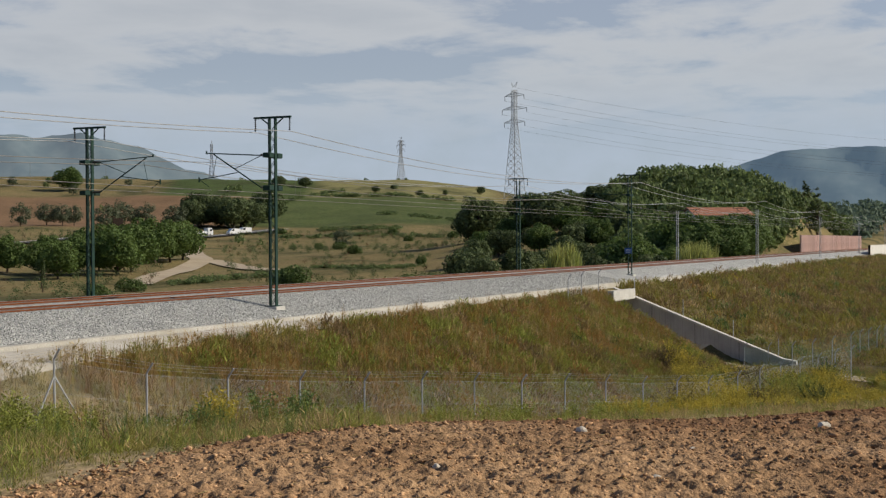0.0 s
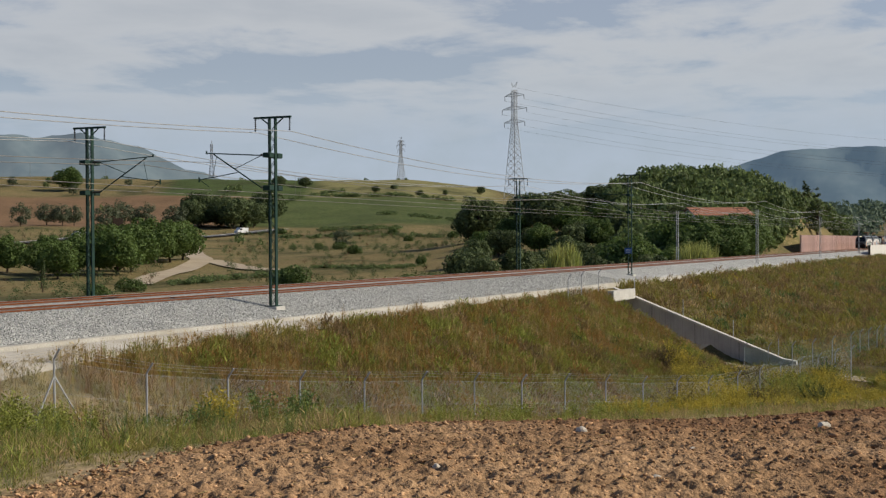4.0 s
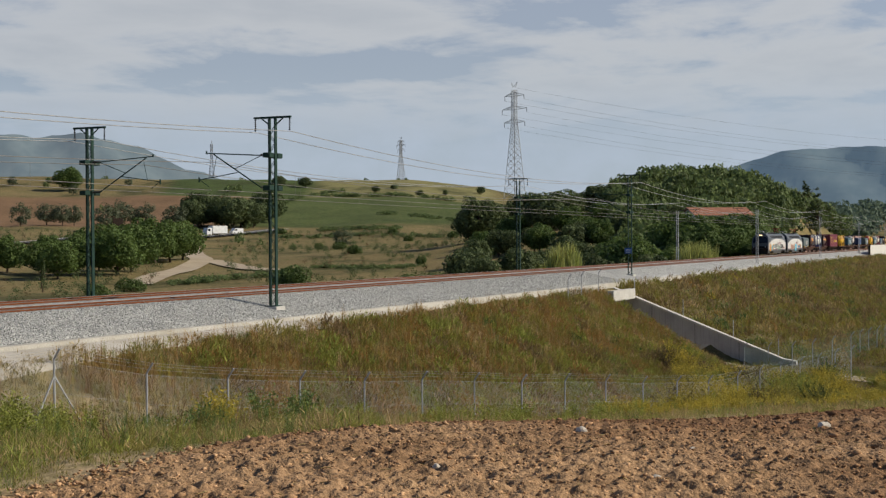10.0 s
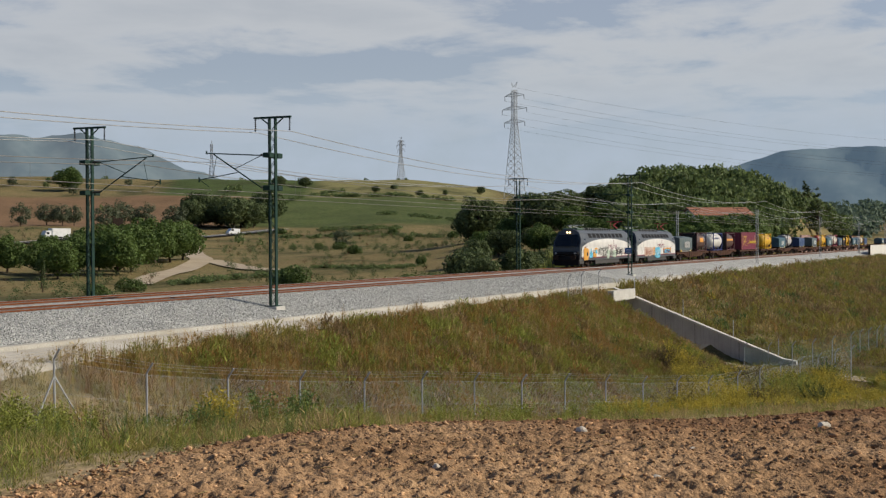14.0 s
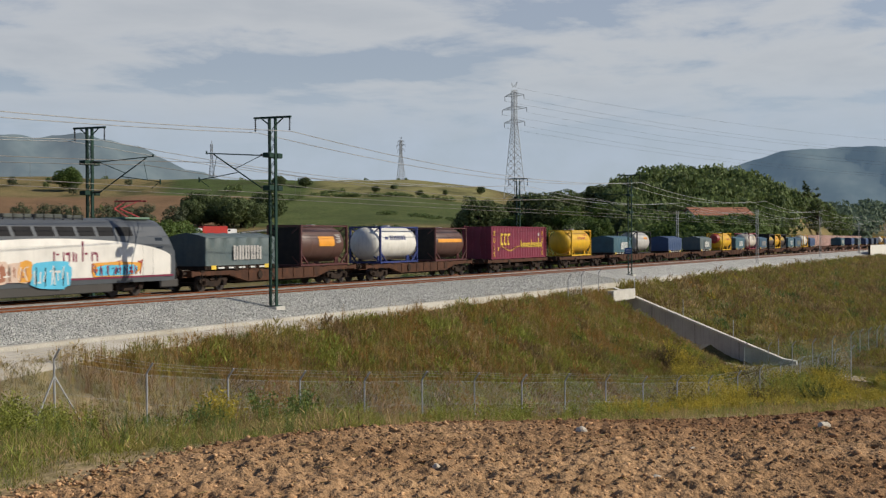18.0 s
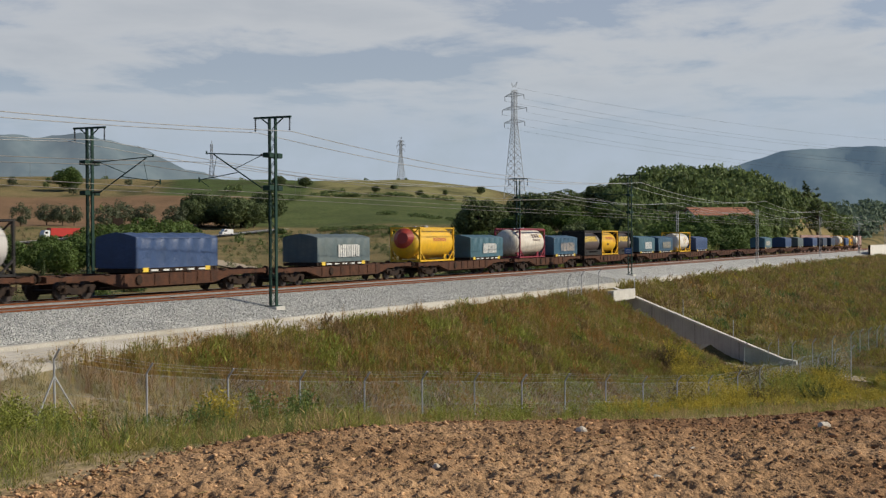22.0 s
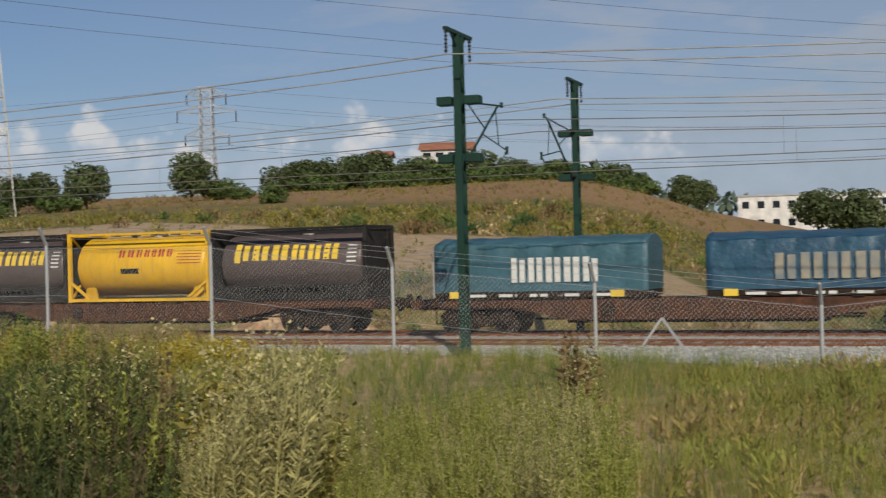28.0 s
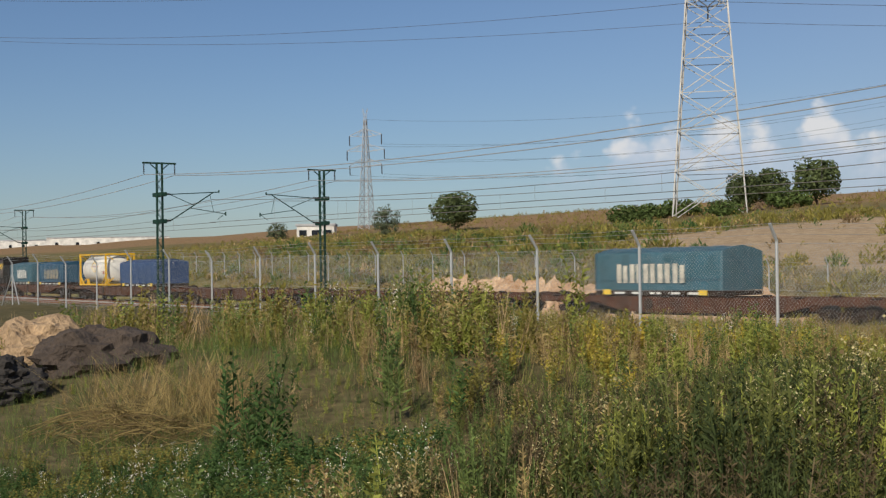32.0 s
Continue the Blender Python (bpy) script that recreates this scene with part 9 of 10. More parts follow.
def verge():
    """The rough strip round the fence, between the field and the bank."""
    v_of = lambda x, y: y - bend(x)
    t1 = [blade_np(13, 1.0, 0.5, 0.009, k + 30, 1) for k in range(3)] + [clump_np(k + 540, 34, 0.024, 0.6) for k in range(3)]
    strip = lambda x, y: (v_of(x, y) < 22.5) & ~in_field(x, y) & (np.hypot(x, y) > 7.5) & (y > 2) & ((x > 0.95 * y) | (wave01(x, y, 5.5, 6) > 0.56))
    for name, label, mt, n, s, thr, lo, hi in (("verge_grass", "rough olive grass round the fence", "olive", 9000, 50, 0.40, 0.08, 0.24),
                                               ("verge_grass", "yellow-green grass round the fence", "lime", 9000, 59, 0.44, 0.08, 0.26),
                                               ("verge_straw", "dry straw-coloured stalks round the fence", "straw", 9000, 53, 0.42, 0.1, 0.30),
                                               ("verge_herbs", "green herbs round the fence", "green", 5000, 56, 0.52, 0.08, 0.22)):
        p = spots(n, (-8, 95, 2, 27), s, lambda x, y: strip(x, y) & (wave01(x, y, 7, s) > thr))
        sow(name, label, mt, t1, p, hsize(p, lo, hi, s), s + 1)
    fine = [blade_np(9, 1.0, 0.5, 0.009, k + 600, 1) for k in range(4)]
    for mt, n, s, thr, lab in (("tan", 7000, 46, 0.40, "pale dry grass round the fence"), ("straw", 6000, 48, 0.36, "straw-coloured fine grass round the fence"), ("lime", 5000, 49, 0.42, "fine yellow-green grass round the fence")):
        p = spots(n, (-8, 90, 2, 27), s, lambda x, y: strip(x, y) & (wave01(x, y, 6, s) > thr))
        sow("verge_grass", lab, mt, fine, p, hsize(p, 0.14, 0.36, s), s + 1)
    for mt, n, s, thr, lab in (("olive", 5200, 36, 0.32, "rough olive grass below the embankment"), ("dusk", 3600, 38, 0.38, "grey-brown stalks below the embankment"), ("green", 3600, 39, 0.42, "green herbs below the embankment")):
        p = spots(n, (44, 102, 4, 24), s, lambda x, y: strip(x, y) & (wave01(x, y, 9, s) > thr))
        sow("verge_grass", lab, mt, t1, p, hsize(p, 0.28, 0.6, s), s + 1)
    # dry growth over the low end of the bank behind the fence
    for mt, n, s, lab in (("olive", 1500, 890, "olive grass over the low bank"), ("dusk", 1100, 893, "grey-brown stalks over the low bank"), ("straw", 900, 896, "straw-brown grass over the low bank"), ("moss", 700, 899, "dark olive weeds over the low bank")):
        p = spots(n, (25, 50, 25, 34), s, lambda x, y: (v_of(x, y) > 21) & (v_of(x, y) < 30.5) & (wave01(x, y, 3, s) > 0.3))
        sow("bank_grass", lab, mt, fine, p, hsize(p, 0.25, 0.6, s), s + 1)
    # thick growth between the field's edge and the fence
    beside = lambda x, y: (field_in(x, y) < 0.1) & (v_of(x, y) < 26)
    thick = [blade_np(22, 1.0, 0.6, 0.0055, k + 660, 2) for k in range(4)] + [clump_np(k + 570, 60, 0.016, 0.6) for k in range(3)]
    for mt, n, s, lo, hi, thr, lab in (("green", 2400, 800, 0.12, 0.30, 0.38, "thick green grass beside the field"), ("olive", 2200, 803, 0.10, 0.28, 0.34, "thick olive grass beside the field"),
                                       ("lime", 3200, 806, 0.12, 0.32, 0.32, "thick yellow-green grass beside the field"), ("straw", 1800, 809, 0.12, 0.32, 0.40, "thick straw-brown grass beside the field"),
                                       ("tan", 1200, 812, 0.12, 0.32, 0.48, "pale dead grass beside the field")):
        p = fan(n, 27, 62, 9.0, 27, s, lambda x, y: beside(x, y) & (wave01(x, y, 4.5, s) > thr))
        sow("verge_grass", lab, mt, thick, p, hsize(p, lo, hi, s), s + 1)
    plume = [herb_np(320 + k, 1.0, 7, 40, 0.10, 0.007, 0.3, -0.1, 0.3, 12, 0.006) for k in range(4)]
    for mt, n, s in (("green", 170, 880), ("lime", 150, 883), ("olive", 130, 886), ("dusk", 90, 889)):
        p = fan(n, 26, 62, 10.5, 30, s, lambda x, y: beside(x, y) & (wave01(x, y, 4, s) > 0.45))
        sow("verge_weeds", "feathery weeds between the field and the fence", mt, [t[0] for t in plume], p, hsize(p, 0.3, 0.75, s), s + 1)
    # yellow shrubs along the field's far edge
    broom = [herb_np(260 + k, 1.0, 26, 24, 0.13, 0.014, 0.75, 0.0)[0] for k in range(3)]
    # the dark kinds fill in for the shaded gaps between shrubs
    for mt, n, s in (("yellow", 230, 770), ("lime", 60, 773), ("olive", 60, 776), ("umber", 40, 779), ("shade", 30, 782)):
        p = fan(n, 74.4, 81.6, 70, 92, s, lambda x, y: wave01(x, y, 6, 4) > 0.3)
        sow("broom_shrubs", "dense yellow-green broom shrubs beyond the field, dark ones for shaded gaps", mt, broom, p, hsize(p, 0.9, 2.1, s), s + 1)
    sh = [herb_np(60 + k, 1.0, 18, 16, 0.17, 0.022, 0.6, 0.2)[0] for k in range(3)]
    p = spots(2600, (46, 92, 3, 22), 61, lambda x, y: strip(x, y) & (wave01(x, y, 8, 5) > 0.36) & (np.abs(y - (19.5 - 0.115 * x)) < 2.2))
    sow("yellow_shrubs", "low yellow-green flowering shrubs by the field", "yellow", sh, p, hsize(p, 0.5, 1.05, 62), 63)
    p = spots(900, (26, 98, 3, 22), 64, lambda x, y: strip(x, y) & (wave01(x, y, 7, 8) > 0.48) & (np.abs(y - (19.5 - 0.115 * x)) < 3.2))
    sow("green_shrubs", "low green shrubs by the field", "lime", sh, p, hsize(p, 0.45, 0.9, 65), 66)
    for k, (a, r, h, mt) in enumerate(((55.2, 28.0, 1.0, "yellow"), (54.6, 27.0, 0.8, "green"), (49.0, 24.0, 0.8, "lime"), (58.4, 30.0, 1.2, "green"), (52.2, 22.0, 0.5, "green"), (47.0, 17.0, 0.6, "lime"),
                                       (36.4, 13.5, 0.72, "lime"), (37.6, 13.0, 0.5, "green"), (34.0, 17.5, 0.7, "olive"), (41.5, 16.0, 0.6, "lime"), (14.2, 19.5, 0.4, "olive"), (2.8, 11.0, 0.6, "olive"),
                                       (29.3, 16.5, 0.5, "green"), (44.0, 12.5, 0.45, "green"))):
        x, y = polar(a, r)
        b = tagged(new("roadside_shrub"), {"yellow": "orange-yellow rounded shrub by the fence", "olive": "brownish olive bushy shrub on pale soil"}.get(mt, "bushy green weed by the fence"), "shrub")
        rd = np.random.default_rng(k)
        pos = np.stack([x + rd.normal(scale=0.25, size=5), y + rd.normal(scale=0.25, size=5), np.full(5, ground_z(x, y))], -1)
        v, f = scatter_np(*sh[k % 3], pos, h * rd.uniform(0.7, 1.1, 5), rd.uniform(0, 6.28, 5))
        mesh_np("foliage", v, f, WEED[mt], b)
    # concrete edging half buried by the fence
    e = tagged(new("concrete_edging"), "broken pale concrete edging half buried in weeds", "edging", kind="structure")
    for a0, a1 in ((46.0, 48.9), (49.4, 53.6), (33.5, 37.0), (40.0, 44.5)):
        bm = bmesh.new()
        p0, p1 = polar(a0, 34.0), polar(a1, 35.5)
        bar(bm, (*p0, ground_z(*p0) + 0.22), (*p1, ground_z(*p1) + 0.22), 0.35, 0.22)
        part("edging_stone", bm, M["concrete"], e)


verge()


def brush_pile(x, y, w, d, h, n, seed, label):
    """A heap of dead sticks, arching over one another."""
    rd = np.random.default_rng(seed)
    pieces = []
    for k in range(n):
        a = rd.uniform(0, 6.283)
        r = math.sqrt(rd.random())
        cx, cy = x + w * r * math.cos(a), y + d * r * math.sin(a)
        top = h * (1 - r * r) * rd.uniform(0.3, 1.0) + 0.05
        b, ln = rd.uniform(0, 6.283), rd.uniform(0.12, 0.45)
        t = np.linspace(-1, 1, 5)
        arch = rd.uniform(0.05, 0.3) * ln
        gz = float(ground_z(cx, cy))
        pts = np.stack([cx + math.cos(b) * ln * t, cy + math.sin(b) * ln * t, gz + np.maximum(0.01, top - arch * t * t + rd.uniform(-0.12, 0.12) * t)], -1)
        pieces.append(tube_np(pts, rd.uniform(0.002, 0.005)))
    t = tagged(new("brushwood_pile"), label, "brushwood")
    for v, f in pieces[:40]:
        mesh_np("branch", v, f, WEED["dusk"], t)
    v, f = join_np(pieces[40:])
    tagged(mesh_np("stick_tangle", v, f, WEED["straw"], t), "dead brown sticks", kind="stuff")


def wild():
    """The tall weeds before the camera in the north and west."""
    open_ = lambda x, y: ~in_field(x, y)
    az_of_ = lambda x, y: np.degrees(np.arctan2(x, y))
    grass = [blade_np(13, 1.0, 0.55, 0.007, k + 70) for k in range(4)]
    stalk = [blade_np(6, 1.0, 0.22, 0.007, k + 80, 3) for k in range(5)]
    herb = [herb_np(90 + k, 1.0, 5, 26, 0.14, 0.015, 0.15, 0.0, 0.45, 22, 0.010) for k in range(6)]
    leafy = [herb_np(110 + k, 1.0, 9, 24, 0.16, 0.020, 0.5, 0.3, 0.3, 10, 0.014) for k in range(4)]
    spire = [herb_np(120 + k, 1.0, 5, 40, 0.11, 0.011, 0.22, -0.1)[0] for k in range(3)]
    sh = [herb_np(60 + k, 1.0, 18, 16, 0.17, 0.022, 0.6, 0.2)[0] for k in range(3)]
    plume = [herb_np(300 + k, 1.0, 6, 60, 0.10, 0.0060, 0.20, -0.2, 0.4, 26, 0.0055) for k in range(5)]
    W0, W1 = -86, 6
    clear = lambda x, y: np.clip(1.4 * hill(x, y, *polar(-67, 11.0), 3.4, 3.8) + 1.3 * hill(x, y, *polar(-66.5, 15.5), 3.8, 3.8) + 0.5 * hill(x, y, *polar(-74, 9.0), 4, 4), 0, 1)       # a green clearing

    def tall(x, y):
        """How high the weeds stand, by heading."""
        a = az_of_(x, y)
        return 0.84 + 0.06 * sstep(-70, -58, a) - 0.40 * sstep(-49, -44.5, a) - 0.06 * sstep(-42, -36, a) - (0.20 + 0.10 * sstep(13, 16, np.hypot(x, y))) * sstep(-35, -27, a) - 0.06 * sstep(-18, -4, a)

    def heights_(p, lo, hi, seed):
        return hsize(p, lo, hi, seed, 4.0) * tall(p[:, 0], p[:, 1]) * (1 - 0.85 * clear(p[:, 0], p[:, 1]))

    def shady(x, y):
        """The sector before the camera where pale weeds are thinned, to look shaded."""
        a = az_of_(x, y)
        return (a > -53) & (a < -30) & (np.hypot(x, y) < 14)

    p = fan(5000, W0, W1, 5.0, 21.0, 71, open_)
    sow("wild_grass", "rough green grass under the weeds", "green", grass, p, hsize(p, 0.16, 0.4, 72), 73)
    p = fan(3600, W0, W1, 5.0, 21.0, 74, open_)
    sow("wild_grass", "yellow-green grass under the weeds", "lime", grass, p, hsize(p, 0.2, 0.5, 75) * (1 - 0.7 * clear(p[:, 0], p[:, 1])), 76)
    p = fan(6200, W0, W1, 6.5, 21.0, 77, lambda x, y: open_(x, y) & (wave01(x, y, 5, 9) + 0.35 * ((az_of_(x, y) < -51) & (az_of_(x, y) > -66)) > 0.55))
    sow("dry_stalks", "dry straw-coloured stalks among the weeds", "tan", stalk, p, heights_(p, 0.75, 1.35, 78), 79, 0.22)
    p = fan(1500, W0, W1, 6.5, 21.0, 81, lambda x, y: open_(x, y) & (wave01(x, y, 4, 4) > 0.46))
    sow("dry_stalks", "grey-brown dead stems among the weeds", "dusk", stalk, p, heights_(p, 0.8, 1.4, 82), 83, 0.2)
    for mt, n, s, thr, lab in (("lime", 1500, 84, 0.34, "tall yellow-green fleabane weeds"), ("olive", 1150, 87, 0.38, "tall olive weeds gone to seed"), ("green", 1000, 90, 0.40, "tall green weeds"),
                               ("dusk", 420, 93, 0.55, "brown withered weeds"), ("straw", 620, 95, 0.45, "tall straw-brown seeding weeds"), ("deep", 420, 96, 0.45, "dark green leafy weeds")):
        p = fan(n, W0, W1, 6.8, 21.0, s, lambda x, y: open_(x, y) & (wave01(x, y, 5, s) > thr) & ((az_of_(x, y) < -32) | (np.sin(x * 71 + y * 47) > (0.92 if mt in ("green", "deep", "dusk") else 0.35))) & ~(shady(x, y) & ((mt in ("lime", "straw", "dusk")) & (np.sin(x * 91 + y * 57) < 0.1))))
        h = heights_(p, 0.95, 1.55, s)
        sow("tall_weeds", lab, mt, [t[0] for t in herb], p, h, s + 1, 0.08)
        k = hashed(p, 0.25 if mt != "deep" else 0.2)
        sow("seed_heads", "pale seed heads on the tall weeds", "cream" if mt != "deep" else "white", [t[1] for t in herb], p[k], h[k], s + 1, 0.08)
    # darkened copies put shade into the weeds before the camera
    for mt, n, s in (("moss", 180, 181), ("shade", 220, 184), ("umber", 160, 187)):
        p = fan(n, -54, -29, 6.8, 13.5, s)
        sow("tall_weeds", "thick weeds before the camera, darkened for shade", mt, [t[0] for t in herb], p, heights_(p, 0.95, 1.5, s), s + 1, 0.08)
    p = fan(170, W0, -46, 5.5, 11, 101, open_)
    sow("leafy_weeds", "broad-leaved green weeds in front", "green", [t[0] for t in leafy], p, heights_(p, 0.35, 0.75, 102), 103)
    p = fan(130, W0, -34, 5.5, 11.5, 104, open_)
    sow("leafy_weeds", "dark broad-leaved weeds in front", "deep", [t[0] for t in leafy], p, heights_(p, 0.4, 0.8, 105), 106)
    p = fan(170, -48, -28, 11.0, 21, 107, lambda x, y: wave01(x, y, 6, 11) > 0.35)
    sow("golden_weeds", "low yellow-green flowering weeds", "yellow", sh, p, hsize(p, 0.3, 0.6, 108), 109)
    # feathery plants in patches of one colour, the dark ones painted for shade
    for mt, n, s, thr, lo, hi, heads, lab in (("moss", 460, 850, 0.42, 0.85, 1.3, 0.35, "feathery olive weeds gone to seed, darkened for shade"), ("green", 260, 853, 0.50, 0.75, 1.2, 0.1, "feathery green weeds"),
                                              ("shade", 460, 856, 0.42, 0.8, 1.25, 0.0, "feathery green weeds, darkened for shade"), ("umber", 380, 859, 0.46, 0.8, 1.3, 0.15, "feathery withered weeds, darkened for shade"),
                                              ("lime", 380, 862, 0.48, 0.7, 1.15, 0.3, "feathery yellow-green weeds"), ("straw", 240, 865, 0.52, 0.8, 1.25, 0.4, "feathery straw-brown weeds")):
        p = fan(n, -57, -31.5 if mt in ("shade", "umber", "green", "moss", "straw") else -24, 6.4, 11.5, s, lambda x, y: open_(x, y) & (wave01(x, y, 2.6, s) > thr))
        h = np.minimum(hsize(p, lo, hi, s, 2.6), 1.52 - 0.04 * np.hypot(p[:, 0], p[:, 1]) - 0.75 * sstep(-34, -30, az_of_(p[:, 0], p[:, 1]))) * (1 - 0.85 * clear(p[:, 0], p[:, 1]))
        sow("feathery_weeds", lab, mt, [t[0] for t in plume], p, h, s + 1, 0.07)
        k = hashed(p, heads)
        if k.any():
            sow("seed_heads", "pale seed heads on the feathery weeds", "cream", [t[1] for t in plume], p[k], h[k], s + 1, 0.07)
    # more darkened copies close by, shade put into their colour
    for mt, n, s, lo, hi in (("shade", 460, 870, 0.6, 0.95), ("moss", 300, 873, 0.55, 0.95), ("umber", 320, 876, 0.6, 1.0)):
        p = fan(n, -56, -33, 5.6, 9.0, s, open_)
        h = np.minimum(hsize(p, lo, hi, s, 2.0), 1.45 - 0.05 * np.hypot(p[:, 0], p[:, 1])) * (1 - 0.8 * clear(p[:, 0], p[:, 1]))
        sow("feathery_weeds", "dense weeds close before the camera, darkened for shade", mt, [t[0] for t in plume], p, h, s + 1, 0.08)
    for a0, a1, r0, r1, n, s, mt, lo, hi, lab in ((-30.8, -26.2, 6.6, 7.9, 46, 910, "flax", 0.85, 1.22, "pale tan weeds in fluffy seed"), (-26, -13, 6.4, 10.5, 130, 913, "flax", 0.35, 0.7, "low pale weeds in seed"),
                                                  (-27, -12, 6.2, 11.0, 170, 916, "lime", 0.35, 0.75, "fresh yellow-green weeds"), (-37.5, -34.5, 6.3, 7.4, 16, 919, "flax", 0.6, 0.85, "low pale weeds in seed")):
        p = fan(n, a0, a1, r0, r1, s, open_)
        h = hsize(p, lo, hi, s)
        sow("feathery_weeds", lab, mt, [t[0] for t in plume], p, h, s + 1, 0.09)
        sow("seed_heads", "pale seed heads on the feathery weeds", "cream", [t[1] for t in plume], p, h, s + 1, 0.09)
    # single tall plants that stand out
    for k, (a, r, h, mt, lab, n) in enumerate(((-58.3, 10.8, 1.35, "deep", "dark green upright shrub with narrow leaves", 5), (-53.2, 13.5, 1.6, "green", "tall slender green weed", 1),
                                               (-44.9, 19.0, 1.9, "lime", "tall slender yellow-green leafy sapling", 1), (-49.6, 13.0, 1.5, "deep", "tall slender dark green weed", 1), (-28.6, 7.6, 1.28, "cream", "large pale tan weed in fluffy seed", 6),
                                               (-26.8, 7.8, 0.95, "cream", "large pale tan weed in fluffy seed", 5), (-14.2, 12.0, 1.1, "dusk", "brown withered bushy weed", 4), (-32.6, 9.5, 1.3, "dusk", "brown withered tall bushy weed", 5),
                                               (-38.6, 7.4, 0.75, "lime", "yellow-green low bushy weed", 4), (-60.5, 8.2, 0.5, "green", "low leafy bright green weed", 6), (-43.0, 8.0, 0.95, "olive", "tall olive seeding weed", 3),
                                               (8.5, 13.0, 1.0, "olive", "tall olive seeding weed", 1), (11.5, 11.5, 0.85, "olive", "tall olive seeding weed", 1), (-36.0, 8.3, 0.9, "lime", "yellow-green low bushy weed", 3))):
        x, y = polar(a, r)
        b = tagged(new("tall_weed"), lab, "weed")
        rd = np.random.default_rng(k + 200)
        wide = 0.22 if k == 0 else 0.13
        pos = np.stack([x + rd.normal(scale=wide, size=n), y + rd.normal(scale=wide, size=n), np.full(n, ground_z(x, y) - 0.03)], -1)
        tp = spire if mt == "deep" or "slender" in lab else ([t[0] for t in leafy] if mt in ("green", "lime") else [t[0] for t in herb])
        out = [scatter_np(*tp[i % len(tp)], pos[i:i + 1], np.array([h * rd.uniform(0.6, 1.05)]), rd.uniform(0, 6, 1)) for i in range(n)]
        for v, f in out:
            mesh_np("stem", v, f, WEED[mt if mt != "cream" else "olive"], b)
        if mt in ("cream", "olive", "dusk"):
            out = [scatter_np(*herb[(i + j) % 6][1], pos[i:i + 1] + rd.normal(scale=0.06, size=3), np.array([h * rd.uniform(0.8, 1.05)]), rd.uniform(0, 6, 1)) for i in range(n) for j in range(3 if mt == "cream" else 1)]
            v, f = join_np(out)
            tagged(mesh_np("seed_fluff", v, f, WEED["cream"], b), "pale fluffy seed heads", kind="stuff")
    # scrub on pale soil before the line in the north
    bare = lambda x, y: wave01(x, y, 5.5, 6)
    mix_ = grass + [clump_np(k + 560, 24, 0.05, 0.6) for k in range(3)]
    for mt, n, s, thr, lo, hi, lab in (("olive", 2600, 130, 0.42, 0.10, 0.34, "rough olive scrub weeds"), ("lime", 2200, 140, 0.45, 0.10, 0.32, "short yellow-green scrub grass"), ("straw", 1500, 133, 0.5, 0.12, 0.4, "straw-brown dead grass"),
                                       ("green", 1200, 143, 0.5, 0.08, 0.26, "short green scrub herbs")):
        p = fan(n, -10, 47, 7.5, 21.5, s, lambda x, y: open_(x, y) & (0.65 * bare(x, y) + 0.35 * wave01(x, y, 3, s) > thr + 0.06))
        sow("scrub_weeds", lab, mt, mix_, p, hsize(p, lo, hi, s + 1), s + 2)
    p = fan(150, -4, 44, 8.5, 21.5, 136, lambda x, y: open_(x, y) & (bare(x, y) > 0.45))
    h = hsize(p, 0.3, 0.75, 137)
    sow("scrub_herbs", "leafy green and yellow weeds", "lime", [t[0] for t in herb], p, h, 138)
    sow("seed_heads", "pale seed heads on the scrub weeds", "cream", [t[1] for t in herb], p, h, 138)
    fine = [blade_np(9, 1.0, 0.5, 0.008, k + 620, 2) for k in range(4)]
    for mt, n, s, thr, lab in (("olive", 2600, 160, 0.36, "fine olive grass on pale soil"), ("lime", 2200, 163, 0.40, "fine yellow-green grass on pale soil"), ("tan", 1800, 166, 0.42, "fine dry grass on pale soil")):
        p = fan(n, -14, 48, 7.0, 21.5, s, lambda x, y: open_(x, y) & (0.6 * bare(x, y) + 0.4 * wave01(x, y, 2.5, s) > thr))
        sow("scrub_grass", lab, mt, fine, p, hsize(p, 0.12, 0.34, s), s + 1)
    for mt, n, s, lo, hi in (("green", 3600, 170, 0.07, 0.22), ("lime", 1200, 173, 0.07, 0.2), ("deep", 1500, 176, 0.08, 0.24)):
        p = fan(n, -84, -50, 6.5, 20.0, s)
        sow("clearing_grass", "short green grass in the clearing", mt, fine + grass[:2], p, hsize(p, lo, hi, s), s + 1)
    for mt, n, s, lo, hi in (("green", 420, 190, 0.22, 0.46), ("deep", 220, 193, 0.22, 0.45), ("olive", 200, 196, 0.25, 0.5)):
        p = fan(n, -72, -50, 6.8, 10.8, s)
        h = hsize(p, lo, hi, s)
        sow("low_weeds", "low leafy weeds before the camera", mt, [t[0] for t in leafy], p, h, s + 1)
        k = hashed(p, 0.13)
        sow("flower_heads", "small white flower heads on the low weeds", "white", [t[1] for t in leafy], p[k], h[k], s + 1)
    p = fan(260, -65.5, -59, 12.5, 15.5, 199)
    sow("fallen_stalks", "fallen straw-coloured stalks by the clearing", "straw", stalk, p, hsize(p, 0.4, 0.8, 200), 201, 0.6)
    brush_pile(*polar(20.3, 9.6), 1.0, 0.8, 0.36, 330, 1, "pile of dead brown brushwood on pale soil")
    brush_pile(*polar(24.0, 11.0), 0.5, 0.5, 0.25, 90, 2, "low pile of dead brown brushwood")
    brush_pile(*polar(-64.2, 12.8), 1.0, 0.7, 0.34, 200, 3, "heap of cut dry stalks beside the clearing")
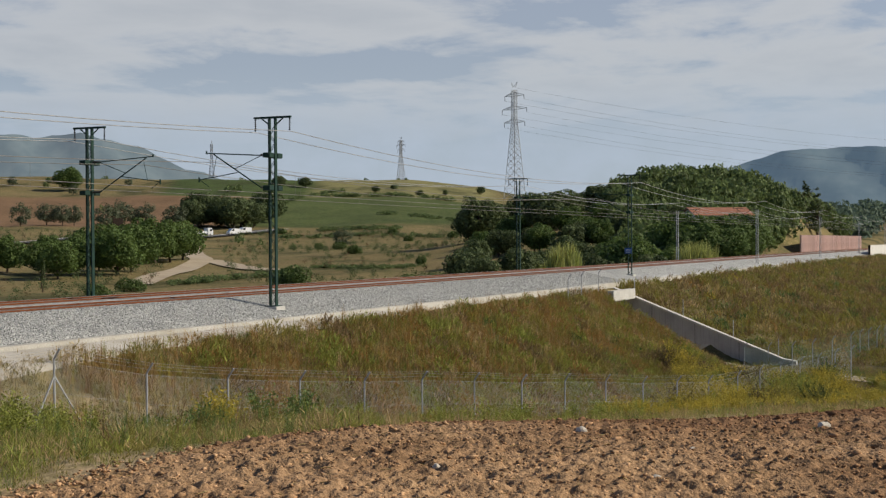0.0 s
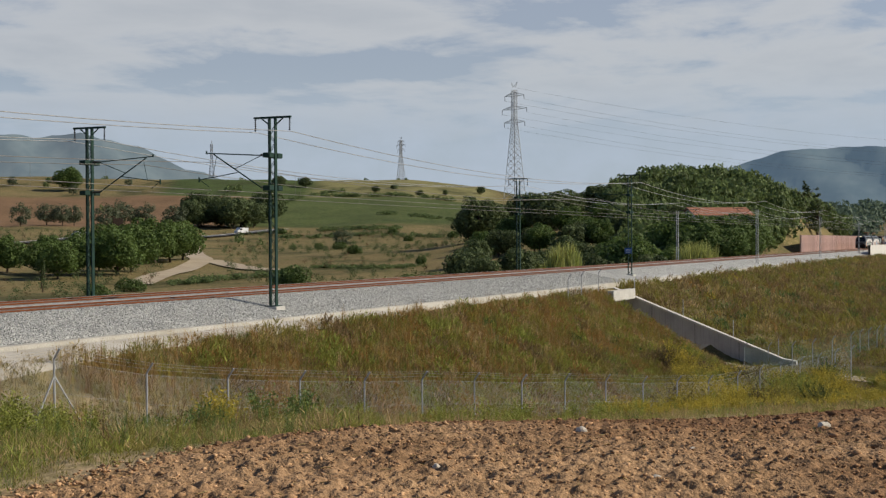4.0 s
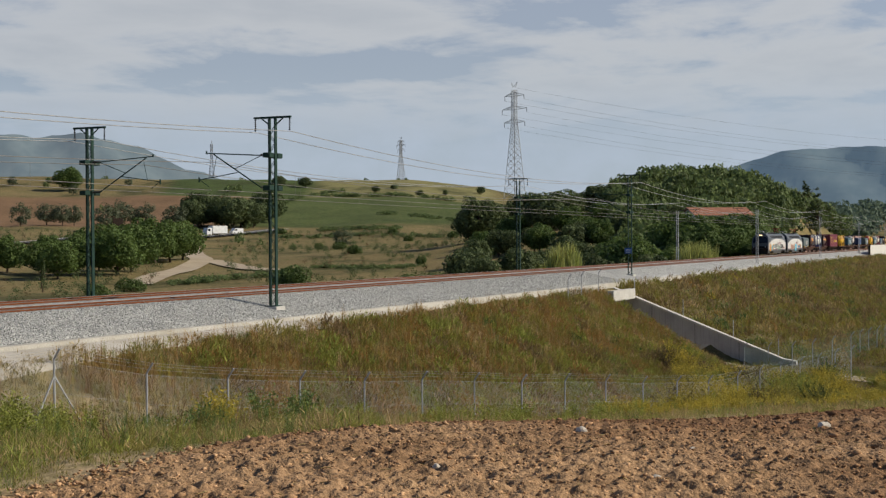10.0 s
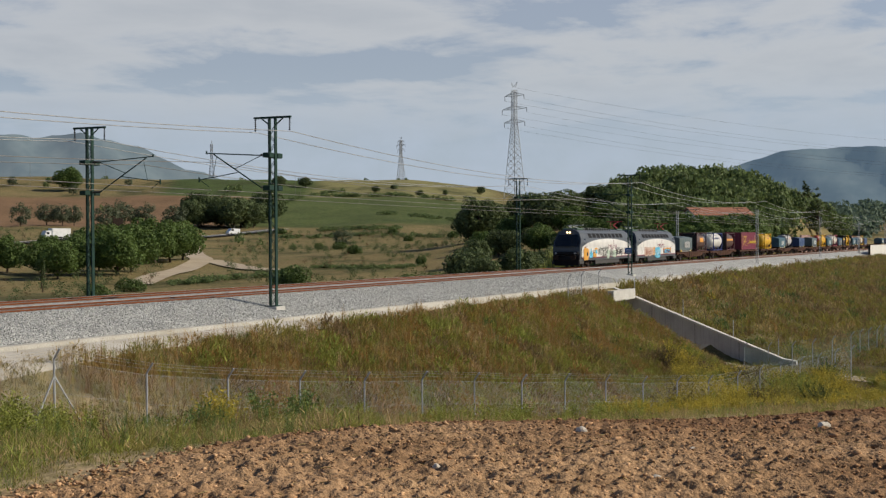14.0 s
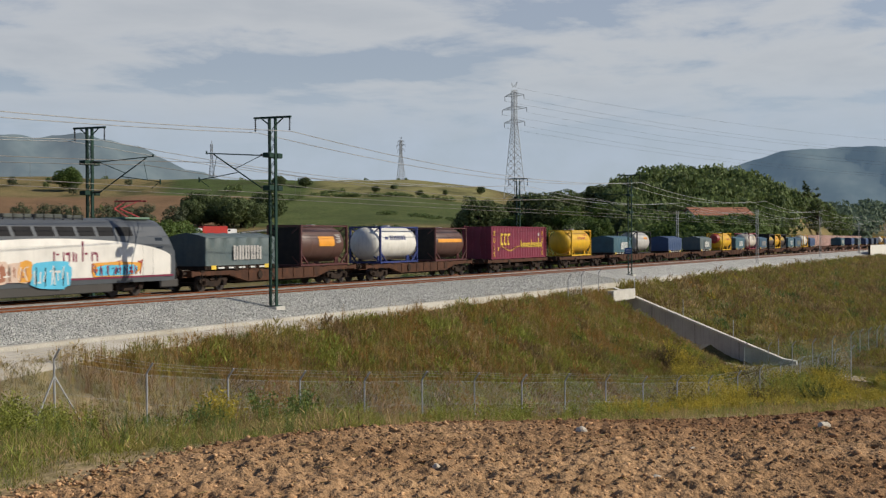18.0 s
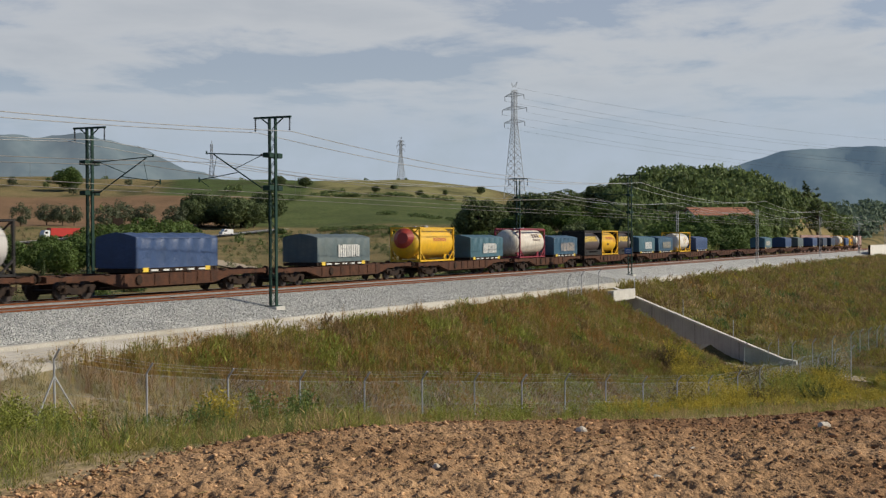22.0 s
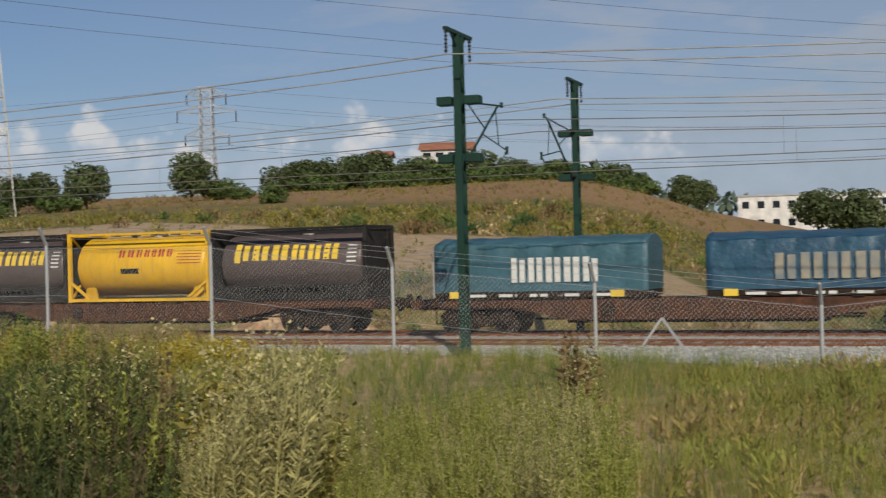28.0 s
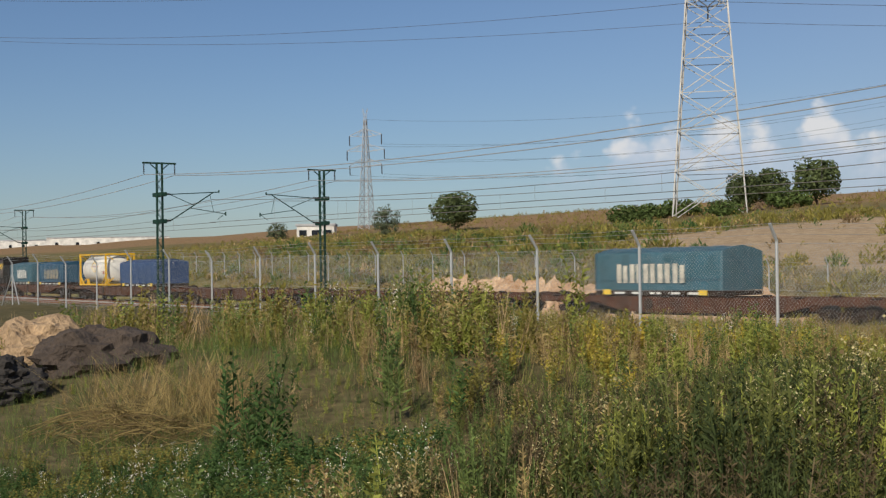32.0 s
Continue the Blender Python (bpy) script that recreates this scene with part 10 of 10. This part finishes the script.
    # brush on the cutting beyond the line
    t2 = [blade_np(7, 1.0, 0.6, 0.06, k + 140, 1) for k in range(2)] + [clump_np(k + 580, 14, 0.10, 0.7) for k in range(3)]
    def hill_(x, y):
        """The hillside, but for its bare sandy field."""
        c, s_ = math.cos(radians(-31)), math.sin(radians(-31))
        u, w = ((x + 44) * c + (y - 78) * s_) / 38, (-(x + 44) * s_ + (y - 78) * c) / 12.5
        return (y - bend(x) > 52.6) & ((np.maximum(np.abs(u), np.abs(w)) > 1) | (np.sin(x * 37 + y * 91) > 0.97))
    for mt, n, s, thr, lab in (("olive", 6500, 141, 0.38, "olive brush on the dry hillside"), ("tan", 1500, 144, 0.5, "dry straw on the hillside"), ("straw", 3500, 147, 0.45, "straw-brown brush on the hillside"), ("green", 3200, 820, 0.46, "green brush on the dry hillside")):
        p = spots(n, (-190, 6, 52, 120), s, lambda x, y: hill_(x, y) & (wave01(x, y, 18, s) > thr))
        sow("hill_brush", lab, mt, t2, p, hsize(p, 0.35, 0.95, s), s + 1)
    for mt, n, s in (("olive", 4000, 720), ("olive", 2500, 723), ("dusk", 3000, 726)):
        p = spots(n, (-230, 6, 56, 175), s, lambda x, y: hill_(x, y) & (wave01(x, y, 26, s) > 0.38))
        sow("hill_brush", "scattered brush on the dry hillside", mt, t2, p, hsize(p, 0.3, 0.8, s), s + 1)
    round_ = [clump_np(k + 590, 110, 0.055, 0.8) for k in range(3)]
    for mt, n, s, lo, hi in (("olive", 420, 823, 0.7, 1.6), ("dusk", 260, 826, 0.6, 1.4), ("green", 220, 829, 0.7, 1.5), ("deep", 60, 832, 0.7, 1.5)):
        p = spots(n, (-150, 0, 50, 112), s, lambda x, y: hill_(x, y) & (wave01(x, y, 20, s) > 0.42))
        sow("hill_scrub", "rounded scrub bushes on the dry hillside", mt, round_, p, hsize(p, lo, hi, s), s + 1)
    for mt, n, s in (("olive", 700, 835), ("straw", 500, 838), ("green", 350, 841)):
        p = spots(n, (-110, -10, 50, 62), s, lambda x, y: (y - bend(x) > 52.2) & (y - bend(x) < 55.5))
        sow("cutting_weeds", "weeds on the lip of the eroded bank", mt, round_ + t2[:2], p, hsize(p, 0.35, 0.9, s), s + 1)
    # far-side weeds behind the eastern track
    p = spots(3500, (34, 300, 48.5, 62), 150, lambda x, y: (y - bend(x) > 48.6) & (y - bend(x) < 53))
    sow("lineside_weeds", "low weeds behind the far track", "olive", t2, p, hsize(p, 0.2, 0.6, 151), 152)


wild()


def soil():
    """Clods and stones on the ploughed field."""
    def lumps(X, Y, size, seed):
        g = np.random.default_rng(seed).random((512, 512))
        u, w = X / size + 100, Y / size + 100
        i, j = np.floor(u).astype(int), np.floor(w).astype(int)
        a, b = u - i, w - j
        a, b = a * a * (3 - 2 * a), b * b * (3 - 2 * b)
        i, j = i % 511, j % 511
        return g[i, j] * (1 - a) * (1 - b) + g[i + 1, j] * a * (1 - b) + g[i, j + 1] * (1 - a) * b + g[i + 1, j + 1] * a * b - 0.5

    def relief(X, Y):
        """Height of the broken surface over the land."""
        return (0.012 + 0.024 * lumps(X, Y, 0.9, 1) + 0.012 * lumps(X, Y, 0.24, 2) + 0.018 * (lumps(X, Y, 0.11, 3) > 0.15) + 0.016 * (lumps(X, Y, 0.07, 6) > 0.16)
                + 0.042 * lumps(X, Y, 0.05, 4))

    rd = np.random.default_rng(3)
    bm = bmesh.new()
    bmesh.ops.create_icosphere(bm, subdivisions=1, radius=1)
    base = np.array([v.co[:] for v in bm.verts])
    tri = np.array([[v.index for v in f.verts] for f in bm.faces])
    bm.free()
    out = []
    for k in range(6):
        t = base * rd.uniform(0.3, 1.7, (len(base), 1)) * np.array([1, 0.7, 0.5])
        p = fan(11000, 34, 92, 6.5, 17.0, 300 + k, in_field)
        s = 0.007 + 0.017 * rd.random(len(p)) ** 1.6
        s = np.where(rd.random(len(p)) < 0.03, s + 0.026 * rd.random(len(p)), s)
        p[:, 2] += 0.024 + relief(p[:, 0], p[:, 1]) + 0.1 * s
        out.append(scatter_np(t, tri, p, s, rd.uniform(0, 6.28, len(p))))
    # the broken surface of the ploughland
    az, r = np.radians(np.arange(30, 94, 0.16)), np.geomspace(6.2, 20.0, 420)
    A, R = np.meshgrid(az, r, indexing="ij")
    X, Y = R * np.sin(A), R * np.cos(A)

    inside = sstep(0.0, 0.5, field_in(X, Y) + 0.5 * lumps(X, Y, 0.6, 5))
    Z = land(X, Y) + relief(X, Y) * inside - 0.10 * (1 - inside)
    n, k = A.shape
    i, j = np.meshgrid(np.arange(n - 1), np.arange(k - 1), indexing="ij")
    q = i * k + j
    sheet = mesh_np("ploughed_field", np.stack([X, Y, Z], -1).reshape(-1, 3), np.stack([q, q + 1, q + k + 1, q + k], -1).reshape(-1, 4), M["soil"])
    tagged(sheet, "freshly ploughed reddish-brown field", kind="structure")
    v, f = join_np(out)
    tagged(mesh_np("soil_clods", v, f, M["clod"]), "reddish-brown clods on the ploughed field", "soil", kind="stuff")
    # chopped straw and root fibres between the clods
    p = fan(2600, 36, 90, 6.8, 15.0, 340, in_field)
    q = [tube_np(np.array([(-1, 0, 0.12), (0, 0.1, 0.2), (1, 0, 0.1)]), 0.07)]
    sow("field_straw", "short bits of straw among the clods", "straw", q, p + np.stack([0 * p[:, 0], 0 * p[:, 0], 0.026 + relief(p[:, 0], p[:, 1])], -1), rd.uniform(0.015, 0.045, len(p)), 341, 0.4)
    for k, (a, r, s) in enumerate(((80.9, 11.6, 0.055), (75.5, 10.2, 0.03), (64.5, 9.2, 0.03), (70.8, 11.2, 0.05), (74.0, 9.0, 0.035), (77.5, 9.3, 0.025))):
        x, y = polar(a, r)
        bm = bmesh.new()
        bmesh.ops.create_icosphere(bm, subdivisions=2, radius=s)
        for w in bm.verts:
            w.co *= rd.uniform(0.85, 1.15)
            w.co.z *= 0.8
        st = part("stone", bm, mat("pale_stone", (0.66, 0.58, 0.47), 0.95), None)
        tagged(st, "small pale stone lying on the soil", "stone")
        st.location = (x, y, ground_z(x, y) + s * 0.6)
    p = fan(90, 70, 82, 9.5, 12.5, 330, lambda x, y: in_field(x, y) & (wave01(x, y, 2.2, 3) > 0.72))
    sow("field_weeds", "a few green weeds on the ploughed field", "deep", [blade_np(8, 1.0, 0.6, 0.02, 5)], p, hsize(p, 0.08, 0.2, 331), 332)
    # heaps of soil in the west
    for a, r, sx, sz, lab, col, seed in ((-67.7, 19.0, 0.8, 0.62, "small heap of pale sandy earth", (0.42, 0.29, 0.17), 1), (-65.0, 17.6, 0.85, 0.5, "low heap of dark brown earth", (0.075, 0.055, 0.042), 2)):
        mound = tagged(new("soil_heap"), lab + " beside the weeds", "soil heap")
        bm = bmesh.new()
        bmesh.ops.create_icosphere(bm, subdivisions=4, radius=1)
        for w in bm.verts:
            n = noise.noise(w.co * 2.3 + Vector((seed * 7, 0, 0))) * 0.3 + noise.noise(w.co * 7) * 0.14 + noise.noise(w.co * 15) * 0.08
            w.co = Vector((w.co.x * sx, w.co.y * sx, w.co.z * sz)) * (1 + n)
        part("earth", bm, mat("heap_earth", col, 0.95, 0, 0.4, 3, 14, 0.8, dist=0.08), mound)
        x, y = polar(a, r)
        mound.location = (x, y, ground_z(x, y))
    hp = tagged(new("soil_heap"), "heap of black soil in the clearing", "soil heap")
    x, y = polar(-70.0, 16.4)
    bm = bmesh.new()
    bmesh.ops.create_icosphere(bm, subdivisions=5, radius=1)
    for w in bm.verts:
        n = noise.noise(w.co * 2.3) * 0.25 + noise.noise(w.co * 6) * 0.14 + noise.noise(w.co * 12) * 0.14 + noise.noise(w.co * 24) * 0.08
        w.co = Vector((w.co.x * 0.82, w.co.y * 0.8, w.co.z * 0.46)) * (1 + n)
    part("earth", bm, mat("black_soil", (0.035, 0.030, 0.027), 0.95, 0, 0.4, 3, 14, 0.8, dist=0.08), hp)
    hp.location = (x, y, ground_z(x, y) + 0.05)
    # pale eroded bank beyond the western track
    cut = tagged(new("eroded_bank"), "pale eroded sandy bank behind the track", "bank", kind="structure")
    n, k = 520, 15
    xs = np.linspace(-88, -14, n)
    V = []
    for x in xs:
        for j in range(k):
            t = j / (k - 1)
            gully = noise.noise(Vector((x * 0.45, t * 1.2, 1))) * 0.9 + noise.noise(Vector((x * 1.3, t * 2.5, 5))) * 0.5 + noise.noise(Vector((x * 3.4, t * 6, 9))) * 0.35 + noise.noise(Vector((x * 2.0, t * 0.6, 13))) * 0.6
            yy = float(bend(x)) + 50.5 + 2.1 * t + gully * (1 - 0.5 * t)
            stands = 0.5 + 2.1 * float(sstep(-72, -66, x) * (1 - sstep(-41, -36, x))) + 0.9 * float(sstep(-30, -27, x) * (1 - sstep(-24, -21, x)))
            stands *= 1 + 0.22 * noise.noise(Vector((x * 0.22, 3, 0))) + 0.28 * noise.noise(Vector((x * 1.1, 7, 0)))
            V.append((x, yy, float(grade(x)) - 0.3 + stands * t ** 0.6 + 0.12 * noise.noise(Vector((x * 2.1, t * 7, 2)))))
    i, j = np.meshgrid(np.arange(n - 1), np.arange(k - 1), indexing="ij")
    q = i * k + j
    SAND = mat("sandy_earth", (0.58, 0.42, 0.28), 0.95, 0, 0.35, 0.9, 6, 0.9, (0.36, 0.22, 0.125), dist=0.2, spec=0.1)
    mesh_np("bank_face", np.array(V), np.stack([q, q + 1, q + k + 1, q + k], -1).reshape(-1, 4), SAND, cut)


soil()


def motions():
    for ob, s in ROLLING:
        up = pose(0, 0, DECK) if "deck" in ob else Matrix()
        walk(ob, [(float(t), train_pose(s, t) @ up) for t in range(0, 33, 2)])
    for ob, t0, a0, t1, a1, face in ROADGOING:
        walk(ob, [(float(t), road_pose(t, t0, a0, t1, a1, face)) for t in range(0, 33, 2)])


motions()
